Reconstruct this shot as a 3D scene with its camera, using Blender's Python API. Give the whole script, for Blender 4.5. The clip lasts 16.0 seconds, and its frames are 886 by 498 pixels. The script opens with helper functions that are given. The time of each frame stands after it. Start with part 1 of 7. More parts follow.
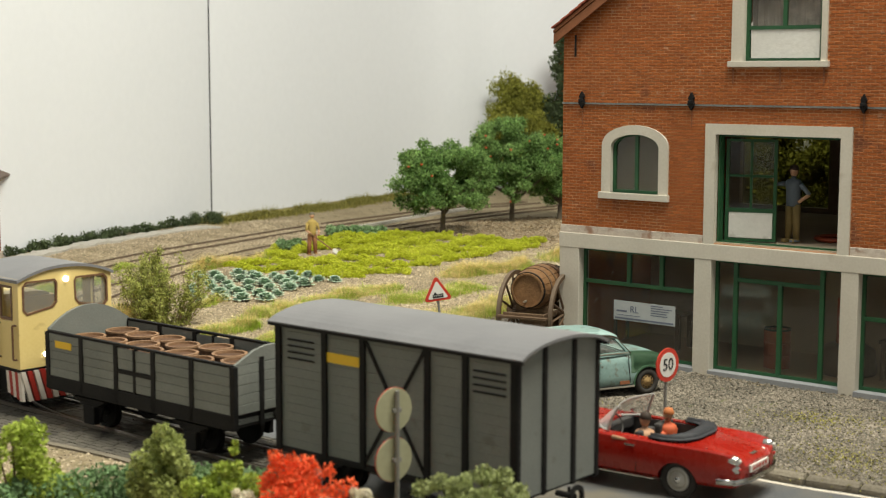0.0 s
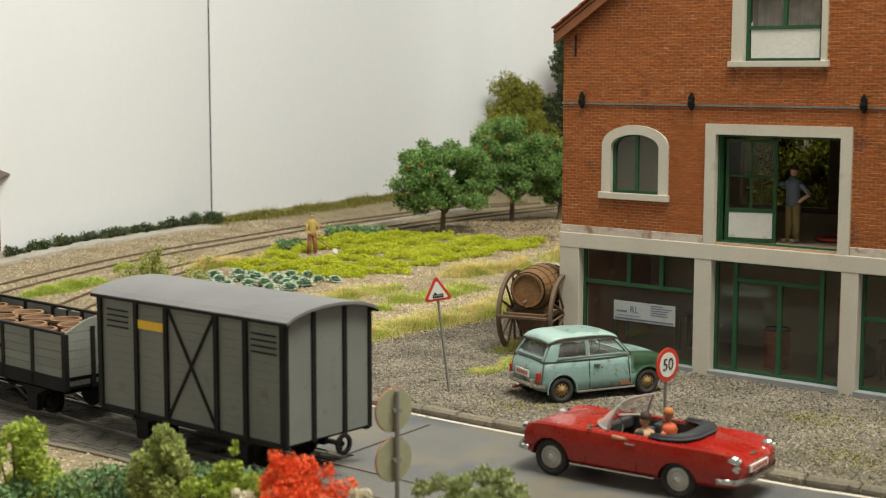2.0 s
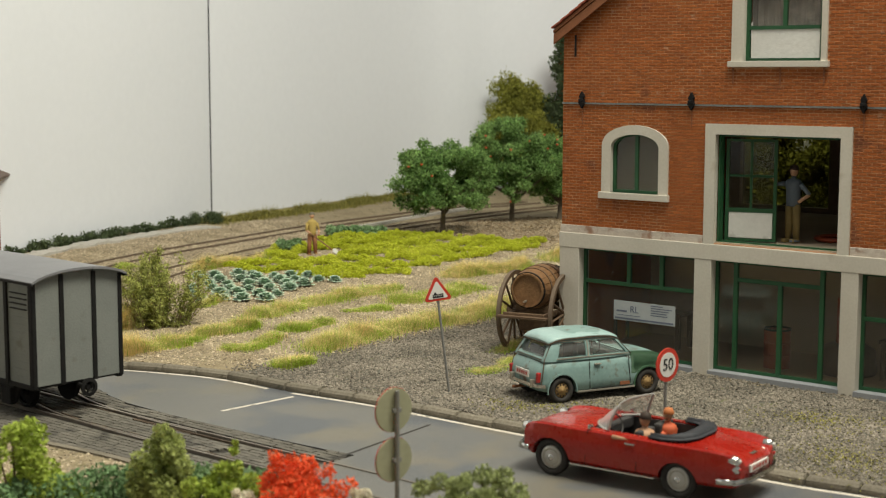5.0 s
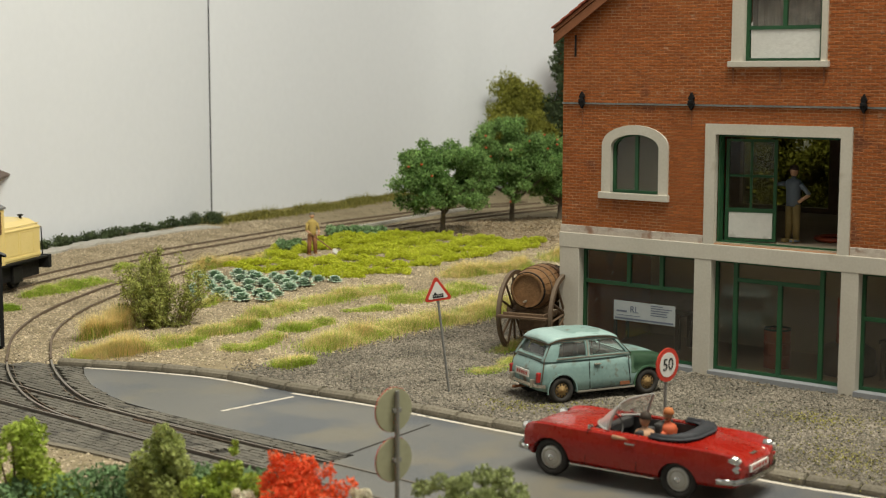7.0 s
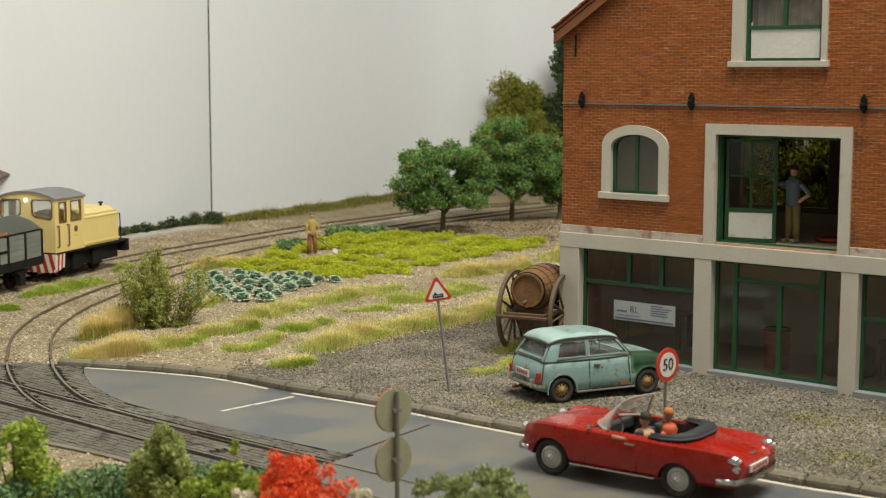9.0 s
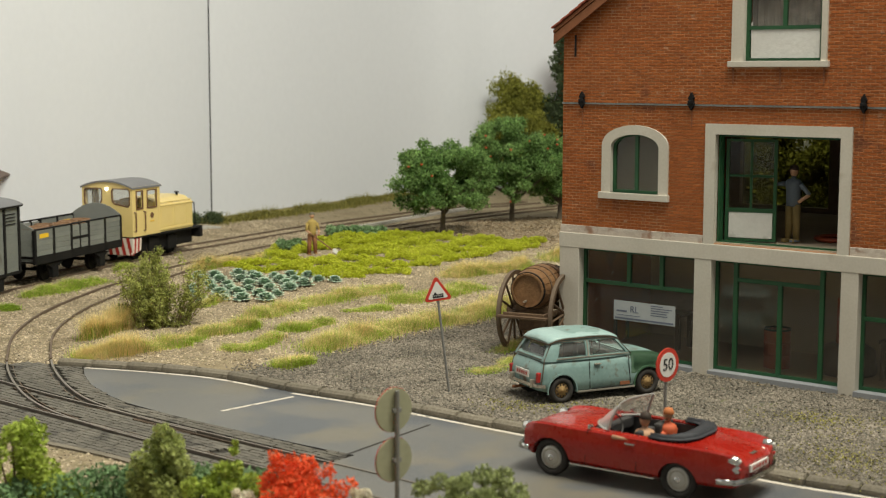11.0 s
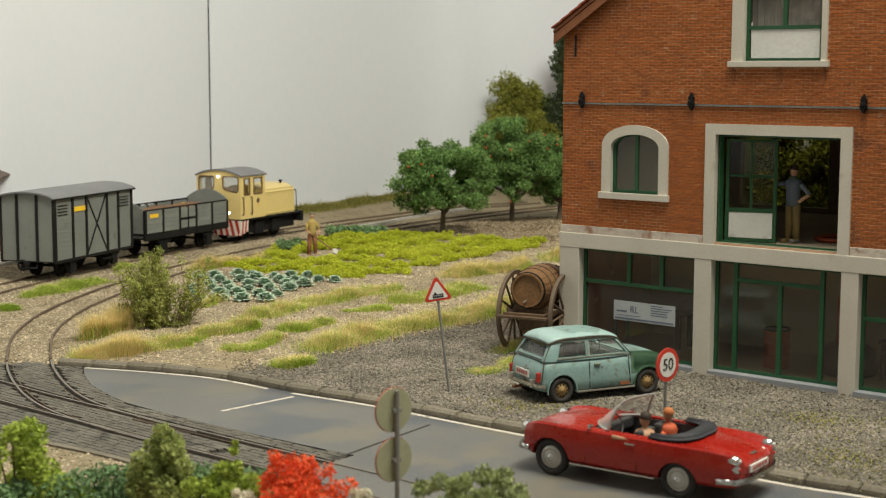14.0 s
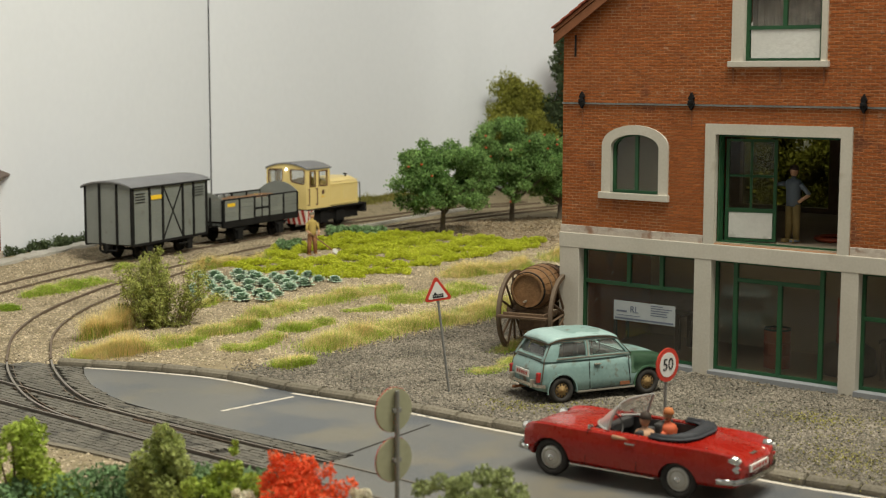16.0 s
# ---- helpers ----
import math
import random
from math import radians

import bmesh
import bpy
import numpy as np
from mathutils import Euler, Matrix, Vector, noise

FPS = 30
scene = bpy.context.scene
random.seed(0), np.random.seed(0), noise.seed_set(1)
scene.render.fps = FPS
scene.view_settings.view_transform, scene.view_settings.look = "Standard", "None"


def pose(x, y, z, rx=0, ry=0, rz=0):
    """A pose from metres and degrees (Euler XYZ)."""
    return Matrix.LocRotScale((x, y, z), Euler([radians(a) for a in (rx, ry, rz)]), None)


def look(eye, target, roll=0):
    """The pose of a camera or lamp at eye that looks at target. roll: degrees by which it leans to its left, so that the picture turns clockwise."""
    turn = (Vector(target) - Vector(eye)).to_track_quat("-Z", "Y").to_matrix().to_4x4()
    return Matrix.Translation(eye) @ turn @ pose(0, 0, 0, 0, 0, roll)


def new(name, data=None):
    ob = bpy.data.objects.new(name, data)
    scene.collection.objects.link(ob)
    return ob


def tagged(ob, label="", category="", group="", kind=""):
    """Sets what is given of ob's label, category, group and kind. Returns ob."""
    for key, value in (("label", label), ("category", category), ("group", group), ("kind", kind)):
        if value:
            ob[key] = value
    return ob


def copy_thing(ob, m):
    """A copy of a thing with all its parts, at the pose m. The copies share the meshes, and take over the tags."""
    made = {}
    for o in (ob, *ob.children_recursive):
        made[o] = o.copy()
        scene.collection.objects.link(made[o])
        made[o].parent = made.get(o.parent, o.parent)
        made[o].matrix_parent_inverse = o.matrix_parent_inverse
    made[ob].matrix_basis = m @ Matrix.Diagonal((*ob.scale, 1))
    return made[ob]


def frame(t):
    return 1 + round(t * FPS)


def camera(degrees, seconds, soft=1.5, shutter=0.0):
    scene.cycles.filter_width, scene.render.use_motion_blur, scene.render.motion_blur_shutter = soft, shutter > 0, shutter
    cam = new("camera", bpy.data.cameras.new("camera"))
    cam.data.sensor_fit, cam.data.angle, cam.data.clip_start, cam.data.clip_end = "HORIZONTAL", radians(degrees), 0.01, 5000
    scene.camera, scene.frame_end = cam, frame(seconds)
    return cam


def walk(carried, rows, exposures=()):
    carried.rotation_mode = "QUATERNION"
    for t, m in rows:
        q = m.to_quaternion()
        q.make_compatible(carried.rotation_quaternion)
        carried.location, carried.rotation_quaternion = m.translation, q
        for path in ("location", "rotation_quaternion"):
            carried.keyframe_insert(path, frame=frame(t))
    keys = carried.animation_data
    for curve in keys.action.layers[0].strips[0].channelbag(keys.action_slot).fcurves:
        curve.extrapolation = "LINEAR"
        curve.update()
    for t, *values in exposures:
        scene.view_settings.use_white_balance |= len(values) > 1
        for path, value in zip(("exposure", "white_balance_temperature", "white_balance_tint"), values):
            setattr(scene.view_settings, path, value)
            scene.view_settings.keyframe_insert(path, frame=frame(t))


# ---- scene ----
# A model railway at 1:87. All sizes below are full-size metres; K brings them to the size of the model.
K = 1 / 87
EYE = (0.0, 0.0, 6.671)
cam = camera(34.11, 16.0, soft=1.12, shutter=0.4)
view = look([K * v for v in EYE], (0, K * 40, K * (6.671 - 40 * math.tan(0.11934))), 0.133)
walk(cam, [(0, view), (16.0, view)], [(0.0, 0.18), (1.5, 0.14), (2.5, 0.08), (3.5, 0.0), (4.5, -0.05), (6.5, -0.08), (16.0, -0.1)])
cam.data.dof.use_dof = True
cam.data.dof.focus_distance = K * 35
cam.data.dof.aperture_fstop = 60

# ---- light: the hall's soft light and one long lamp over the layout ----
world = bpy.data.worlds.new("hall")
scene.world = world
world.use_nodes = True
world.node_tree.nodes["Background"].inputs[0].default_value = (1.0, 0.985, 0.885, 1)
world.node_tree.nodes["Background"].inputs[1].default_value = 0.28


def area_lamp(name, eye, target, sx, sy, watts, color):
    data = bpy.data.lights.new(name, "AREA")
    data.shape, data.size, data.size_y, data.energy, data.color = "RECTANGLE", K * sx, K * sy, watts, color
    ob = new(name, data)
    ob.matrix_basis = look([K * v for v in eye], [K * v for v in target])
    return ob


area_lamp("layout_lamp", (13.5, 20.5, 43), (1, 60, 0), 28, 16, 5.2, (1.0, 0.97, 0.81))


# ---- helpers for things ----
def place(x, y, z=0.0, rz=0.0, rx=0.0, ry=0.0):
    return pose(K * x, K * y, K * z, rx, ry, rz)


def mesh_of(name, bm, material, smooth=False):
    me = bpy.data.meshes.new(name)
    bm.transform(Matrix.Scale(K, 4))
    bm.to_mesh(me)
    bm.free()
    for m in material if isinstance(material, (list, tuple)) else [material]:
        me.materials.append(m)
    if smooth:
        for p in me.polygons:
            p.use_smooth = True
    return me


def part(name, bm, material, parent=None, label="", smooth=False, m=None):
    ob = new(name, mesh_of(name, bm, material, smooth))
    if parent is not None:
        ob.parent = parent
    if m is not None:
        ob.matrix_basis = m
    if label:
        ob["label"] = label
    if name in ("pane", "side_window", "rear_window", "windscreen"):
        ob.visible_shadow = False
    return ob


def empty(name, m, label="", category="", group="", kind=""):
    ob = new(name)
    ob.empty_display_size = 0.005
    ob.matrix_basis = m
    return tagged(ob, label, category, group, kind)


def B():
    return bmesh.new()


def box(bm, x0, x1, y0, y1, z0, z1, bevel=0.0, mi=0):
    vs = [bm.verts.new((x, y, z)) for z in (z0, z1) for y in (y0, y1) for x in (x0, x1)]
    fs = [bm.faces.new([vs[i] for i in q]) for q in ((0, 2, 3, 1), (4, 5, 7, 6), (0, 1, 5, 4), (2, 6, 7, 3), (0, 4, 6, 2), (1, 3, 7, 5))]
    for f in fs:
        f.material_index = mi
    if bevel:
        es = list({e for f in fs for e in f.edges})
        bmesh.ops.bevel(bm, geom=es, offset=bevel, segments=2, profile=0.6, affect="EDGES", clamp_overlap=True)
    return bm


def bar(bm, a, b, r, n=8, r2=None, cap=True):
    """A round bar from a to b."""
    a, b = Vector(a), Vector(b)
    r2 = r if r2 is None else r2
    q = (b - a).to_track_quat("Z", "Y").to_matrix()
    rings = []
    for c, rr in ((a, r), (b, r2)):
        rings.append([bm.verts.new(c + q @ Vector((rr * math.cos(2 * math.pi * i / n), rr * math.sin(2 * math.pi * i / n), 0))) for i in range(n)])
    for i in range(n):
        bm.faces.new((rings[0][i], rings[0][(i + 1) % n], rings[1][(i + 1) % n], rings[1][i]))
    if cap:
        bm.faces.new(list(reversed(rings[0])))
        bm.faces.new(rings[1])
    return bm


def beam(bm, a, b, w, h):
    """A square bar from a to b, w wide and h high."""
    a, b = Vector(a), Vector(b)
    d = (b - a).normalized()
    up = Vector((0, 0, 1)) if abs(d.z) < 0.95 else Vector((0, 1, 0))
    s = d.cross(up).normalized()
    u = s.cross(d)
    vs = [bm.verts.new(c + s * i * w / 2 + u * j * h / 2) for c in (a, b) for i, j in ((-1, -1), (1, -1), (1, 1), (-1, 1))]
    for q in ((3, 2, 1, 0), (4, 5, 6, 7), (0, 1, 5, 4), (1, 2, 6, 5), (2, 3, 7, 6), (3, 0, 4, 7)):
        bm.faces.new([vs[i] for i in q])
    return bm


def lathe(bm, profile, n=24, axis="Z", center=(0, 0, 0), a0=0.0, a1=2 * math.pi):
    """Turns (radius, height) pairs about an axis."""
    c = Vector(center)
    rings = []
    full = abs(a1 - a0 - 2 * math.pi) < 1e-6
    m = n if full else n + 1
    for r, h in profile:
        ring = []
        for i in range(m):
            a = a0 + (a1 - a0) * i / n
            u, v = r * math.cos(a), r * math.sin(a)
            p = (u, v, h) if axis == "Z" else ((u, h, v) if axis == "Y" else (h, u, v))
            ring.append(bm.verts.new(c + Vector(p)))
        rings.append(ring)
    for k in range(len(rings) - 1):
        for i in range(m if full else n):
            j = (i + 1) % m
            bm.faces.new((rings[k][i], rings[k][j], rings[k + 1][j], rings[k + 1][i]))
    bmesh.ops.remove_doubles(bm, verts=bm.verts, dist=1e-5)
    bmesh.ops.recalc_face_normals(bm, faces=bm.faces)
    return bm


def prism(bm, outline, y0, y1, axis="Y", mi=0):
    """Extrudes an outline of pairs: along Y the pairs are (x, z), along X they are (y, z), along Z (x, y)."""
    def p(u, v, h):
        return (u, h, v) if axis == "Y" else ((h, u, v) if axis == "X" else (u, v, h))
    a = [bm.verts.new(p(u, v, y0)) for u, v in outline]
    b = [bm.verts.new(p(u, v, y1)) for u, v in outline]
    fs = [bm.faces.new(a), bm.faces.new(list(reversed(b)))]
    n = len(outline)
    for i in range(n):
        fs.append(bm.faces.new((a[i], b[i], b[(i + 1) % n], a[(i + 1) % n])))
    for f in fs:
        f.material_index = mi
    bmesh.ops.recalc_face_normals(bm, faces=fs)
    return bm


def frame_of(bm, outer, inner, y0, y1, axis="Y"):
    """A flat ring between two outlines of the same count, y0 to y1 deep."""
    def p(u, v, h):
        return (u, h, v) if axis == "Y" else ((h, u, v) if axis == "X" else (u, v, h))
    n = len(outer)
    L = [[bm.verts.new(p(u, v, h)) for u, v in o] for o, h in ((outer, y0), (inner, y0), (inner, y1), (outer, y1))]
    fs = []
    for k in range(4):
        for i in range(n):
            j = (i + 1) % n
            fs.append(bm.faces.new((L[k][i], L[k][j], L[(k + 1) % 4][j], L[(k + 1) % 4][i])))
    bmesh.ops.recalc_face_normals(bm, faces=fs)
    return bm


def rect(x0, x1, z0, z1):
    return [(x0, z0), (x1, z0), (x1, z1), (x0, z1)]


def disc(r, n=24, cx=0.0, cy=0.0):
    return [(cx + r * math.cos(2 * math.pi * i / n), cy + r * math.sin(2 * math.pi * i / n)) for i in range(n)]


def raw(name, verts, faces, material, smooth=False):
    """A big joined mesh straight from arrays, in full-size metres."""
    me = bpy.data.meshes.new(name)
    me.from_pydata((np.asarray(verts) * K).tolist(), [], [list(f) for f in faces])
    for m in material if isinstance(material, (list, tuple)) else [material]:
        me.materials.append(m)
    if smooth:
        for p in me.polygons:
            p.use_smooth = True
    return new(name, me)


def smooth_line(pts, step=0.25):
    """A smooth line through the points, in even steps."""
    P = np.array(pts, float)
    ext = np.vstack([2 * P[0] - P[1], P, 2 * P[-1] - P[-2]])
    out = []
    for i in range(len(P) - 1):
        p0, p1, p2, p3 = ext[i:i + 4]
        u = np.linspace(0, 1, 40, endpoint=False)[:, None]
        out.append(0.5 * (2 * p1 + (p2 - p0) * u + (2 * p0 - 5 * p1 + 4 * p2 - p3) * u ** 2 + (3 * p1 - p0 - 3 * p2 + p3) * u ** 3))
    D = np.vstack(out + [P[-1:]])
    s = np.r_[0, np.cumsum(np.linalg.norm(np.diff(D, axis=0), axis=1))]
    t = np.linspace(0, s[-1], max(2, int(s[-1] / step) + 1))
    return np.column_stack([np.interp(t, s, D[:, k]) for k in range(D.shape[1])])


def offset_line(P, d):
    """The line moved d to its left."""
    T = np.gradient(P[:, :2], axis=0)
    T /= np.linalg.norm(T, axis=1)[:, None]
    return P[:, :2] + np.column_stack([-T[:, 1], T[:, 0]]) * d


def ribbon(bm, left, right, z0, z1):
    """A strip between two lines of equal count, from z0 up to z1, closed."""
    rows = []
    for (a, b), (c, d) in zip(left, right):
        rows.append([bm.verts.new(v) for v in ((a, b, z0), (c, d, z0), (c, d, z1), (a, b, z1))])
    for r, q in zip(rows, rows[1:]):
        for i in range(4):
            bm.faces.new((r[i], r[(i + 1) % 4], q[(i + 1) % 4], q[i]))
    bm.faces.new(rows[0])
    bm.faces.new(list(reversed(rows[-1])))
    bmesh.ops.recalc_face_normals(bm, faces=bm.faces)
    return bm


# ---- materials ----
def surface(name, base, other, rough=0.7, grain=20.0, coarse=1.5, bump=0.2, metal=0.0, spec=0.4, dirt=None, dirt_at=0.62, each=0.0, island=False, coat=0.0, glow=None, leafy=0.0, speck=None):
    """A surface of two tones mixed at two scales, with fine relief, and dirt in patches of their own. Scales are per full-size metre."""
    m = bpy.data.materials.new(name)
    m.use_nodes = True
    nt = m.node_tree
    N, L = nt.nodes, nt.links
    bsdf = N["Principled BSDF"]
    co = N.new("ShaderNodeTexCoord")
    mp = N.new("ShaderNodeMapping")
    mp.inputs["Scale"].default_value = (1 / K, 1 / K, 1 / K)
    L.new(co.outputs["Object"], mp.inputs["Vector"])

    def noise_tex(scale, detail=4.0):
        n = N.new("ShaderNodeTexNoise")
        n.inputs["Scale"].default_value, n.inputs["Detail"].default_value = scale, detail
        L.new(mp.outputs[0], n.inputs["Vector"])
        return n.outputs[0]

    def mix(f, a, b):
        x = N.new("ShaderNodeMix")
        x.data_type = "RGBA"
        for i, v in ((0, f), (6, a), (7, b)):
            if hasattr(v, "is_linked"):
                L.new(v, x.inputs[i])
            else:
                x.inputs[i].default_value = v
        return x.outputs[2]

    def ramp(v, lo, hi):
        r = N.new("ShaderNodeMapRange")
        r.inputs[1].default_value, r.inputs[2].default_value = lo, hi
        L.new(v, r.inputs[0])
        return r.outputs[0]

    fine, wide = noise_tex(grain, 5.0), noise_tex(coarse, 3.0)
    add = N.new("ShaderNodeMath")
    add.operation = "ADD"
    L.new(fine, add.inputs[0]), L.new(wide, add.inputs[1])
    col = mix(ramp(add.outputs[0], 0.7, 1.3), (*base, 1), (*other, 1))
    if dirt:
        col = mix(ramp(noise_tex(coarse * 2.3, 8.0), dirt_at, dirt_at + 0.12), col, (*dirt, 1))
    if speck:
        col = mix(ramp(noise_tex(speck[1], 9.0), speck[2], speck[2] + 0.10), col, (*speck[0], 1))
    if each:
        info = N.new("ShaderNodeNewGeometry") if island else N.new("ShaderNodeObjectInfo")
        val = N.new("ShaderNodeMapRange")
        val.inputs[3].default_value, val.inputs[4].default_value = 1 - each, 1 + each
        L.new(info.outputs["Random Per Island" if island else "Random"], val.inputs[0])
        hs = N.new("ShaderNodeHueSaturation")
        L.new(val.outputs[0], hs.inputs["Value"]), L.new(col, hs.inputs["Color"])
        col = hs.outputs[0]
    L.new(col, bsdf.inputs["Base Color"])
    L.new(ramp(fine, -1.0, 2.0), bsdf.inputs["Roughness"])
    rr = N.new("ShaderNodeMapRange")
    rr.inputs[3].default_value, rr.inputs[4].default_value = max(0.02, rough - 0.12), min(1, rough + 0.12)
    L.new(fine, rr.inputs[0]), L.new(rr.outputs[0], bsdf.inputs["Roughness"])
    bsdf.inputs["Metallic"].default_value = metal
    bsdf.inputs["Specular IOR Level"].default_value = spec
    bsdf.inputs["Coat Weight"].default_value = coat
    if bump:
        bp = N.new("ShaderNodeBump")
        bp.inputs["Strength"].default_value, bp.inputs["Distance"].default_value = bump, K * 0.04
        L.new(fine, bp.inputs["Height"]), L.new(bp.outputs[0], bsdf.inputs["Normal"])
    if leafy:
        tl, mxs = N.new("ShaderNodeBsdfTranslucent"), N.new("ShaderNodeMixShader")
        mxs.inputs[0].default_value = leafy
        L.new(col, tl.inputs[0]), L.new(bsdf.outputs[0], mxs.inputs[1]), L.new(tl.outputs[0], mxs.inputs[2]), L.new(mxs.outputs[0], N["Material Output"].inputs[0])
    if glow:
        bsdf.inputs["Emission Color"].default_value, bsdf.inputs["Emission Strength"].default_value = (*glow[:3], 1), glow[3]
    return m


def glass_pane(name, tint=(0.97, 0.98, 0.97), rough=0.05, haze=0.0):
    m = bpy.data.materials.new(name)
    m.use_nodes = True
    N, L = m.node_tree.nodes, m.node_tree.links
    out = N["Material Output"]
    N.remove(N["Principled BSDF"])
    tr, gl, mx, lw = N.new("ShaderNodeBsdfTransparent"), N.new("ShaderNodeBsdfGlossy"), N.new("ShaderNodeMixShader"), N.new("ShaderNodeLayerWeight")
    pw, fr = N.new("ShaderNodeMath"), N.new("ShaderNodeMath")
    pw.operation, fr.operation = "POWER", "MULTIPLY_ADD"
    pw.inputs[1].default_value, fr.inputs[1].default_value, fr.inputs[2].default_value = 5.0, 0.9, 0.035
    lw.inputs[0].default_value = 0.5
    L.new(lw.outputs["Facing"], pw.inputs[0]), L.new(pw.outputs[0], fr.inputs[0])
    tr.inputs[0].default_value = (*tint, 1)
    gl.inputs["Roughness"].default_value = rough
    L.new(fr.outputs[0], mx.inputs[0]), L.new(tr.outputs[0], mx.inputs[1]), L.new(gl.outputs[0], mx.inputs[2]), L.new(mx.outputs[0], out.inputs[0])
    # Haze is a pale diffuse film that imitates whitish reflections and lifts dark panes.
    if haze:
        df, m2 = N.new("ShaderNodeBsdfDiffuse"), N.new("ShaderNodeMixShader")
        df.inputs[0].default_value, m2.inputs[0].default_value = (0.8, 0.8, 0.78, 1), haze
        L.new(mx.outputs[0], m2.inputs[1]), L.new(df.outputs[0], m2.inputs[2]), L.new(m2.outputs[0], out.inputs[0])
    return m


SOIL = surface("soil", (0.21, 0.165, 0.097), (0.345, 0.28, 0.178), 0.95, 14, 0.8, 0.9, dirt=(0.15, 0.125, 0.06), dirt_at=0.56, speck=((0.13, 0.095, 0.055), 5.0, 0.60))
GRAVEL_BED = surface("gravel_bed", (0.075, 0.070, 0.058), (0.15, 0.14, 0.115), 0.95, 16, 0.8, 0.9, dirt=(0.12, 0.12, 0.05), dirt_at=0.57)
# Broad patches: brownish stains, plus uneven reflection of the surface put into colour.
ASPHALT = surface("asphalt", (0.104, 0.108, 0.114), (0.190, 0.176, 0.150), 0.42, 26, 0.22, 0.25, dirt=(0.168, 0.152, 0.122), dirt_at=0.50, speck=((0.102, 0.108, 0.118), 0.45, 0.50))
SETT = surface("sett", (0.088, 0.080, 0.066), (0.165, 0.150, 0.125), 0.75, 22, 0.8, 0.5, each=0.16, island=True, speck=((0.055, 0.050, 0.043), 2.0, 0.56))
SETT_BED = surface("sett_bed", (0.030, 0.027, 0.023), (0.052, 0.047, 0.040), 0.9, 22, 1.0, 0.5)
KERB = surface("kerb_concrete", (0.13, 0.112, 0.083), (0.225, 0.197, 0.152), 0.85, 18, 2.0, 0.5, dirt=(0.075, 0.068, 0.042), each=0.15)
LINE_WHITE = surface("road_paint", (0.66, 0.61, 0.54), (0.50, 0.44, 0.37), 0.6, 20, 2, 0.2, dirt=(0.22, 0.19, 0.155), dirt_at=0.57)
RAIL_TOP = surface("rail_head", (0.30, 0.265, 0.225), (0.20, 0.17, 0.14), 0.4, 30, 2, 0.05, metal=0.5)
RUSTY = surface("rail_rust", (0.115, 0.082, 0.058), (0.19, 0.14, 0.10), 0.7, 30, 2, 0.2, metal=0.3)
BACKDROP = surface("backdrop_paint", (0.73, 0.75, 0.805), (0.76, 0.78, 0.835), 0.8, 3, 0.08, 0.02, spec=0.2)
SEAM = surface("seam_dark", (0.05, 0.05, 0.06), (0.08, 0.08, 0.09), 0.9, 10, 1, 0)
CROP_LEAF = surface("lettuce_leaf", (0.52, 0.57, 0.035), (0.70, 0.73, 0.09), 0.8, 12, 0.6, 0.2, each=0.25, island=True, leafy=0.5)
CABBAGE = surface("cabbage_leaf", (0.24, 0.37, 0.26), (0.40, 0.52, 0.39), 0.7, 11, 7, 0.3)
GRASS = surface("grass_green", (0.29, 0.43, 0.045), (0.50, 0.60, 0.10), 0.85, 6, 0.6, 0.0, each=0.4, island=True, leafy=0.42)
STRAW = surface("grass_straw", (0.74, 0.58, 0.25), (0.90, 0.77, 0.42), 0.85, 6, 0.6, 0.0, each=0.3, island=True, leafy=0.48)
OLIVE = surface("grass_olive", (0.23, 0.22, 0.05), (0.34, 0.31, 0.09), 0.85, 6, 0.6, 0.0, each=0.4, island=True, leafy=0.35)
APPLE_LEAF = surface("apple_leaf", (0.10, 0.205, 0.05), (0.27, 0.41, 0.135), 0.75, 3, 0.5, 0.0, each=0.6, island=True, leafy=0.4)
SHRUB_LEAF = surface("shrub_leaf", (0.21, 0.225, 0.035), (0.36, 0.355, 0.07), 0.8, 3, 0.5, 0.0, each=0.5, island=True, leafy=0.4)
IVY_LEAF = surface("ivy_leaf", (0.045, 0.07, 0.03), (0.11, 0.145, 0.065), 0.7, 3, 0.5, 0.0, each=0.5, island=True, leafy=0.35)
BUSH_LEAF = surface("bush_leaf", (0.30, 0.35, 0.10), (0.47, 0.51, 0.20), 0.8, 3, 0.7, 0.0, each=0.45, island=True, leafy=0.45)
LIME_LEAF = surface("lime_leaf", (0.30, 0.40, 0.05), (0.50, 0.58, 0.13), 0.8, 3, 0.7, 0.0, each=0.4, island=True, leafy=0.35)
GREY_LEAF = surface("grey_green_leaf", (0.27, 0.32, 0.12), (0.42, 0.46, 0.22), 0.8, 3, 0.7, 0.0, each=0.45, island=True, leafy=0.35)
HEDGE_LEAF = surface("hedge_leaf", (0.13, 0.24, 0.10), (0.30, 0.43, 0.22), 0.8, 3, 0.7, 0.0, each=0.45, island=True, leafy=0.4)
RED_PETAL = surface("red_petal", (0.80, 0.10, 0.025), (0.90, 0.20, 0.07), 0.7, 6, 2, 0.0, each=0.3, island=True, leafy=0.35)
WHITE_PETAL = surface("white_petal", (0.75, 0.70, 0.55), (0.85, 0.80, 0.68), 0.7, 6, 2, 0.0, each=0.2, island=True, leafy=0.35)
BARK = surface("bark", (0.07, 0.055, 0.04), (0.16, 0.13, 0.09), 0.9, 20, 3, 0.8)
TWIG = surface("twig", (0.13, 0.09, 0.05), (0.22, 0.16, 0.09), 0.9, 20, 3, 0.5)
APPLE = surface("apple_red", (0.5, 0.03, 0.02), (0.6, 0.1, 0.03), 0.4, 8, 3, 0.0)
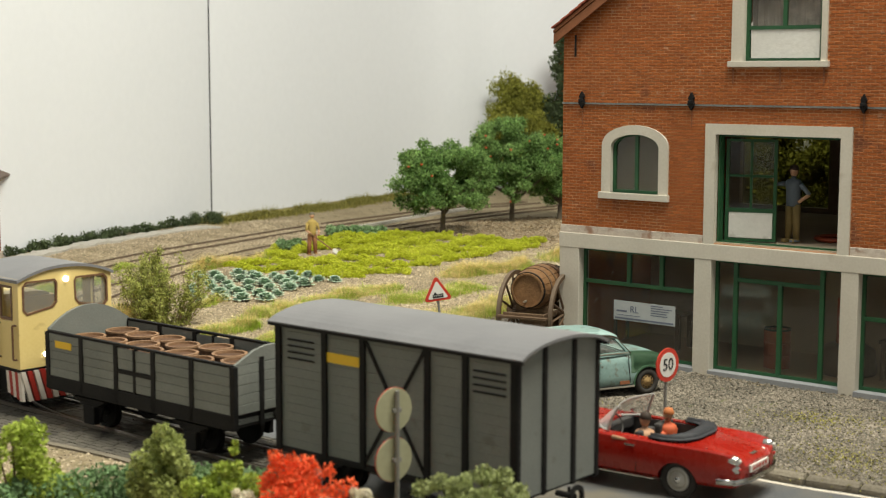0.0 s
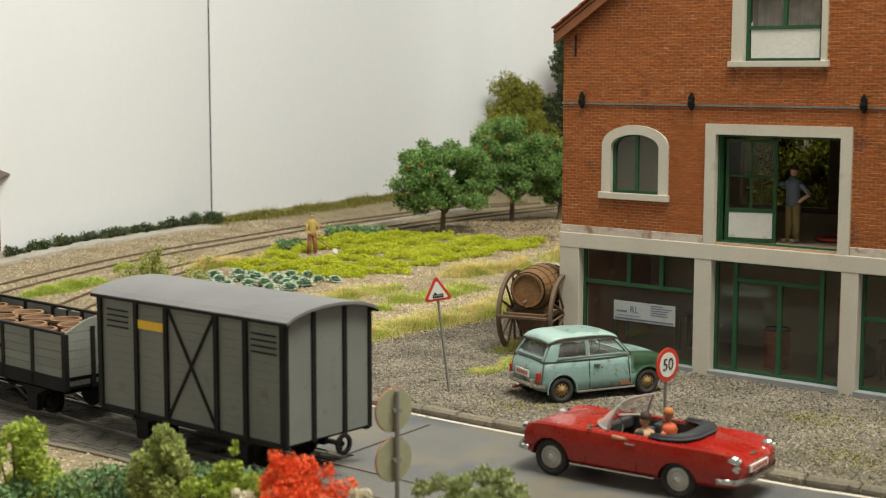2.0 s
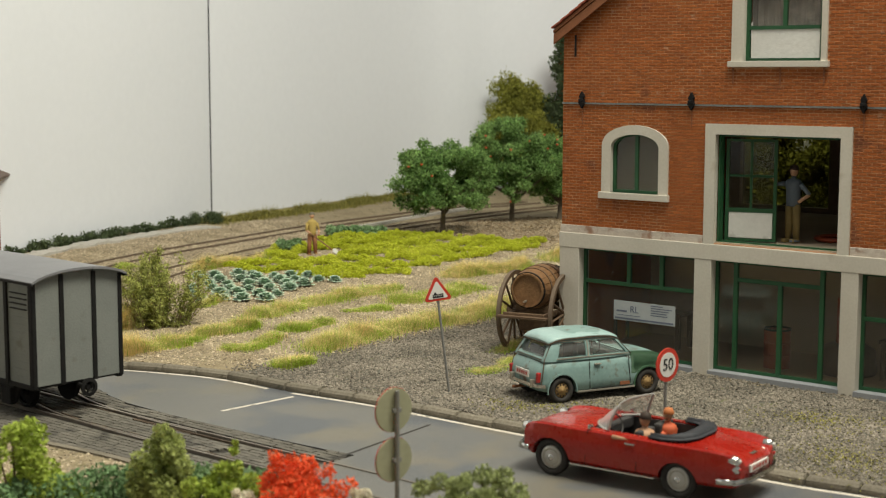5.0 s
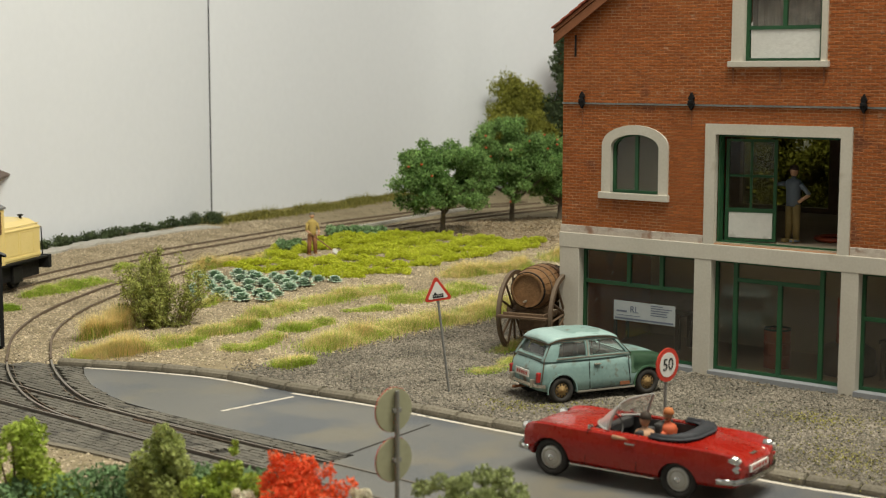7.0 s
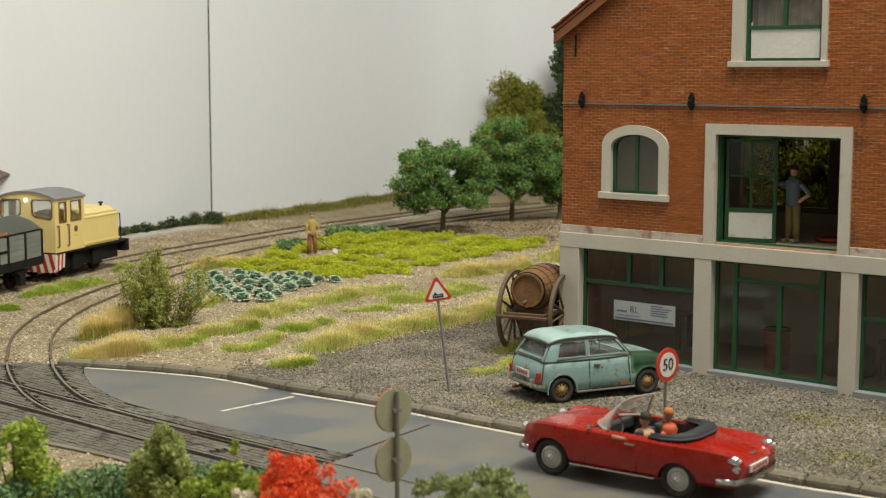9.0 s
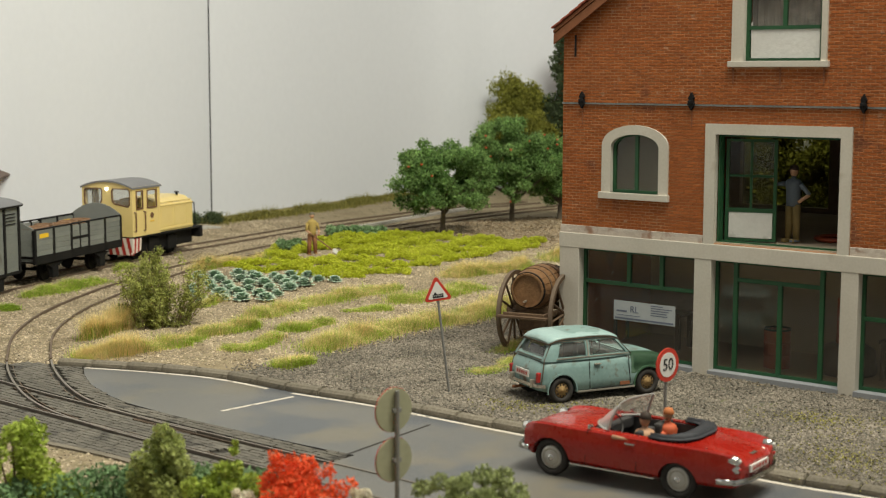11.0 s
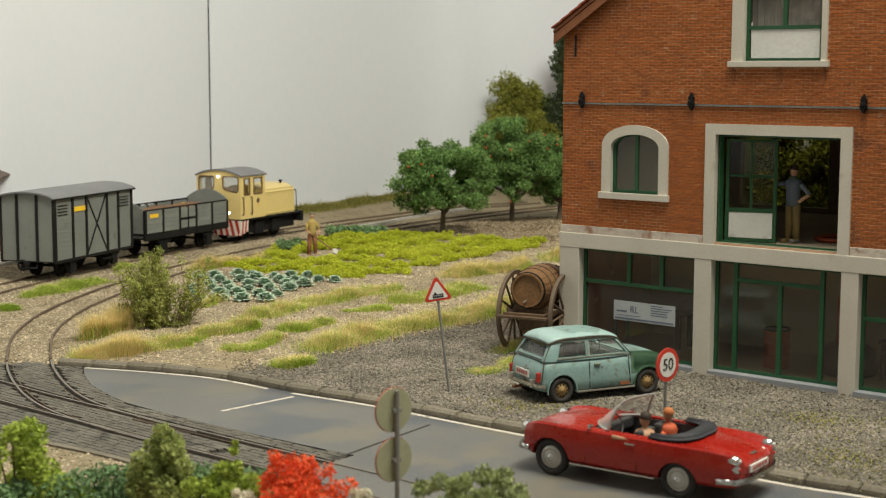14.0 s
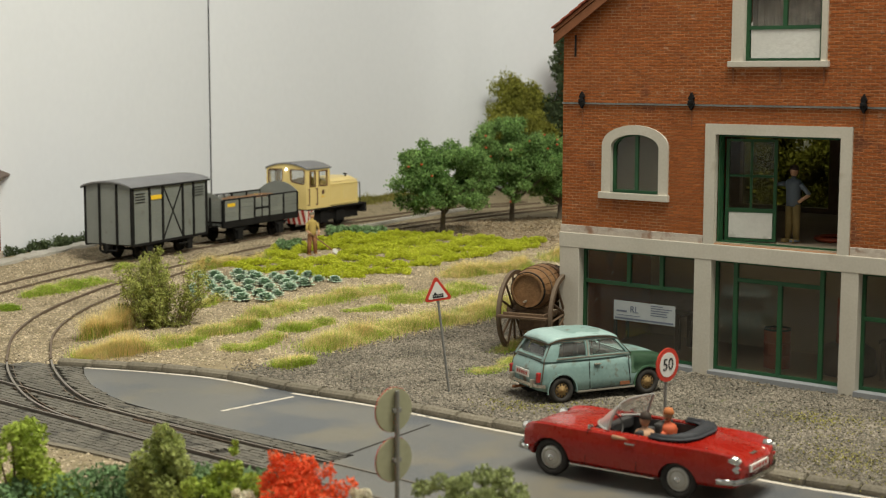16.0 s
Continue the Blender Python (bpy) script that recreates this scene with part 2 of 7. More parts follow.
STONE = surface("gravel_stone", (0.112, 0.098, 0.078), (0.265, 0.23, 0.185), 0.9, 25, 0.7, 0.3, each=0.45, island=True)
PEBBLE = surface("soil_pebble", (0.29, 0.235, 0.16), (0.54, 0.45, 0.33), 0.9, 25, 0.8, 0.3, each=0.45, island=True)

# ---- ground, road, kerb ----
tagged(part("ground", prism(B(), rect(-60, 60, -30, 130), -0.60, -0.45, "Z"), SOIL), "pale sandy base of the model landscape", "ground", kind="structure")
TRAIN = 0.97  # the rolling stock is a little under the scale of the scenery
MAIN = smooth_line([(5.01, 18.63), (2.88, 20.42), (-1.38, 23.99), (-5.74, 27.64), (-10.02, 31.37), (-13.67, 35.30), (-15.36, 39.73), (-14.70, 44.73), (-13.21, 50.17), (-11.21, 55.57), (-8.65, 60.66), (-5.97, 65.77), (-2.9, 70.4), (0.6, 75.0), (5, 79)], 0.05) * TRAIN
MAIN_S = np.r_[0, np.cumsum(np.linalg.norm(np.diff(MAIN, axis=0), axis=1))]
SPUR = smooth_line([(-4.3, 25.63), (-5.3, 26.5), (-6.15, 27.25), (-7.1, 28.2), (-7.95, 29.3), (-8.7, 30.7), (-9.4, 32.4), (-9.95, 34.2), (-10.6, 37.0), (-10.8, 40.2), (-10.5, 43.4), (-9.95, 46.4), (-8.9, 50.3), (-6.6, 56.0), (-3.0, 62.2), (2.0, 69.5), (7, 75)], 0.05)
KERB_LINE = smooth_line([(-8.9, 33.0), (-6.95, 32.45), (-5.6, 31.95), (-4.9, 31.6), (-4.1, 31.0), (-3.2, 30.25), (-1.6, 29.2), (-0.8, 28.6), (0.2, 27.75), (1.5, 26.7), (5.65, 23.45), (7.1, 22.5), (10.5, 20.0), (14, 17.3)], 0.1)
SOUTH = [(-14.5, 30.2), (-8.2, 26.1), (-6.8, 25.2), (-5.5, 24.3), (-3.6, 22.6), (-1.0, 20.2), (4, 15.4), (10, 9)]


def ease(x, a, b):
    t = np.clip((x - a) / (b - a), 0, 1)
    return t * t * (3 - 2 * t)


def waves(x, y):
    return 0.5 * np.sin(1.3 * x + 2.1 * y) * np.sin(0.9 * y - 1.7 * x) + 0.3 * np.sin(3.1 * x - 1.2 * y) * np.sin(2.6 * y + 0.7 * x)


def to_line(x, y, line):
    P = line[::10]
    d = np.full(np.shape(x), 1e9)
    for px, py in P:
        d = np.minimum(d, (x - px) ** 2 + (y - py) ** 2)
    return np.sqrt(d)


def in_road(x, y):
    ky = np.interp(x, KERB_LINE[:, 0], KERB_LINE[:, 1], left=33.1)
    return y < ky + 0.1


def lift(x, y):
    """Height of the land."""
    d = np.minimum(to_line(x, y, MAIN), to_line(x, y, SPUR))
    return -0.045 + 0.12 * ease(d, 0.8, 2.4) + 0.03 * waves(x, y) * ease(d, 0.5, 1.5)


gx, gy = np.meshgrid(np.arange(-22, 16.01, 0.25), np.concatenate([np.arange(14, 60, 0.25), np.arange(60, 100, 0.8)]))
gz = np.where(in_road(gx, gy), -0.4, lift(gx, gy))
W_ = gx.shape[1]
cells = [(j * W_ + i, j * W_ + i + 1, (j + 1) * W_ + i + 1, (j + 1) * W_ + i) for j in range(gx.shape[0] - 1) for i in range(W_ - 1)]
tagged(raw("verge", np.column_stack([gx.ravel(), gy.ravel(), gz.ravel()]), cells, SOIL, True), "pale stony soil of garden and track bed", "ground", kind="structure")

tagged(part("road_bed", prism(B(), rect(-22, 20, 2, 33.3), -0.2, -0.05, "Z"), SETT_BED), "dark bed between the paving setts", "road", kind="structure")
ASPHALT_EDGE = [(14, 6), (-1.0, 17), (-4.2, 21.4), (-2.29, 23.98), (-1.55, 24.95), (-2.47, 25.62), (-3.82, 26.68), (-5.31, 27.92), (-6.45, 29.0), (-6.96, 29.66), (-7.62, 30.76), (-8.02, 31.77), (-8.3, 32.8)]
bm = B()
prism(bm, [tuple(p) for p in KERB_LINE[::3]] + ASPHALT_EDGE, -0.04, 0.0, "Z")
tagged(part("road", bm, ASPHALT), "worn blue-grey asphalt road with stains and painted-in uneven reflections", "road", kind="structure")
bm = B()
for a, b in (((-2.6, 23.6), (-0.25, 27.2)), ((4.4, 20.5), (6.4, 22.3))):
    beam(bm, (*a, -0.002), (*b, -0.002), 0.06, 0.012)
tagged(part("road_joint", bm, SETT_BED), "dark tarred joint across the road", "joint", kind="structure")

front = tagged(part("verge_front", prism(B(), SOUTH + [(10, 0), (-30, 0), (-30, 34)], -0.3, 0.06, "Z"), SOIL), "pale sandy soil along the garden edge", "ground", kind="structure")
E2 = np.array(smooth_line(SOUTH[:6], 0.5))
bm = ribbon(B(), offset_line(E2, 0.07), offset_line(E2, -0.07), -0.1, 0.10)
tagged(part("edging", bm, KERB), "thin pale concrete edging beside the setts", "edging", kind="structure")

# painted lines
line_outer, line_inner = offset_line(KERB_LINE, -0.20), offset_line(KERB_LINE, -0.30)
for i0, i1 in ((8, 60), (66, len(KERB_LINE) - 1)):
    bm = ribbon(B(), line_outer[i0:i1:3], line_inner[i0:i1:3], -0.01, 0.006)
    tagged(part("edge_line", bm, LINE_WHITE), "worn white line painted beside the kerb", "road marking", kind="structure")
bm = beam(B(), (-4.42, 28.3, 0), (-3.12, 29.62, 0), 0.09, 0.012)
tagged(part("stop_line", bm, LINE_WHITE), "white line painted across the road", "road marking", kind="structure")

# ---- rails ----
def track(name, line, s0, s1, z_top, material, label):
    S = np.r_[0, np.cumsum(np.linalg.norm(np.diff(line, axis=0), axis=1))]
    keep = (S >= s0) & (S <= s1)
    L = line[keep][::6]
    thing = empty(name, place(0, 0), label, "railway track", kind="structure")
    for side in (0.5, -0.5):
        part("rail", ribbon(B(), offset_line(L, side + 0.024), offset_line(L, side - 0.024), -0.12, z_top), material, thing)
        inner = side - 0.13 if side > 0 else side + 0.13
        part("check_rail", ribbon(B(), offset_line(L, inner + 0.012), offset_line(L, inner - 0.012), -0.12, z_top - 0.025), RUSTY, thing) if z_top < 0.03 else None
    return thing


track("street_track", MAIN, 0, 25.6, 0.02, RAIL_TOP, "polished grooved rails set in dark paving")
track("branch_street_track", SPUR, 0.9, 9.7, 0.018, RAIL_TOP, "grooved rails curving out of the paved street")
track("rear_track", MAIN, 25.6, 200, 0.035, RUSTY, "rusty rails on an overgrown sandy track bed")
track("branch_track", SPUR, 9.7, 200, 0.035, RUSTY, "rusty rails curving through sandy soil")


# ---- backdrop ----
WALL_LINE = [(-26, 20), (-20.5, 37), (-16.6, 50.5), (-14.6, 57), (-10.75, 67.2), (-3.0, 80.4), (1.5, 84.6), (6, 86.3), (14, 88), (40, 90)]
for i, pts in enumerate((WALL_LINE[:5], WALL_LINE[4:])):
    L = smooth_line(pts, 0.3)
    bm = ribbon(B(), offset_line(L, 0.3), offset_line(L, 0.0), -0.5, 26)
    tagged(part("wall_backdrop_%d" % (i + 1), bm, BACKDROP), "plain pale grey backdrop board", "backdrop", kind="structure")
bm = bar(B(), (-10.79, 67.05, -0.1), (-10.79, 67.05, 26), 0.036)
tagged(part("trim", bm, SEAM), "dark open joint between two backdrop boards", "joint", kind="structure")

# ---- train clock ----
CLOCK = ([-0.1, 0, 1.5, 2.5, 3.5, 7.0, 9, 11.5, 13.5, 16], [6.53, 6.77, 10.41, 12.82, 15.25, 23.36, 28.42, 34.80, 39.54, 45.98])  # seconds, and how far the van has come


def on_line(s):
    return Vector((np.interp(s, MAIN_S, MAIN[:, 0]), np.interp(s, MAIN_S, MAIN[:, 1]), 0))


def ride(offset, base):
    """Rows for a vehicle whose middle rides offset ahead of the van's middle, on axles base apart."""
    rows = []
    for i in range(33):
        t = i * 0.5
        s = (float(np.interp(t, *CLOCK)) + offset) * TRAIN
        a, b = on_line(s - base * TRAIN / 2), on_line(s + base * TRAIN / 2)
        c, d = (a + b) / 2, b - a
        rows.append((t, place(c.x, c.y, 0.02 - FOOT * TRAIN, math.degrees(math.atan2(d.y, d.x)))))
    return rows


def carve(bm, cutters):
    """Cuts the cutters out of bm, at full size."""
    def ob_of(b, name):
        me = bpy.data.meshes.new(name)
        bmesh.ops.recalc_face_normals(b, faces=b.faces)
        b.to_mesh(me)
        b.free()
        return new(name, me)
    ob = ob_of(bm, "blank")
    cs = []
    for c in cutters:
        co = ob_of(c, "cutter")
        md = ob.modifiers.new("cut", "BOOLEAN")
        md.operation, md.solver, md.object = "DIFFERENCE", "EXACT", co
        cs.append(co)
    dg = bpy.context.evaluated_depsgraph_get()
    dg.update()
    me = bpy.data.meshes.new_from_object(ob.evaluated_get(dg))
    out = B()
    out.from_mesh(me)
    bpy.data.meshes.remove(me)
    for o in (ob, *cs):
        m = o.data
        bpy.data.objects.remove(o)
        bpy.data.meshes.remove(m)
    return out


def tone(bm, n0, mi):
    bm.faces.ensure_lookup_table()
    for f in bm.faces[n0:]:
        f.material_index = mi
    return len(bm.faces)


# ---- train ----
FOOT = -0.185  # underside of the wheels in the space of each vehicle


VAN_GREY = surface("wagon_grey", (0.158, 0.170, 0.160), (0.205, 0.216, 0.202), 0.55, 25, 1.2, 0.12, dirt=(0.14, 0.14, 0.122))
PLANK_GREY = surface("plank_grey", (0.160, 0.170, 0.158), (0.225, 0.235, 0.215), 0.65, 25, 1.2, 0.2, each=0.08)
ROOF_GREY = surface("roof_grey", (0.155, 0.155, 0.168), (0.21, 0.21, 0.222), 0.5, 25, 0.9, 0.1)
IRON = surface("black_iron", (0.008, 0.008, 0.009), (0.018, 0.017, 0.016), 0.6, 25, 2, 0.2, spec=0.15)
YELLOW = surface("yellow_plate", (0.85, 0.55, 0.03), (0.78, 0.49, 0.03), 0.5, 20, 2, 0.05)
CREAM = surface("loco_cream", (0.76, 0.60, 0.26), (0.71, 0.55, 0.22), 0.38, 20, 1.0, 0.05, dirt=(0.5, 0.36, 0.14), dirt_at=0.68)
CREAM_TOP = surface("loco_cream_light", (0.76, 0.62, 0.25), (0.72, 0.57, 0.22), 0.4, 20, 1.0, 0.05)
STRIPE_RED = surface("stripe_red", (0.40, 0.03, 0.02), (0.34, 0.03, 0.02), 0.5, 20, 1.5, 0.05)
STRIPE_WHITE = surface("stripe_white", (0.72, 0.66, 0.60), (0.62, 0.56, 0.5), 0.5, 20, 1.5, 0.05)
LAMP_GLOW = surface("lamp_glow", (0.9, 0.9, 0.9), (0.9, 0.9, 0.9), 0.3, 5, 1, 0.0, glow=(1.0, 0.97, 0.88, 6.0))
GLASS = glass_pane("window_glass")
# Haze in the cab panes stands in for their whitish reflection.
CAB_GLASS = glass_pane("cab_glass", (0.86, 0.86, 0.83), 0.08, haze=0.10)
LID = surface("barrel_lid", (0.085, 0.042, 0.022), (0.15, 0.078, 0.042), 0.75, 18, 2, 0.3, each=0.2)
LID_RIM = surface("barrel_rim", (0.20, 0.112, 0.060), (0.31, 0.185, 0.105), 0.7, 18, 2, 0.3, each=0.15)
BROWN_RAIL = surface("handrail_brown", (0.12, 0.06, 0.03), (0.17, 0.09, 0.05), 0.5, 18, 2, 0.1)


def wheelset(thing, x, r=0.34):
    bm = B()
    bar(bm, (0, -0.62, 0), (0, 0.62, 0), 0.05)
    axle = part("axle", bm, IRON, thing, m=place(x, 0, r + 0.03 + FOOT))
    for y in (-0.5, 0.5):
        s = 1 if y > 0 else -1
        bm = lathe(B(), [(0.03, 0.06 * s), (0.12, 0.06 * s), (0.14, 0.03 * s), (r - 0.07, 0.02 * s), (r - 0.06, 0.06 * s), (r, 0.06 * s), (r, -0.03 * s), (r + 0.03, -0.035 * s), (r + 0.03, -0.06 * s), (0.03, -0.06 * s)], 20, "Y")
        part("wheel", bm, IRON, axle, m=place(0, y, 0))


def running_gear(thing, half, width, z_sole, base, deep=0.16):
    """Sole bars, axle guards, springs, steps and couplers."""
    for s in (-1, 1):
        part("sole_bar", box(B(), -half, half, s * width / 2 - 0.06, s * width / 2 + 0.06, z_sole - deep, z_sole, 0.01), IRON, thing)
        for x in (-base / 2, base / 2):
            bm = B()
            y = s * (width / 2 - 0.13)
            prism(bm, [(x - 0.46, z_sole), (x + 0.46, z_sole), (x + 0.2, 0.16 + FOOT * 0.8), (x - 0.2, 0.16 + FOOT * 0.8)], y - 0.03, y + 0.03)
            box(bm, x - 0.17, x + 0.17, y - 0.07 + s * 0.06, y + 0.07 + s * 0.06, 0.15 + FOOT, 0.42 + FOOT * 0.6, 0.02)
            part("axle_guard", bm, IRON, thing)
            bm = B()
            for k in range(4):
                w = 0.48 - 0.1 * k
                box(bm, x - w, x + w, y + s * 0.02, y + s * 0.12, 0.42 - 0.045 * k, 0.46 - 0.045 * k)
            part("leaf_spring", bm, IRON, thing)
    part("brake_rod", bar(B(), (-base / 2, 0.3, 0.15), (base / 2, 0.3, 0.2), 0.03), IRON, thing)
    part("frame", box(B(), -half, half, -width / 2 + 0.06, width / 2 - 0.06, z_sole - deep + 0.04, z_sole - 0.02), IRON, thing)
    for s in (-1, 1):
        bm = bar(B(), (s * half, 0, z_sole - 0.12), (s * (half + 0.34), 0, z_sole - 0.12), 0.05)
        lathe(bm, [(0.12, 0.0), (0.19, 0.01), (0.19, 0.05), (0.12, 0.06), (0.12, 0.0)], 16, "X", (s * (half + 0.36) - 0.03, 0, z_sole - 0.12))
        part("coupler", bm, IRON, thing)
        bm = B()
        for y in (-0.32,):
            bar(bm, (s * half, y, z_sole - 0.1), (s * half, y, z_sole - 0.26), 0.025)
            bar(bm, (s * half, y, z_sole - 0.26), (s * (half + 0.3), 0.0, z_sole - 0.22), 0.025)
        part("coupling_hook", bm, IRON, thing)
    for x in (-base / 2, base / 2):
        wheelset(thing, x, 0.35)


def planked_panel(thing, x0, x1, y, z0, z1, n, side, material=None, end=False):
    """Boards with open joints, one above another, on a long side or an end."""
    h = (z1 - z0) / n
    for k in range(n):
        za, zb = z0 + k * h + 0.003, z0 + (k + 1) * h - 0.003
        d = random.uniform(-0.004, 0.004)
        bm = B()
        if end:
            box(bm, y - 0.03 + d, y + 0.03 + d, x0, x1, za, zb, 0.008)
        else:
            box(bm, x0, x1, y - 0.03 + d, y + 0.03 + d, za, zb, 0.008)
        part("plank", bm, material or PLANK_GREY, thing)


van = empty("covered_van", place(0, 0), "grey covered goods van with black framing and curved roof", "railway wagon")
part("body", box(B(), -2.46, 2.46, -0.99, 0.99, 0.48, 2.6), VAN_GREY, van)
running_gear(van, 2.5, 2.0, 0.50, 2.7, 0.10)
for s in (-1, 1):
    y = 1.03 * s
    posts = [-2.5, *[x * s for x in ((1.4, 0.55, -0.8, -1.55) if s > 0 else (1.4, 0.55, -0.8, -1.55))], 2.5]
    posts = sorted(posts)
    n_b = 14
    for a, b in zip(posts, posts[1:]):
        h = 2.12 / n_b
        for k in range(n_b):
            d = 0.002 * math.sin(k * 7.1 + a)
            part("plank", box(B(), a + 0.02, b - 0.02, y - 0.02 * s - 0.02 + d, y - 0.02 * s + 0.02 + d, 0.49 + k * h + 0.0018, 0.49 + (k + 1) * h - 0.0018), VAN_GREY, van)
    for x in posts:
        w = 0.055 if abs(x) < 2.4 else 0.06
        xx = max(-2.47, min(2.47, x))
        part("post", box(B(), xx - w, xx + w, y - 0.03, y + 0.045 * (1 if s > 0 else 1) if s > 0 else y + 0.03, 0.44, 2.6, 0.008) if s > 0 else box(B(), xx - w, xx + w, y - 0.045, y + 0.03, 0.44, 2.6, 0.008), IRON, van)
    door = sorted((0.55 * s, -0.8 * s))
    bm = B()
    beam(bm, (door[0] + 0.05, y + 0.015 * s, 0.55), (door[1] - 0.05, y + 0.015 * s, 2.52), 0.03, 0.05)
    beam(bm, (door[0] + 0.05, y + 0.015 * s, 2.52), (door[1] - 0.05, y + 0.015 * s, 0.55), 0.03, 0.05)
    part("door_brace", bm, IRON, van)
    for x in (1.95, -2.0):
        bm = B()
        for k in range(4):
            z = 2.32 - 0.105 * k
            box(bm, x - 0.30, x + 0.30, y - 0.03, y + 0.03, z, z + 0.022)
        part("louvre", bm, IRON, van)
    xs = sorted((1.34 * s, 0.62 * s))
    part("plate", box(B(), xs[0], xs[1], y - 0.025, y + 0.025, 2.06, 2.22), YELLOW, van, "blank yellow enamel plate")
    part("step", box(B(), -0.8 * s - 0.35, -0.8 * s + 0.35, y - 0.02, y + 0.1 * s if s > 0 else y + 0.02, 0.22, 0.26), IRON, van) if s > 0 else part("step", box(B(), 0.8 - 0.35, 0.8 + 0.35, y - 0.1, y + 0.02, 0.22, 0.26), IRON, van)
ARC = [(-1.12 + 2.24 * i / 16, 2.575 + 0.24 * math.sqrt(max(0, 1 - ((-1 + i / 8) * 0.98) ** 2)) ** 1.3) for i in range(17)]
for s in (-1, 1):
    x = 2.5 * s
    for a, b in ((-1.03, -0.38), (-0.38, 0.38), (0.38, 1.03)):
        ys = np.linspace(a + 0.02, b - 0.02, 7)
        out = [(ys[0], 0.48)] + [(ys[-1], 0.48)] + [(yy, float(np.interp(yy, [p[0] for p in ARC], [p[1] for p in ARC])) - 0.02) for yy in ys[::-1]]
        part("end_panel", prism(B(), out, x - 0.02, x + 0.02, "X"), VAN_GREY, van)
    for yy in (-0.38, 0.38):
        part("post", box(B(), x - 0.05, x + 0.05, yy - 0.05, yy + 0.05, 0.44, 2.70, 0.008), IRON, van)
    for yy in (-1.02, 1.02):
        part("post", box(B(), x - 0.045, x + 0.045, yy - 0.045, yy + 0.045, 0.44, 2.6, 0.008), IRON, van)
bm = B()
prism(bm, ARC + [(p[0], p[1] - 0.05) for p in ARC[::-1]], -2.66, 2.66, "X")
part("roof", bm, ROOF_GREY, van, "smooth grey curved roof")
bm = B()
for s in (-1, 1):
    box(bm, -2.66, 2.66, s * 1.10 - 0.025, s * 1.10 + 0.025, 2.535, 2.585)
part("roof_edge", bm, IRON, van)

opn = empty("open_wagon", place(0, 0), "grey planked open wagon with black framing", "railway wagon")
LW, HW = 2.72, 0.96
running_gear(opn, LW, 1.9, 0.78, 3.0, 0.27)
part("floor", box(B(), -LW, LW, -HW + 0.07, HW - 0.07, 0.60, 0.70), PLANK_GREY, opn)
for s in (-1, 1):
    y = HW * s
    xs = [-LW, -1.63, -0.55, 0.55, 1.63, LW]
    for i, (a, b) in enumerate(zip(xs, xs[1:])):
        gap = i == 2
        if gap:
            for u0, u1 in ((a + 0.05, (a + b) / 2 - 0.03), ((a + b) / 2 + 0.03, b - 0.05)):
                planked_panel(opn, u0, u1, y, 0.80, 1.14, 2, s)
                planked_panel(opn, u0, u1, y, 1.20, 1.60, 2, s)
            part("door_frame", box(B(), a, b, y - 0.045, y + 0.045, 1.12, 1.20), IRON, opn)
            part("door_frame", box(B(), (a + b) / 2 - 0.03, (a + b) / 2 + 0.03, y - 0.045, y + 0.045, 0.66, 1.62), IRON, opn)
        else:
            planked_panel(opn, a + 0.05, b - 0.05, y, 0.78, 1.63, 5, s)
    for x in xs:
        part("post", box(B(), x - 0.06, x + 0.06, y - 0.05, y + 0.05, 0.52, 1.65, 0.008), IRON, opn)
    part("top_rail", box(B(), -LW, LW, y - 0.04, y + 0.04, 1.63, 1.68, 0.008), IRON, opn)
    xp = -2.2 * -s
    part("plate", box(B(), xp - 0.26, xp + 0.26, y - 0.04, y + 0.04, 1.36, 1.50), YELLOW, opn, "blank yellow enamel plate")
for x, top, name in ((LW, 2.08, "bulkhead"), (-LW, 1.94, "end_wall")):
    if name == "bulkhead":
        ys = np.linspace(-1, 1, 17)
        out = [(-HW, 0.62), (HW, 0.62)] + [(float(v) * HW, 1.70 + (top - 1.70) * (1 - abs(float(v)) ** 2.0)) for v in ys[::-1]]
        part(name, prism(B(), out, x - 0.04, x + 0.04, "X"), VAN_GREY, opn, "rounded grey end board")
    else:
        planked_panel(opn, -HW, HW, x, 0.78, 1.66, 5, 1, end=True)
        out = [(-HW, 1.67), (HW, 1.67), (0.5, top - 0.06), (0.2, top), (-0.2, top), (-0.5, top - 0.06)]
        part(name, prism(B(), out, x - 0.03, x + 0.03, "X"), PLANK_GREY, opn)
    for y in (-0.34, 0.34):
        sx = 1 if x > 0 else -1
        part("post", box(B(), x - 0.05, x + 0.05, y - 0.05, y + 0.05, 0.52, 1.75 if x < 0 else 0.9), IRON, opn)


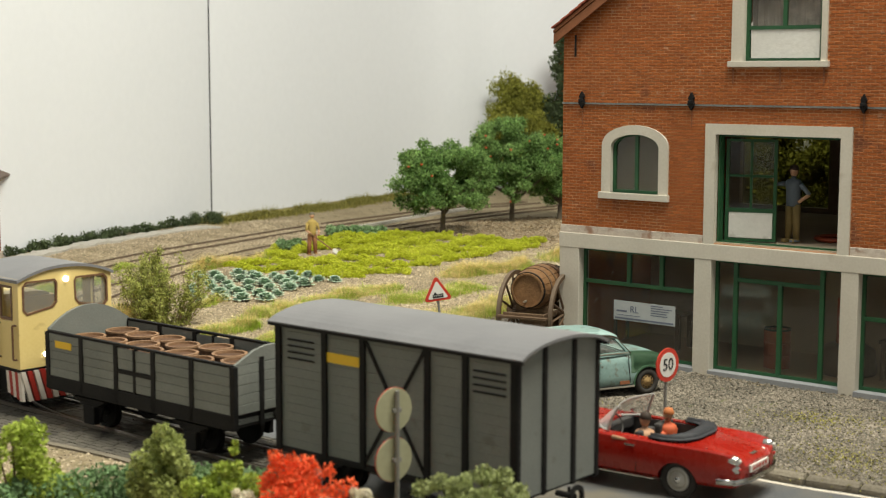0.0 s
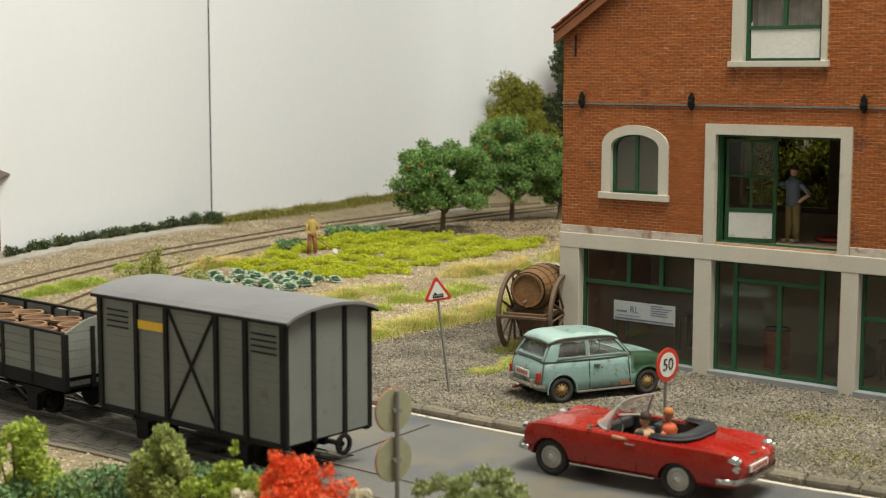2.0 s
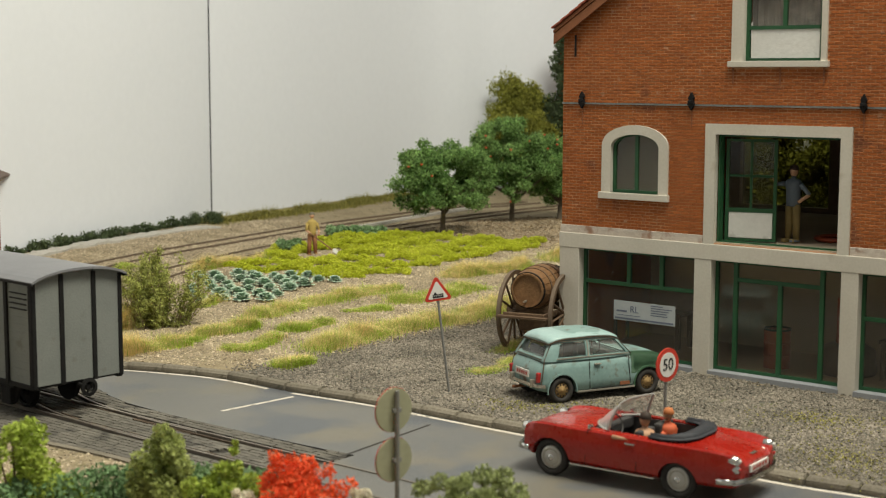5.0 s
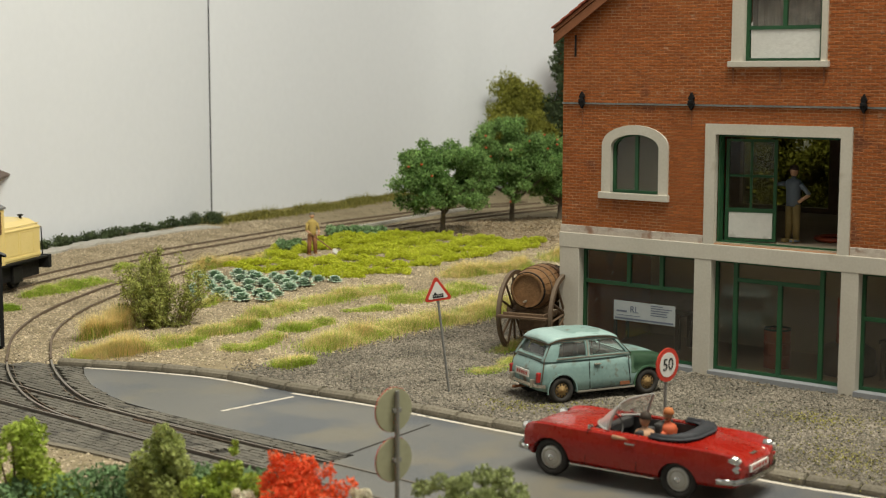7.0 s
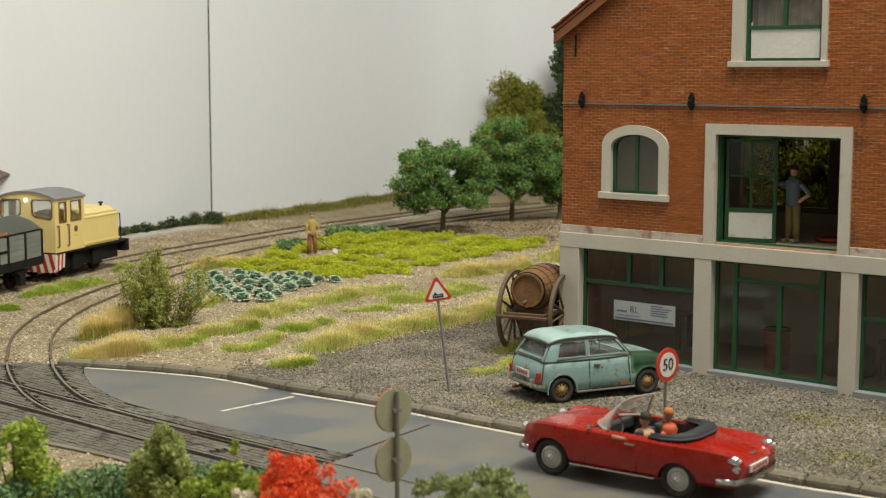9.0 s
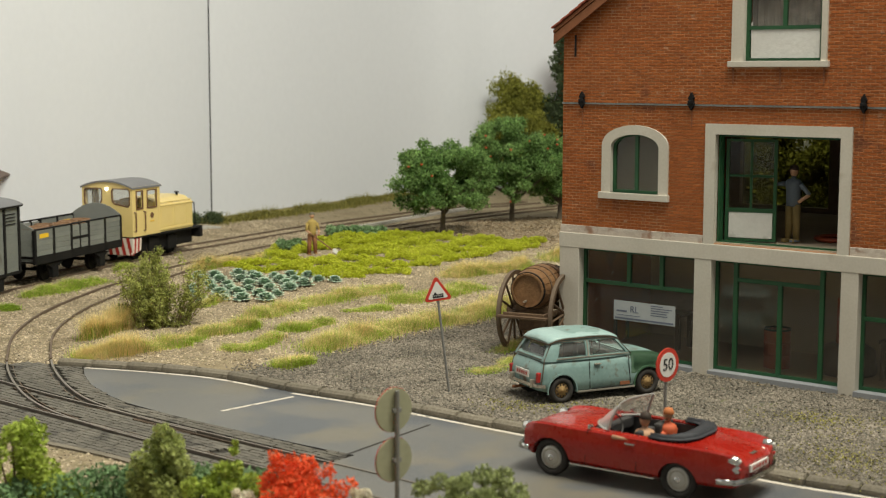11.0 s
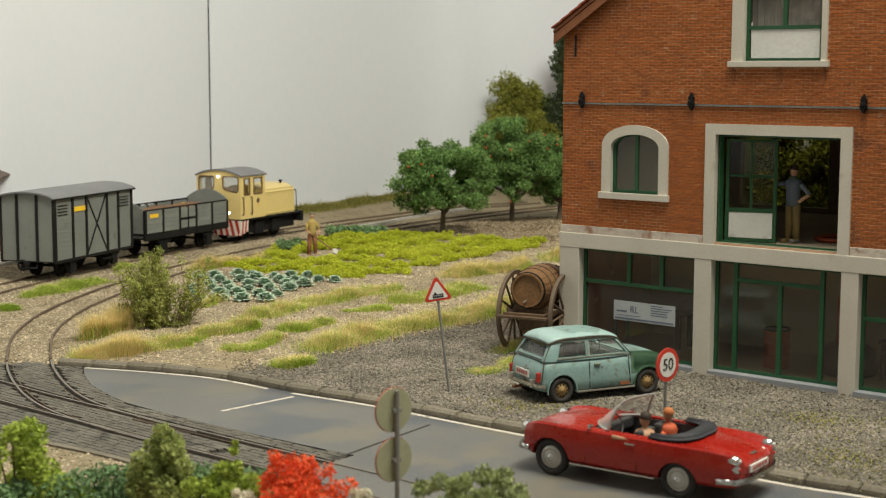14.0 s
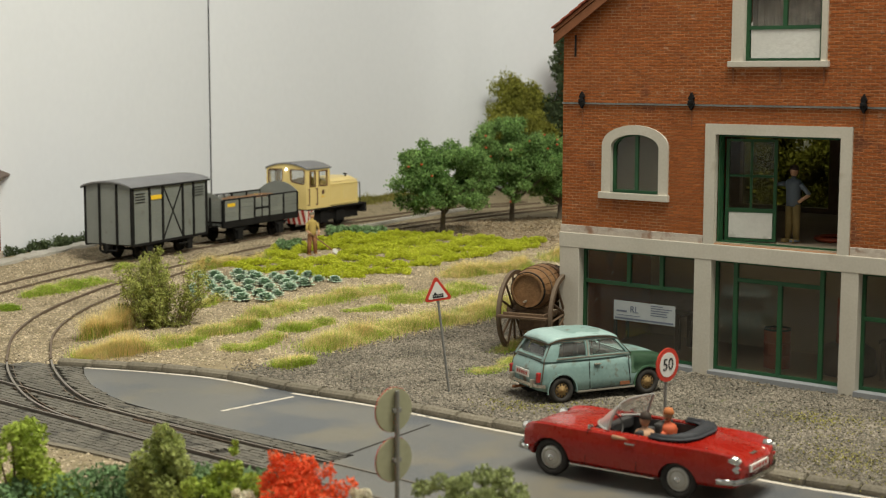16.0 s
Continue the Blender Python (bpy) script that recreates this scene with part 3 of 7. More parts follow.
def make_barrel():
    ob = empty("barrel", place(0, 0, 0), "upright wooden barrel with a reddish brown lid", "barrel", "barrels in the open wagon")
    prof = [(0.29, 0.0), (0.34, 0.35), (0.36, 0.45), (0.35, 0.6), (0.328, 0.85)]
    # Staves are coloured dark to imitate the shadow below each lid.
    part("stave_shell", lathe(B(), prof, 20), LID, ob, smooth=True)
    part("rim", lathe(B(), [(0.328, 0.85), (0.34, 0.86), (0.338, 0.90), (0.285, 0.90), (0.28, 0.84)], 20), LID_RIM, ob, "worn pale stave ends")
    bm = prism(B(), disc(0.30, 20), 0.81, 0.845, "Z")
    for k in range(-2, 3):
        w = math.sqrt(0.28 ** 2 - (k * 0.09) ** 2)
        box(bm, k * 0.09 - 0.041, k * 0.09 + 0.041, -w, w, 0.84, 0.852)
    part("lid", bm, LID, ob, "worn reddish plank lid")
    for z in (0.16, 0.72):
        part("hoop", lathe(B(), [(0.32, z), (0.345, z), (0.349, z + 0.06), (0.32, z + 0.06)], 20), IRON, ob)
    return ob


BARREL_SPOTS = [(2.3, -0.5), (2.25, 0.35), (1.6, -0.45), (1.5, 0.4), (0.85, -0.5), (0.75, 0.2), (0.2, 0.55), (0.1, -0.25), (-0.5, 0.3), (-0.55, -0.52), (-1.2, 0.52), (-1.25, -0.25), (-1.9, 0.1), (-1.95, -0.55), (-2.25, 0.58)]
first_barrel = make_barrel()
barrels = [first_barrel] + [copy_thing(first_barrel, place(0, 0, 0)) for _ in BARREL_SPOTS[1:]]

# locomotive
loco = empty("diesel_locomotive", place(0, 0), "small cream diesel locomotive with grey cab roof and lit lamps", "locomotive")
R0, R1, CW = -2.11, -0.32, 1.1
shell = box(B(), R0, R1, -CW, CW, 0.79, 2.62)
cuts = [box(B(), R0 + 0.07, R1 - 0.07, -CW + 0.07, CW - 0.07, 0.9, 2.7)]
for s in (-1, 1):
    cuts.append(prism(B(), [(s * 0.26, 2.53), (s * 0.90, 2.53), (s * 0.98, 2.45), (s * 0.98, 1.98), (s * 0.9, 1.90), (s * 0.32, 2.0), (s * 0.24, 2.08), (s * 0.22, 2.46)], R0 - 0.2, R0 + 0.2, "X"))
for a, b in ((-1.86, -1.46), (-1.16, -0.56)):
    cuts.append(box(B(), a, b, -2, 2, 1.74, 2.46))
for s in (-1, 1):
    cuts.append(box(B(), R1 - 0.3, R1 + 0.3, s * 0.55 - 0.46, s * 0.55 + 0.46, 1.95, 2.50))
cab = part("cab", carve(shell, cuts), CREAM, loco)
for s in (-1, 1):
    part("pane", box(B(), R0 + 0.03, R0 + 0.04, s * 0.6 - 0.4, s * 0.6 + 0.4, 1.86, 2.57), CAB_GLASS, cab)
    part("window_frame", frame_of(B(), [(s * 0.25, 2.56), (s * 0.92, 2.56), (s * 1.01, 2.46), (s * 1.01, 1.97), (s * 0.91, 1.87), (s * 0.31, 1.97), (s * 0.21, 2.07), (s * 0.19, 2.47)], [(s * 0.27, 2.52), (s * 0.90, 2.52), (s * 0.97, 2.44), (s * 0.97, 1.99), (s * 0.89, 1.91), (s * 0.33, 2.01), (s * 0.25, 2.09), (s * 0.23, 2.45)], R0 - 0.012, R0 + 0.03, "X"), BROWN_RAIL, cab)
    part("pane", box(B(), R0 + 0.2, R1 - 0.2, s * (CW - 0.05), s * (CW - 0.04), 1.78, 2.46) if s > 0 else box(B(), R0 + 0.2, R1 - 0.2, -CW + 0.04, -CW + 0.05, 1.78, 2.46), GLASS, cab)
    for a, b in ((-1.86, -1.46), (-1.16, -0.56)):
        part("window_frame", frame_of(B(), rect(a - 0.03, b + 0.03, 1.77, 2.47), rect(a + 0.02, b - 0.02, 1.82, 2.42), s * CW - 0.02, s * CW + 0.012), BROWN_RAIL, cab)
    part("door", frame_of(B(), rect(-1.27, -0.42, 0.83, 2.52), rect(-1.25, -0.44, 0.85, 2.50), s * CW - 0.01, s * CW + 0.014), CREAM, cab, "outlined cab door")
    for x in (-1.96, -1.36):
        bm = B()
        yy = s * (CW + 0.06)
        for p, q in (((x, yy, 0.98), (x, yy, 1.68)), ((x, yy, 0.98), (x - 0.06, s * CW, 0.98)), ((x, yy, 1.68), (x - 0.06, s * CW, 1.68))):
            bar(bm, p, q, 0.022, 6)
        part("handrail", bm, BROWN_RAIL, loco)
    bm = B()
    prism(bm, [(x - 0.78 * s * 0 - 0.86, z) for x, z in disc(0.11, 14, 0, 1.50)], s * CW - 0.01, s * CW + 0.012)
    part("emblem", bm, BROWN_RAIL, loco, "small round brown emblem")
    part("marking", box(B(), -0.98, -0.74, s * CW - 0.012, s * CW + 0.012, 1.27, 1.31), YELLOW, loco)
bm = B()
RARC = [(-1.14 + 2.28 * i / 16, 2.60 + 0.24 * (1 - abs(-1 + i / 8) ** 2.2)) for i in range(17)]
prism(bm, RARC + [(p[0], p[1] - 0.06) for p in RARC[::-1]], R0 - 0.05, R1 + 0.06, "X")
part("roof", bm, ROOF_GREY, loco, "slate grey curved cab roof")
for x in (R0 + 0.035, R1 - 0.035):
    out = [(-CW, 2.6), (CW, 2.6)] + [(y, z - 0.05) for y, z in RARC[::-1] if abs(y) < CW]
    part("gable", prism(B(), out, x - 0.034, x + 0.034, "X"), CREAM, loco)
bm = B()
HOOD = [(-1.02, 0.80), (1.02, 0.80), (1.02, 1.78), (0.97, 1.84), (0.66, 2.02), (0.4, 2.06), (-0.4, 2.06), (-0.66, 2.02), (-0.97, 1.84), (-1.02, 1.78)]
prism(bm, HOOD, R1, 2.11, "X")
bmesh.ops.bevel(bm, geom=[e for e in bm.edges if all(abs(v.co.x - 2.11) < 1e-4 for v in e.verts)], offset=0.07, segments=3, affect="EDGES")
hood = part("hood", bm, CREAM, loco)
bm = B()
for s in (-1, 1):
    box(bm, R1, 2.05, s * 1.03 - 0.012, s * 1.03 + 0.012, 1.76, 1.79)
    box(bm, R1, 2.05, s * 1.03 - 0.02, s * 1.03 + 0.02, 0.86, 0.93)
part("hood_seam", bm, CREAM_TOP, hood)
for s in (-1, 1):
    # Pale rail added to draw the lit line along the hood's top edge.
    bm = bar(B(), (R1 + 0.1, s * 0.99, 1.90), (2.0, s * 0.99, 1.90), 0.018, 6)
    for x in (R1 + 0.15, 0.7, 1.95):
        bar(bm, (x, s * 0.99, 1.90), (x, s * 0.93, 1.86), 0.014, 6)
    part("handrail", bm, CREAM_TOP, loco)
    for x in (0.25, 1.2):
        part("hood_door", frame_of(B(), rect(x - 0.42, x + 0.42, 1.0, 1.70), rect(x - 0.405, x + 0.405, 1.015, 1.685), s * 1.02 - 0.01, s * 1.02 + 0.012), CREAM_TOP, hood, "outlined hood door")
part("exhaust", lathe(B(), [(0.045, 2.0), (0.045, 2.13), (0.09, 2.13), (0.09, 2.18), (0.0, 2.18)], 12, center=(1.75, -0.5, 0)), IRON, loco)
for s in (-1, 1):
    bm = B()
    bar(bm, (2.1, s * 0.9, 1.72), (2.36, s * 0.9, 1.72), 0.022, 6)
    bar(bm, (2.36, s * 0.9, 1.72), (2.42, s * 0.9, 0.75), 0.022, 6)
    part("handrail", bm, IRON, loco)
    part("frame_plate", box(B(), -1.7, 2.3, s * 0.78 - 0.04, s * 0.78 + 0.04, 0.16, 0.79, 0.01), IRON, loco)
    part("running_board", box(B(), R0, 2.5, min(s * 0.7, s * 1.1), max(s * 0.7, s * 1.1), 0.72, 0.785, 0.01), IRON, loco)
    for x in (-0.5, 0.75):
        part("axle_box", box(B(), x - 0.3, x + 0.3, s * 0.86 - 0.07, s * 0.86 + 0.07, 0.08, 0.62, 0.03), IRON, loco)
    part("lamp", lathe(B(), [(0.0, R0 - 0.05), (0.042, R0 - 0.045), (0.05, R0 + 0.02)], 14, "X", (0, s * 0.52, 1.04)), LAMP_GLOW, loco, "lit white tail lamp", True)
part("lamp", lathe(B(), [(0.0, R0 - 0.05), (0.05, R0 - 0.045), (0.06, R0 + 0.02)], 14, "X", (0, 0.0, 2.53)), LAMP_GLOW, loco, "lit white top lamp", True)
part("buffer_beam", box(B(), 2.42, 2.62, -1.12, 1.12, 0.36, 0.80, 0.03), IRON, loco)
part("chassis", box(B(), -1.9, 2.42, -0.6, 0.6, 0.40, 0.79), IRON, loco)
for x in (-1.1, 1.2):
    wheelset(loco, x, 0.36)
# striped skirt under the cab
for k, (y0, y1) in enumerate(zip(np.linspace(-1.1, 1.0, 15), np.linspace(-0.95, 1.1, 15))):
    bm = B()
    prism(bm, [(y0, 0.74), (y1, 0.74), (y1 - 0.17, 0.12), (y0 - 0.17, 0.12)] if k else [(y0, 0.74), (y1, 0.74), (y1 - 0.17, 0.12), (y0, 0.12)], R0 - 0.03, R0 + 0.03, "X")
    part("stripe", bm, STRIPE_RED if k % 2 else STRIPE_WHITE, loco)
for s in (-1, 1):
    for k in range(5):
        x0 = R0 + 0.02 + k * 0.11
        bm = B()
        prism(bm, [(x0, 0.76), (x0 + 0.11, 0.76), (x0 + 0.05, 0.14 + 0.03 * k), (x0 - 0.06, 0.14 + 0.03 * k)], s * 1.06 - 0.03, s * 1.06 + 0.03)
        part("stripe", bm, STRIPE_RED if k % 2 else STRIPE_WHITE, loco)


# ---- the brick building; x runs along its front, y goes in ----
BRICK = surface("brick", (0.275, 0.070, 0.014), (0.36, 0.108, 0.025), 0.85, 14, 0.7, 0.4, dirt=(0.185, 0.058, 0.024), dirt_at=0.57, each=0.15, speck=((0.46, 0.27, 0.17), 4.2, 0.635))
BRICK_JOINED = surface("brick_wall", (0.275, 0.070, 0.014), (0.36, 0.108, 0.025), 0.85, 14, 0.7, 0.4, dirt=(0.185, 0.058, 0.024), dirt_at=0.57, each=0.15, speck=((0.46, 0.27, 0.17), 4.2, 0.635), island=True)
MORTAR = surface("mortar", (0.35, 0.145, 0.06), (0.50, 0.28, 0.15), 0.95, 7, 1.2, 0.4)
PLASTER = surface("white_concrete", (0.52, 0.48, 0.41), (0.60, 0.56, 0.49), 0.8, 18, 0.8, 0.04, dirt=(0.44, 0.39, 0.32), dirt_at=0.66)
PLASTER_OLD = surface("flaking_plaster", (0.48, 0.40, 0.34), (0.60, 0.53, 0.46), 0.85, 10, 1.2, 0.5, dirt=(0.33, 0.20, 0.14), dirt_at=0.55)
FRAME_GREEN = surface("frame_green", (0.015, 0.07, 0.028), (0.025, 0.10, 0.04), 0.45, 20, 2, 0.1)
SILL_GREY = surface("sill_grey", (0.22, 0.23, 0.25), (0.30, 0.31, 0.33), 0.7, 20, 1.5, 0.2)
ROOF_TILE = surface("roof_tile", (0.22, 0.05, 0.03), (0.32, 0.08, 0.045), 0.7, 12, 1.2, 0.3, each=0.2)
LEAD = surface("lead_strip", (0.12, 0.125, 0.12), (0.20, 0.20, 0.19), 0.6, 15, 2, 0.2)
INNER_WALL = surface("inner_wall", (0.34, 0.28, 0.21), (0.44, 0.37, 0.29), 0.85, 8, 0.7, 0.2)
INNER_FLOOR = surface("inner_floor", (0.38, 0.30, 0.22), (0.46, 0.38, 0.29), 0.7, 8, 0.8, 0.1)
PANEL_WHITE = surface("panel_white", (0.66, 0.65, 0.62), (0.74, 0.73, 0.70), 0.6, 10, 1.2, 0.2, dirt=(0.5, 0.49, 0.46))
CURTAIN = surface("lace_curtain", (0.30, 0.28, 0.29), (0.46, 0.43, 0.44), 0.9, 9, 5, 0.3)
BLIND = surface("dull_blind", (0.14, 0.125, 0.095), (0.21, 0.19, 0.15), 0.9, 9, 1.5, 0.3)
SMOKED = glass_pane("shop_glass", (0.86, 0.84, 0.79), 0.07, haze=0.014)
# Blue-grey tone puts the dimming of the shop glass into the paper.
PAPER = surface("sign_paper", (0.40, 0.43, 0.45), (0.47, 0.50, 0.51), 0.6, 8, 1, 0.0)
INK = surface("sign_ink", (0.12, 0.14, 0.20), (0.16, 0.18, 0.24), 0.6, 8, 1, 0.0)
RUST = surface("rust_stain", (0.20, 0.075, 0.035), (0.28, 0.11, 0.05), 0.9, 20, 3, 0.2)
DRUM_RED = surface("drum_red", (0.30, 0.05, 0.02), (0.36, 0.07, 0.03), 0.5, 12, 2, 0.1)
DARK_THING = surface("dark_machine", (0.05, 0.035, 0.03), (0.09, 0.07, 0.06), 0.5, 12, 2, 0.1)

FRONT = place(5.762, 31.698, 0.0, -39.27)
U0, U1, EAVE, RIDGE_U, RIDGE_Z, DEEP = -3.80, 7.2, 7.72, 1.7, 11.35, 8.0
hall = empty("brick_building", FRONT, "red brick house with white concrete shop front and green frames", "building")


WHITE_AREAS = [(0.0, 3.38, 3.0, 5.65), (0.58, 2.76, 6.86, 9.1)]


def brick_runs(z):
    """The stretches of a course at height z that are brick."""
    left = U0 + 0.0
    if z > EAVE:
        d = (RIDGE_Z - z) / (RIDGE_Z - EAVE) * (RIDGE_U - U0)
        left, right = RIDGE_U - d, RIDGE_U + d
    else:
        right = U1
    holes = [(a, b) for a, b, c, d in WHITE_AREAS if c < z < d]
    if 3.86 < z < 5.10:
        holes.append((-2.69, -0.92))
    elif 5.10 <= z < 5.57:
        w = 0.875 * math.sqrt(max(0, 1 - ((z - 5.10) / 0.47) ** 2))
        holes.append((-1.805 - w, -1.805 + w))
    runs, at = [], left
    for a, b in sorted(holes):
        runs.append((at, a))
        at = b
    runs.append((at, right))
    return [(a, b) for a, b in runs if b - a > 0.03]


# mortar wall in blocks round the openings
OPEN = [(-2.52, -1.09, 3.98, 5.35), (0.18, 3.20, 3.03, 5.50), (0.80, 2.70, 6.96, 8.95)]
bm = carve(prism(B(), [(U0, 3.0), (U1, 3.0), (U1, EAVE - 0.05), (RIDGE_U, RIDGE_Z - 0.05), (U0, EAVE - 0.05)], 0.0, 0.3), [box(B(), a, b, -0.5, 0.8, c, d) for a, b, c, d in OPEN])
front_wall = part("wall", bm, MORTAR, hall, "red brick front wall with pale joints")
bm = B()
box(bm, U0, U0 + 0.3, 0.3, DEEP, 0.0, EAVE)
box(bm, U1 - 0.3, U1, 0.3, DEEP, 0.0, EAVE)
part("side_wall", bm, BRICK_JOINED, hall)
bm = B()
box(bm, U0 + 0.3, U1 - 0.3, DEEP - 0.3, DEEP, 0.0, 3.2)
box(bm, U0 + 0.3, U1 - 0.3, DEEP - 0.3, DEEP, 5.8, EAVE)
for u in (U0 + 0.3, -0.6, 1.6, 3.8, U1 - 0.7):
    box(bm, u, u + 0.3, DEEP - 0.3, DEEP, 3.2, 5.8)
part("rear_wall", bm, INNER_WALL, hall)
# Tinted panes added in the rear openings to darken the bushes seen through them.
DIM_GLASS = glass_pane("dim_rear_glass", (0.42, 0.42, 0.35), 0.1)
part("dimming_panes", box(B(), U0 + 0.3, U1 - 0.3, DEEP - 0.12, DEEP - 0.116, 3.2, 5.8), DIM_GLASS, hall, "dark tinted panes added to dim the view behind")
part("inner_floor", box(B(), U0 + 0.3, U1 - 0.3, 0.05, DEEP - 0.3, 0.0, 0.12), INNER_FLOOR, hall)
part("upper_floor", box(B(), U0 + 0.02, U1 - 0.02, 0.05, DEEP - 0.3, 2.72, 3.06), INNER_FLOOR, hall, "pale boarded upper floor")
part("attic_floor", box(B(), U0 + 0.3, U1 - 0.3, 0.3, DEEP - 0.3, 6.0, 6.2), INNER_FLOOR, hall)
part("partition", box(B(), U0 + 0.3, U1 - 0.3, 3.6, 3.7, 0.12, 2.72), INNER_WALL, hall)

# white shop-front frame
for a, b in ((U0 - 0.02, -3.27), (-0.20, 0.22), (3.24, 3.62), (6.70, U1)):
    part("pillar", box(B(), a, b, -0.05, 0.38, 0.0, 2.68, 0.012), PLASTER, hall, "white concrete pillar")
part("lintel", box(B(), U0 - 0.03, U1 + 0.03, -0.06, 0.36, 2.66, 3.01, 0.015), PLASTER, hall, "white concrete beam")
for a, b in ((U0 - 0.02, -0.02), (3.40, U1)):
    part("plaster_band", box(B(), a, b, -0.025, 0.1, 3.01, 3.19, 0.006), PLASTER_OLD, hall, "flaking whitewashed band")
# arched window
inner = [(-2.44, 4.02), (-1.17, 4.02)] + [(-1.805 + 0.635 * math.cos(math.pi * i / 16), 5.06 + 0.30 * math.sin(math.pi * i / 16)) for i in range(17)]
outer = [(-2.68, 4.02), (-0.93, 4.02)] + [(-1.805 + 0.875 * math.cos(math.pi * i / 16), 5.10 + 0.47 * math.sin(math.pi * i / 16)) for i in range(17)]
win = part("window", frame_of(B(), outer, inner, -0.05, 0.10), PLASTER, hall, "arched window in a white surround")
part("sill", box(B(), -2.73, -0.89, -0.11, 0.1, 3.87, 4.02, 0.012), PLASTER, win)
inset = [(-1.805 + (u + 1.805) * 0.88, 4.09 + (z - 4.02) * 0.92) for u, z in inner]
part("window_frame", frame_of(B(), [(-1.805 + (u + 1.805) * 1.02, z) for u, z in inner], inset, 0.07, 0.13), FRAME_GREEN, win)
part("mullion", box(B(), -1.85, -1.77, 0.065, 0.125, 4.05, 5.35), FRAME_GREEN, win)
part("pane", box(B(), -2.36, -1.25, 0.10, 0.104, 4.04, 5.36), SMOKED, win)
part("blind", box(B(), -2.5, -1.1, 0.32, 0.34, 3.9, 5.5), BLIND, win, "dull grey blind")
# wide loading door
door = part("door", frame_of(B(), rect(0.0, 3.38, 3.012, 5.65), rect(0.25, 3.13, 3.013, 5.42), -0.05, 0.10), PLASTER, hall, "wide open loading door in a white surround")
part("door_frame", frame_of(B(), rect(0.26, 3.12, 3.06, 5.42), rect(0.32, 3.06, 3.09, 5.37), 0.16, 0.26), FRAME_GREEN, door)


def leaf_door(parent, u, y, angle, width, h0, h1):
    """One glazed door leaf with a white lower panel, hinged at u."""
    m = place(u, y, 0, angle)
    z_r = h0 + (h1 - h0) * 0.30
    z_m = h0 + (h1 - h0) * 0.64
    leaf = part("door_leaf", frame_of(B(), rect(0, width, h0, h1), rect(0.07, width - 0.07, h0 + 0.05, h1 - 0.06), -0.03, 0.03), FRAME_GREEN, parent, "glazed green leaf with a white lower panel", m=m)
    bm = B()
    box(bm, 0.05, width - 0.05, -0.028, 0.028, z_r - 0.04, z_r + 0.05)
    box(bm, 0.05, width - 0.05, -0.02, 0.02, z_m - 0.025, z_m + 0.025)
    box(bm, width / 2 - 0.025, width / 2 + 0.025, -0.02, 0.02, z_r, h1 - 0.05)
    part("glazing_bar", bm, FRAME_GREEN, leaf)
    part("lower_panel", box(B(), 0.08, width - 0.08, -0.02, 0.02, h0 + 0.06, z_r - 0.04, 0.01), PANEL_WHITE, leaf)
    part("pane", box(B(), 0.06, width - 0.06, -0.004, 0.0, z_r + 0.02, h1 - 0.05), GLASS, leaf)


part("lining", frame_of(B(), rect(0.265, 3.115, 3.055, 5.425), rect(0.30, 3.08, 3.068, 5.395), 0.101, 0.285), FRAME_GREEN, door)
leaf_door(door, 0.34, 0.32, 14, 1.12, 3.09, 5.32)
leaf_door(door, 3.04, 0.32, 98, 1.28, 3.09, 5.32)
# top window
top = part("window", frame_of(B(), rect(0.58, 2.76, 6.98, 9.1), rect(0.87, 2.63, 7.0, 8.8), -0.05, 0.10), PLASTER, hall, "tall window with lace curtain and white board")
part("sill", box(B(), 0.52, 2.82, -0.11, 0.1, 6.87, 7.0, 0.012), PLASTER, top)
part("window_frame", frame_of(B(), rect(0.86, 2.64, 7.0, 8.82), rect(0.95, 2.56, 7.06, 8.74), 0.06, 0.13), FRAME_GREEN, top)
part("transom", box(B(), 0.95, 2.55, 0.06, 0.13, 7.66, 7.74), FRAME_GREEN, top)
part("mullion", box(B(), 1.71, 1.80, 0.062, 0.128, 7.7, 8.8), FRAME_GREEN, top)
part("board", box(B(), 0.98, 2.54, 0.08, 0.10, 7.04, 7.68), PANEL_WHITE, top, "creased white board behind the glass")
part("pane", box(B(), 0.95, 2.55, 0.10, 0.104, 7.7, 8.8), SMOKED, top)
fold = np.array([(0.9 + 1.7 * i / 60, 0.27 + 0.02 * math.sin(i * 0.9) + 0.008 * math.sin(i * 2.3)) for i in range(61)])
bm = ribbon(B(), fold + [0, 0.01], fold, 7.0, 8.9)
part("curtain", bm, CURTAIN, top, "grey lace curtain")

# shop windows
def shop_bay(u0, u1, uprights, rails, sub=()):
    w = part("window", frame_of(B(), rect(u0, u1, 0.20, 2.66), rect(u0 + 0.07, u1 - 0.07, 0.27, 2.60), 0.16, 0.24), FRAME_GREEN, hall, "large green-framed shop window")
    part("sill", box(B(), u0 - 0.02, u1 + 0.02, -0.10, 0.25, 0.0, 0.20, 0.012), SILL_GREY, w, "blue-grey stone sill")
    for u, a, b in uprights:
        part("mullion", box(B(), u - 0.05, u + 0.05, 0.15, 0.235, a, b, 0.008), FRAME_GREEN, w)
    for z, a, b in rails:
        part("transom", box(B(), a, b, 0.155, 0.23, z - 0.045, z + 0.045, 0.008), FRAME_GREEN, w)
    cuts = sorted([u0 + 0.03, *[u for u, a, b in uprights if b - a > 2], u1 - 0.03])
    for a, b in zip(cuts, cuts[1:]):
        part("pane", box(B(), a, b, 0.195, 0.199, 0.22, 2.64), SMOKED, w)
    return w


bay = shop_bay(-3.27, -0.20, [(-2.02, 1.88, 2.62), (-1.15, 1.88, 2.62)], [(1.88, -3.2, -0.24)])
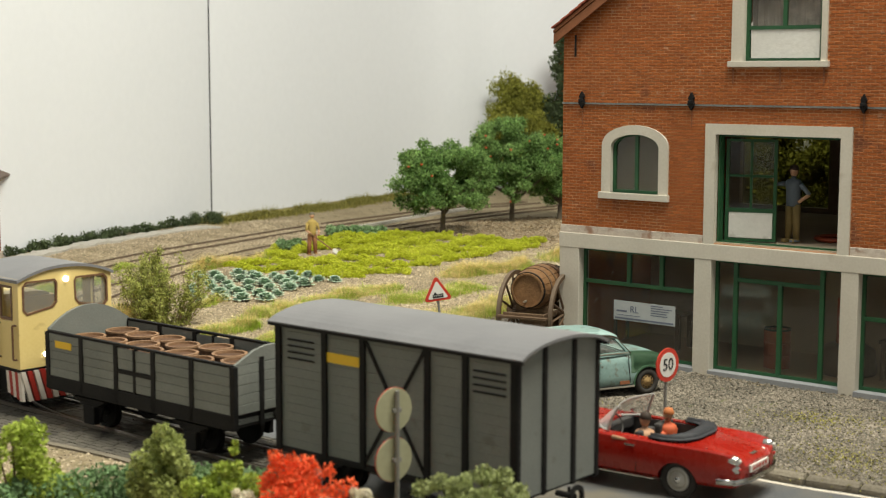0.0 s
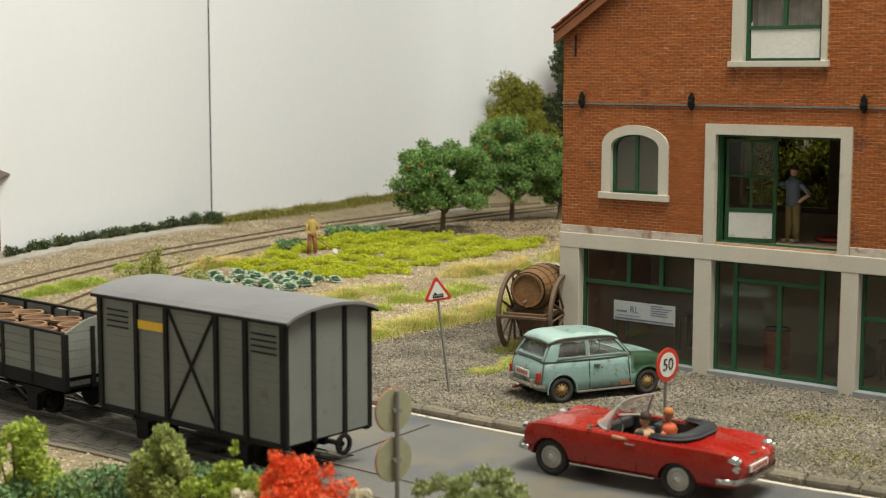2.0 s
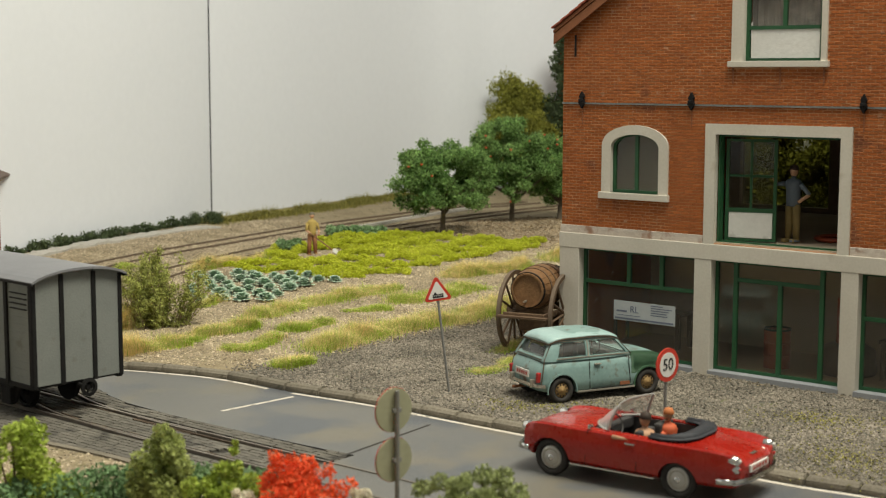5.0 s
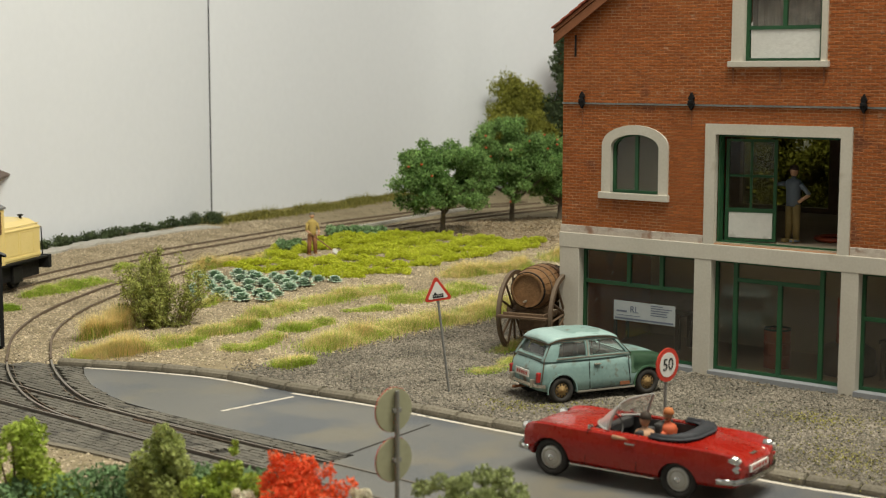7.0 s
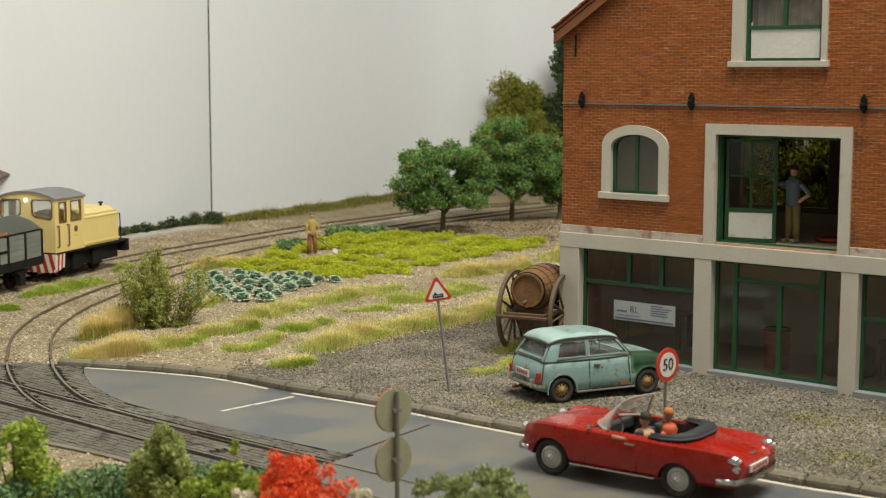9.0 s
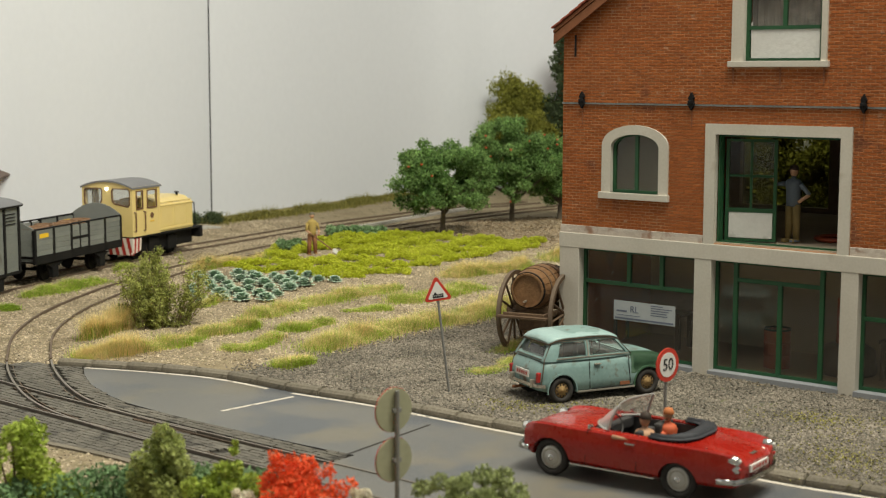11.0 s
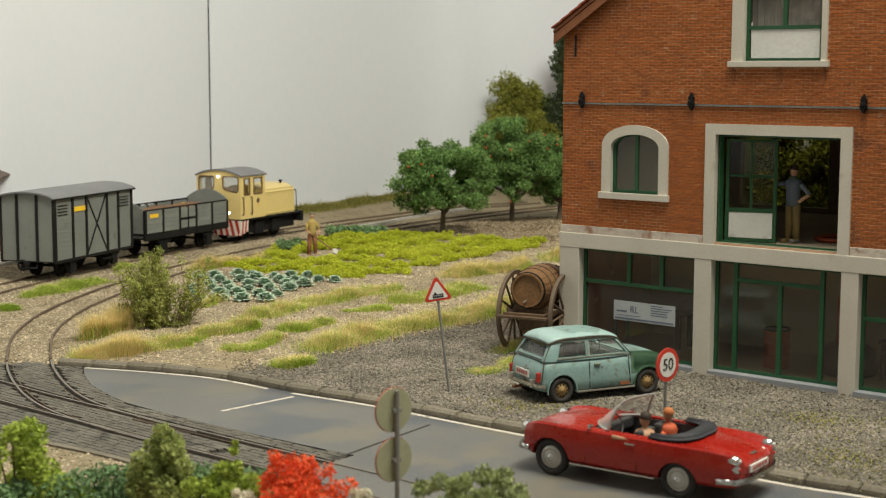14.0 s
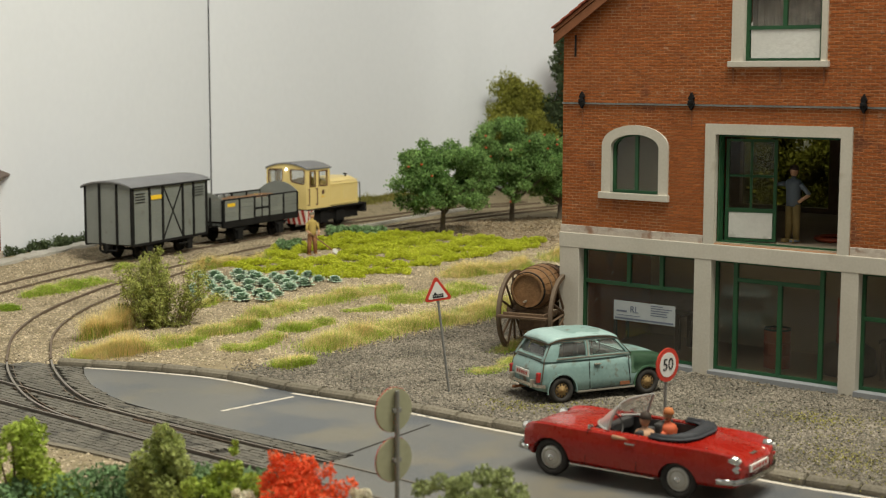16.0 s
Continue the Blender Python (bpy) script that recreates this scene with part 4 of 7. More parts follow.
shop_bay(0.22, 3.24, [(0.72, 0.24, 2.62), (1.78, 0.24, 2.25), (2.74, 0.24, 2.62)], [(2.25, 0.72, 2.74)])
shop_bay(3.62, 6.70, [(5.1, 0.24, 2.62)], [(1.7, 3.66, 6.66)])
sign = part("paper_sign", box(B(), -2.42, -0.78, 0.17, 0.18, 1.10, 1.56), PAPER, hall, "printed paper sign, toned down as if behind dim shop glass", m=place(0, 0, -0.07))
bm = B()
for k, (a, b) in enumerate(((-1.42, -1.1), (-1.42, -0.86), (-1.42, -0.95), (-1.42, -1.0), (-1.42, -0.98))):
    box(bm, a, b, 0.164, 0.17, 1.50 - k * 0.055, 1.52 - k * 0.055)
box(bm, -2.38, -0.82, 0.164, 0.17, 1.13, 1.17)
box(bm, -2.34, -2.06, 0.164, 0.17, 1.30, 1.34)
box(bm, -2.34, -1.7, 0.164, 0.17, 1.22, 1.235)
part("printed_line", bm, INK, sign)


def letters(text, size, material, parent, m, name="lettering"):
    cu = bpy.data.curves.new(name, "FONT")
    cu.body, cu.size, cu.align_x, cu.align_y, cu.extrude = text, K * size, "CENTER", "CENTER", K * 0.004
    tmp = new("tmp_text", cu)
    dg = bpy.context.evaluated_depsgraph_get()
    dg.update()
    me = bpy.data.meshes.new_from_object(tmp.evaluated_get(dg))
    bpy.data.objects.remove(tmp)
    bpy.data.curves.remove(cu)
    me.materials.clear()
    me.materials.append(material)
    ob = new(name, me)
    ob.parent = parent
    ob.matrix_basis = m
    return ob


letters("RL", 0.22, INK, sign, pose(K * -1.86, K * 0.166, K * 1.37, 90))

# wall anchors, strip and stains
for u in (-3.24, -0.36, 3.6):
    bm = B()
    prism(bm, [(u, 5.93), (u + 0.085, 6.06), (u + 0.035, 6.14), (u + 0.07, 6.2), (u, 6.32), (u - 0.07, 6.2), (u - 0.035, 6.14), (u - 0.085, 6.06)], -0.09, -0.02)
    box(bm, u - 0.06, u + 0.06, -0.13, -0.02, 6.07, 6.15, 0.02)
    part("wall_anchor", bm, IRON, hall, "black iron wall anchor")
    part("stain", box(B(), u - 0.012, u + 0.014, -0.024, -0.015, 5.55, 5.95), RUST, hall)
for u in (0.62, 1.72, 2.7):
    part("stain", box(B(), u - 0.02, u + 0.02, -0.024, -0.015, 6.52, 6.86), RUST, hall)
part("strip", box(B(), U0, U1, -0.045, 0.0, 6.025, 6.065), LEAD, hall, "thin lead-grey strip along the bricks")
part("gutter_bracket", bar(B(), (-3.42, -0.08, 7.12), (-3.42, -0.08, 7.62), 0.025), IRON, hall)
# roof
bm = B()
for s in (-1, 1):
    e = U0 - 0.16 if s < 0 else U1 + 0.16
    prism(bm, [(RIDGE_U, RIDGE_Z + 0.02), (e, EAVE - 0.06), (e, EAVE + 0.02), (RIDGE_U, RIDGE_Z + 0.12)], -0.22, DEEP + 0.2)
roof = part("roof", bm, RUST, hall, "red tiled roof with a brown verge board")
tile = mesh_of("roof_tile", box(B(), -0.13, 0.13, 0.0, 0.36, 0.0, 0.045, 0.015), ROOF_TILE)
slope = math.degrees(math.atan2(RIDGE_Z - EAVE, RIDGE_U - U0))
for i in range(5):
    for j in range(22):
        if j < 15 or i < 2:
            d = 0.30 * j
            ob = new("roof_tile", tile)
            ob.parent = roof
            ob.matrix_basis = place(U0 - 0.18 + d * math.cos(math.radians(slope)), -0.14 + 0.28 * i, EAVE + 0.045 + d * math.sin(math.radians(slope)) + 0.02 * (j % 2 == 9), 0, 0, -slope + 4) @ pose(0, 0, 0, 0, 0, -90)
part("verge_board", prism(B(), [(RIDGE_U, RIDGE_Z), (U0 - 0.16, EAVE - 0.08), (U0 - 0.16, EAVE - 0.30), (RIDGE_U, RIDGE_Z - 0.22)], -0.20, -0.14), RUST, hall, "brown wooden verge board")

# bricks
COURSE, LENGTH = 0.070, 0.20
near_bricks, rest_v, rest_f = [], [], []
for k in range(int((RIDGE_Z - 3.2) / COURSE)):
    z = 3.19 + k * COURSE
    if z > 9.2:
        break
    for a, b in brick_runs(z + COURSE / 2):
        if a > 4.9:
            continue
        b = min(b, 5.2)
        u = math.floor(a / LENGTH) * LENGTH - (LENGTH / 2 if k % 2 else 0)
        while u < b:
            p, q = max(a, u) + 0.007, min(b, u + LENGTH) - 0.007
            if q - p > 0.03:
                out = 0.008 + random.uniform(-0.005, 0.004)
                z0, z1 = z + 0.007 + random.uniform(-0.003, 0.004), z + COURSE - 0.007 + random.uniform(-0.004, 0.002)
                if 3.1 < z < 5.6 and -0.95 < p < 0.0 and len(near_bricks) < 300:
                    near_bricks.append((p, q, out, z0, z1))
                else:
                    n0 = len(rest_v)
                    c = 0.004
                    rest_v += [(p, 0, z0), (q, 0, z0), (q, 0, z1), (p, 0, z1), (p + c, -out, z0 + c), (q - c, -out, z0 + c), (q - c, -out, z1 - c), (p + c, -out, z1 - c)]
                    rest_f += [tuple(n0 + i for i in f) for f in ((4, 5, 6, 7), (0, 1, 5, 4), (1, 2, 6, 5), (2, 3, 7, 6), (3, 0, 4, 7))]
            u += LENGTH
rest = raw("brickwork", rest_v, rest_f, BRICK_JOINED)
rest.parent = front_wall
tagged(rest, kind="stuff")
brick_shapes = {}
for p, q, out, z0, z1 in near_bricks:
    w = round(q - p, 2)
    if w not in brick_shapes:
        brick_shapes[w] = mesh_of("brick", box(B(), -w / 2, w / 2, -0.010, 0.006, -0.028, 0.028, 0.004), BRICK)
    ob = new("brick", brick_shapes[w])
    ob.parent = front_wall
    ob.matrix_basis = place((p + q) / 2, random.uniform(-0.002, 0.002), (z0 + z1) / 2)


# ---- things in the building ----
def in_hall(x, y, z, rz=0.0):
    return FRONT @ place(x, y, z, rz)


drum = empty("oil_drum", in_hall(1.05, 1.6, 0.12), "rusty red steel drum standing inside the shop", "drum")
part("shell", lathe(B(), [(0.0, 0.0), (0.3, 0.0), (0.3, 0.28), (0.315, 0.3), (0.3, 0.32), (0.3, 0.56), (0.315, 0.58), (0.3, 0.6), (0.3, 0.86), (0.0, 0.86)], 20), DRUM_RED, drum)
part("rim", lathe(B(), [(0.27, 0.86), (0.31, 0.86), (0.31, 0.9), (0.27, 0.9), (0.27, 0.86)], 20), IRON, drum)
mach = empty("machine", in_hall(2.55, 2.0, 0.12), "dark brown machine with a rounded base inside the shop", "machine")
part("base", lathe(B(), [(0.0, 0.0), (0.62, 0.0), (0.66, 0.08), (0.6, 0.55), (0.4, 0.66), (0.0, 0.7)], 20), DARK_THING, mach, smooth=True)
part("column", box(B(), -0.2, 0.25, -0.2, 0.2, 0.66, 1.7, 0.06), DRUM_RED, mach)
part("hand_wheel", lathe(B(), [(0.2, -0.02), (0.25, -0.02), (0.25, 0.02), (0.2, 0.02), (0.2, -0.02)], 18, "Y", (0.3, -0.3, 1.35)), LEAD, mach)
part("spoke", box(B(), 0.08, 0.52, -0.31, -0.29, 1.33, 1.37), LEAD, mach)
for x, y, w in ((-2.6, 2.2, 1.0), (4.6, 2.0, 1.2)):
    bench = empty("work_bench", in_hall(x, y, 0.12), "dark wooden work bench in the shadowy shop", "bench")
    part("top", box(B(), -w, w, -0.35, 0.35, 0.8, 0.88, 0.01), DARK_THING, bench)
    for sx in (-1, 1):
        for sy in (-1, 1):
            part("leg", box(B(), sx * (w - 0.1) - 0.05, sx * (w - 0.1) + 0.05, sy * 0.28 - 0.05, sy * 0.28 + 0.05, 0, 0.8), DARK_THING, bench)
hose = lathe(B(), [(0.5, 0.0), (0.56, 0.05), (0.5, 0.1), (0.44, 0.05), (0.5, 0.0)], 28)
tagged(part("coiled_hose", hose, DRUM_RED, m=in_hall(2.3, 1.9, 3.07), smooth=True), "coiled orange hose lying on the upper floor", "hose")



# ---- road vehicles ----
AQUA = surface("faded_aqua", (0.165, 0.265, 0.255), (0.225, 0.335, 0.32), 0.45, 14, 1.6, 0.08, dirt=(0.13, 0.10, 0.065), dirt_at=0.58, coat=0.1, speck=((0.07, 0.045, 0.028), 5.5, 0.63))
AQUA_ROOF = surface("pale_aqua_roof", (0.25, 0.38, 0.375), (0.36, 0.49, 0.475), 0.4, 14, 1.6, 0.05, coat=0.2, dirt=(0.27, 0.37, 0.35), dirt_at=0.58)
WING_GREEN = surface("dark_green_wing", (0.04, 0.10, 0.055), (0.06, 0.13, 0.07), 0.5, 14, 2, 0.1, dirt=(0.12, 0.10, 0.05), dirt_at=0.66)
GRIME = surface("seam_grime", (0.035, 0.026, 0.018), (0.13, 0.095, 0.065), 0.8, 20, 3, 0.2)
CHROME = surface("chrome", (0.72, 0.71, 0.69), (0.62, 0.60, 0.57), 0.18, 20, 2, 0.03, metal=1.0)
CHROME_OLD = surface("tarnished_chrome", (0.42, 0.39, 0.33), (0.55, 0.52, 0.46), 0.4, 20, 2, 0.1, metal=0.8)
HUB_RUST = surface("rusty_hub", (0.28, 0.17, 0.07), (0.40, 0.27, 0.12), 0.5, 20, 3, 0.2, metal=0.5)
TYRE = surface("tyre", (0.022, 0.02, 0.018), (0.045, 0.04, 0.036), 0.8, 25, 3, 0.2)
CAR_RED = surface("car_red", (0.30, 0.010, 0.005), (0.34, 0.014, 0.007), 0.28, 8, 0.8, 0.0, coat=0.5)
SIGN_LENS = surface("clear_lens", (0.62, 0.60, 0.57), (0.70, 0.68, 0.64), 0.2, 16, 2, 0.0)
HUB_SILVER = surface("silver_paint", (0.50, 0.48, 0.44), (0.60, 0.575, 0.53), 0.4, 20, 3, 0.05, metal=0.35)
POST_SILVER = surface("silver_frame", (0.42, 0.41, 0.39), (0.52, 0.50, 0.48), 0.35, 20, 3, 0.05, metal=0.5)
SOFT_TOP = surface("folded_top", (0.022, 0.024, 0.030), (0.045, 0.047, 0.055), 0.7, 16, 2, 0.3)
SEAT_DARK = surface("seat_dark", (0.03, 0.03, 0.035), (0.06, 0.055, 0.05), 0.6, 16, 2, 0.1)
TAIL_RED = surface("tail_lamp_red", (0.35, 0.02, 0.02), (0.42, 0.05, 0.04), 0.25, 16, 2, 0.0)
PLATE = surface("number_plate", (0.62, 0.58, 0.55), (0.68, 0.64, 0.6), 0.5, 10, 2, 0.0)
PLATE_INK = surface("plate_red", (0.40, 0.08, 0.07), (0.45, 0.1, 0.08), 0.5, 10, 2, 0.0)
# Slight white haze gives the saloon's panes their pale grey look.
CAR_GLASS = glass_pane("car_glass", (0.90, 0.91, 0.89), 0.06, haze=0.10)
# The strong haze here paints the windscreen's white highlights into the glass.
SHIELD_GLASS = glass_pane("windscreen_glass", (0.93, 0.94, 0.95), 0.08, haze=0.28)
DARK_GAP = surface("dark_gap", (0.012, 0.011, 0.010), (0.02, 0.018, 0.016), 0.9, 16, 2, 0.0)


def loft(bm, stations):
    """A closed hull through half sections: (x, [(y, z) from the keel side round to the middle of the top])."""
    rings = []
    for x, half in stations:
        ring = [bm.verts.new((x, y, z)) for y, z in half]
        ring += [bm.verts.new((x, -y, z)) for y, z in reversed(half)]
        rings.append(ring)
    n = len(rings[0])
    for r, q in zip(rings, rings[1:]):
        for i in range(n):
            bm.faces.new((r[i], r[(i + 1) % n], q[(i + 1) % n], q[i]))
    bm.faces.new(rings[0])
    bm.faces.new(list(reversed(rings[-1])))
    bmesh.ops.recalc_face_normals(bm, faces=bm.faces)
    return bm


def interp_stations(keys, n):
    """Fills stations between the keyed ones with smooth curves. keys: rows of x and numbers."""
    A = np.array(keys, float)
    t = np.linspace(A[0, 0], A[-1, 0], n)
    out = [t]
    for k in range(1, A.shape[1]):
        m = np.gradient(A[:, k], A[:, 0])
        i = np.clip(np.searchsorted(A[:, 0], t, side="right") - 1, 0, len(A) - 2)
        h = A[i + 1, 0] - A[i, 0]
        s = (t - A[i, 0]) / h
        out.append((2 * s ** 3 - 3 * s ** 2 + 1) * A[i, k] + (s ** 3 - 2 * s ** 2 + s) * h * m[i] + (3 * s ** 2 - 2 * s ** 3) * A[i + 1, k] + (s ** 3 - s ** 2) * h * m[i + 1])
    return np.column_stack(out)


def road_wheel(parent, x, y, r, hub, rim_r, vents=True):
    s = 1 if y > 0 else -1
    w = part("wheel", lathe(B(), [(rim_r, 0.04 * s), (rim_r + 0.02, 0.075 * s), (r - 0.03, 0.075 * s), (r, 0.045 * s), (r, -0.06 * s), (r - 0.03, -0.08 * s), (rim_r, -0.08 * s), (rim_r, 0.04 * s)], 28, "Y"), TYRE, parent, smooth=True, m=place(x, y, r))
    part("hub_cap", lathe(B(), [(0.0, 0.085 * s), (0.035, 0.08 * s), (0.045, 0.065 * s), (rim_r * 0.55, 0.072 * s), (rim_r * 0.62, 0.05 * s), (rim_r * 0.92, 0.06 * s), (rim_r, 0.03 * s), (rim_r, -0.05 * s), (0.0, -0.05 * s)], 24, "Y"), hub, w, smooth=True)
    bm = B()
    if not vents:
        part("hub_boss", lathe(bm, [(0.0, 0.10 * s), (0.04, 0.095 * s), (0.055, 0.07 * s)], 14, "Y"), CHROME, w, smooth=True)
        part("rim_groove", lathe(B(), [(rim_r * 0.64, 0.058 * s), (rim_r * 0.70, 0.061 * s), (rim_r * 0.76, 0.058 * s)], 24, "Y"), CHROME_OLD, w)
        return w
    for i in range(10):
        a = 2 * math.pi * i / 10
        bar(bm, (rim_r * 0.78 * math.cos(a), 0.045 * s, rim_r * 0.78 * math.sin(a)), (rim_r * 0.78 * math.cos(a), 0.062 * s, rim_r * 0.78 * math.sin(a)), 0.018, 6)
    part("vent_hole", bm, DARK_GAP, w)
    return w


def bars_on(bm, u0, u1, y, z0, z1, n, axis="Y", d=0.004):
    for k in range(n):
        a = u0 + (u1 - u0) * (k + 0.12) / n
        b = u0 + (u1 - u0) * (k + 0.78) / n
        if axis == "X":
            box(bm, y - d, y + d, a, b, z0, z1)
        else:
            box(bm, a, b, y - d, y + d, z0, z1)
    return bm


# small old saloon
mini = empty("small_saloon_car", place(3.045, 29.72, 0.085, 25.5) @ Matrix.Scale(1.012, 4), "weathered pale aqua saloon car with one dark green wing", "car")
keys = [(-1.51, 0.38, 0.60, 0.55), (-1.47, 0.29, 0.73, 0.62), (-1.37, 0.24, 0.83, 0.665), (-1.1, 0.21, 0.88, 0.70), (-0.6, 0.19, 0.88, 0.71), (0.2, 0.19, 0.88, 0.71), (0.62, 0.19, 0.885, 0.705), (1.0, 0.20, 0.865, 0.695), (1.3, 0.22, 0.825, 0.68), (1.45, 0.28, 0.76, 0.64), (1.52, 0.38, 0.64, 0.57)]
st = []
for x, zb, zt, w in interp_stations(keys, 34):
    h = zt - zb
    st.append((x, [(w * 0.55, zb), (w * 0.9, zb + 0.02), (w * 0.985, zb + 0.10), (w, zb + h * 0.35), (w * 0.985, zb + h * 0.72), (w * 0.94, zb + h * 0.90), (w * 0.84, zt - 0.01), (w * 0.5, zt + 0.012), (0.02, zt + 0.02)]))
cutters = []
for x in (-1.015, 1.015):
    for s in (-1, 1):
        cutters.append(bar(B(), (x, s * 0.40, 0.27), (x, s * 0.95, 0.27), 0.325, 28))
cutters.append(box(B(), -1.15, 0.48, -0.58, 0.58, 0.42, 1.4))
body = part("body", carve(loft(B(), st), cutters), AQUA, mini, smooth=False)
for p in body.data.polygons:
    p.use_smooth = True
body.data.set_sharp_from_angle(angle=radians(40))
# dark green front wing over the visible side, and its twin in body colour stays
wing = []
for x, zb, zt, w in interp_stations(keys, 34):
    if 0.58 < x < 1.47:
        wing.append((x, zb, zt, w))
bm = B()
rows = []
for x, zb, zt, w in wing:
    h = zt - zb
    rows.append([bm.verts.new((x, -(yy + 0.006), z)) for yy, z in ((w * 0.99, max(zb + h * 0.42, 0.27 + math.sqrt(max(0, 0.34 ** 2 - (x - 1.015) ** 2)))), (w * 0.99, max(zb + h * 0.60, 0.63)), (w * 0.985, max(zb + h * 0.72, 0.66)), (w * 0.94, zb + h * 0.90), (w * 0.84, zt - 0.002), (w * 0.62, zt + 0.014))])
for r, q in zip(rows, rows[1:]):
    for i in range(5):
        bm.faces.new((r[i], r[i + 1], q[i + 1], q[i]))
bmesh.ops.solidify(bm, geom=bm.faces[:], thickness=0.005)
part("front_wing", bm, WING_GREEN, mini, "dark green replacement wing", True)
# greenhouse: a hollow shell with cut windows
SHELL = [(-1.40, 0.875, 0.60, 0.53), (-1.31, 1.03, 0.635, 0.535), (-1.21, 1.19, 0.66, 0.54), (-1.12, 1.28, 0.668, 0.545), (-0.9, 1.335, 0.675, 0.555), (-0.45, 1.365, 0.68, 0.56), (-0.05, 1.36, 0.68, 0.56), (0.18, 1.325, 0.675, 0.555), (0.30, 1.265, 0.67, 0.555), (0.38, 1.17, 0.665, 0.565), (0.50, 1.02, 0.65, 0.585), (0.62, 0.875, 0.63, 0.59)]


def shell_loft(d, z_base):
    st = []
    for x, zt, wb, wt in interp_stations(SHELL, 30):
        zt, wb, wt = max(zt - d, z_base + 0.012), wb - d, wt - d
        k = min(1.0, (zt - z_base) / 0.45)
        wm = wb + (wt - wb) * k
        st.append((x if d == 0 else x * 0.95 - 0.015, [(wb * 0.5, z_base), (wb, z_base), (wb + (wm - wb) * 0.5, z_base + (zt - z_base) * 0.5), (wm, z_base + (zt - z_base) * 0.84), (wm * 0.95, z_base + (zt - z_base) * 0.94), (wm * 0.8, zt - 0.008), (wm * 0.4, zt + 0.012), (0.02, zt + 0.016)]))
    return loft(B(), st)


cuts = [shell_loft(0.045, 0.84)]
for s in (-1, 1):
    cuts.append(prism(B(), [(-0.36, 0.925), (0.50, 0.925), (0.47, 0.98), (0.27, 1.20), (0.22, 1.215), (-0.36, 1.22)], s * 0.4, s * 0.9))
    cuts.append(prism(B(), [(-1.10, 0.925), (-0.45, 0.925), (-0.45, 1.22), (-0.96, 1.21), (-1.02, 1.17)], s * 0.4, s * 0.9))
cuts.append(prism(B(), [(-0.50, 0.95), (-0.46, 0.92), (0.46, 0.92), (0.50, 0.95), (0.44, 1.15), (0.38, 1.19), (-0.38, 1.19), (-0.44, 1.15)], -1.7, -1.0, "X"))
cuts.append(prism(B(), [(-0.55, 0.96), (-0.50, 0.93), (0.50, 0.93), (0.55, 0.96), (0.48, 1.18), (0.42, 1.21), (-0.42, 1.21), (-0.48, 1.18)], 0.25, 0.9, "X"))
top_shell = part("cabin", carve(shell_loft(0.0, 0.86), cuts), AQUA, mini)
for p in top_shell.data.polygons:
    p.use_smooth = True
top_shell.data.set_sharp_from_angle(angle=radians(35))
part("glazing", shell_loft(0.022, 0.87), CAR_GLASS, mini, "side and rear glass with a pale grey haze", True).visible_shadow = False
ROOF = [(-1.25, 1.265, 0.51), (-1.14, 1.315, 0.54), (-0.6, 1.365, 0.565), (-0.1, 1.365, 0.565), (0.20, 1.335, 0.555), (0.36, 1.28, 0.53)]
st = []
for x, z, w in interp_stations(ROOF, 16):
    st.append((x, [(w * 0.5, z - 0.06), (w * 0.98, z - 0.075), (w + 0.016, z - 0.065), (w * 0.975, z - 0.038), (w * 0.82, z - 0.012), (w * 0.4, z + 0.004), (0.02, z + 0.008)]))
part("roof", loft(B(), st), AQUA_ROOF, mini, "roof in a paler aqua than the body", True)
bm = B()
for s in (-1, 1):
    beam(bm, (-1.14, s * 0.678, 0.91), (0.54, s * 0.668, 0.91), 0.014, 0.022)
    beam(bm, (-1.04, s * 0.565, 1.235), (0.26, s * 0.57, 1.235), 0.02, 0.016)
    beam(bm, (-0.405, s * 0.676, 0.92), (-0.405, s * 0.585, 1.23), 0.025, 0.02)
part("window_trim", bm, CHROME_OLD, mini, "dull metal window trim")
bm = B()
edge = [(x, w + 0.018, z - 0.078) for x, z, w in interp_stations(ROOF, 12)]
for s in (-1, 1):
    for p, q in zip(edge, edge[1:]):
        beam(bm, (p[0], s * p[1], p[2]), (q[0], s * q[1], q[2]), 0.03, 0.026)
    for p, q in (((-1.21, 0.535, 1.18), (-1.39, 0.605, 0.88)), ((0.33, 0.55, 1.21), (0.62, 0.645, 0.89))):
        beam(bm, (p[0], s * p[1], p[2]), (q[0], s * q[1], q[2]), 0.016, 0.016)
    for p, q in (((-1.39, 0.61, 0.87), (-1.44, 0.645, 0.6)), ((-1.44, 0.645, 0.6), (-1.46, 0.62, 0.42))):
        beam(bm, (p[0], s * p[1], p[2]), (q[0], s * q[1], q[2]), 0.016, 0.016)
beam(bm, (-1.255, -0.50, 1.19), (-1.255, 0.50, 1.19), 0.03, 0.026)
beam(bm, (-1.40, -0.50, 0.895), (-1.40, 0.50, 0.895), 0.014, 0.014)
for y in (-0.46, 0.46):
    beam(bm, (-1.38, y, 0.83), (-1.515, y * 0.98, 0.50), 0.012, 0.012)
beam(bm, (-1.38, -0.46, 0.84), (-1.38, 0.46, 0.84), 0.012, 0.012)
part("gutter", bm, GRIME, mini, "rust-lined roof gutter and seams")
part("floor_pan", box(B(), -1.14, 0.47, -0.57, 0.57, 0.28, 0.43), SEAT_DARK, mini)
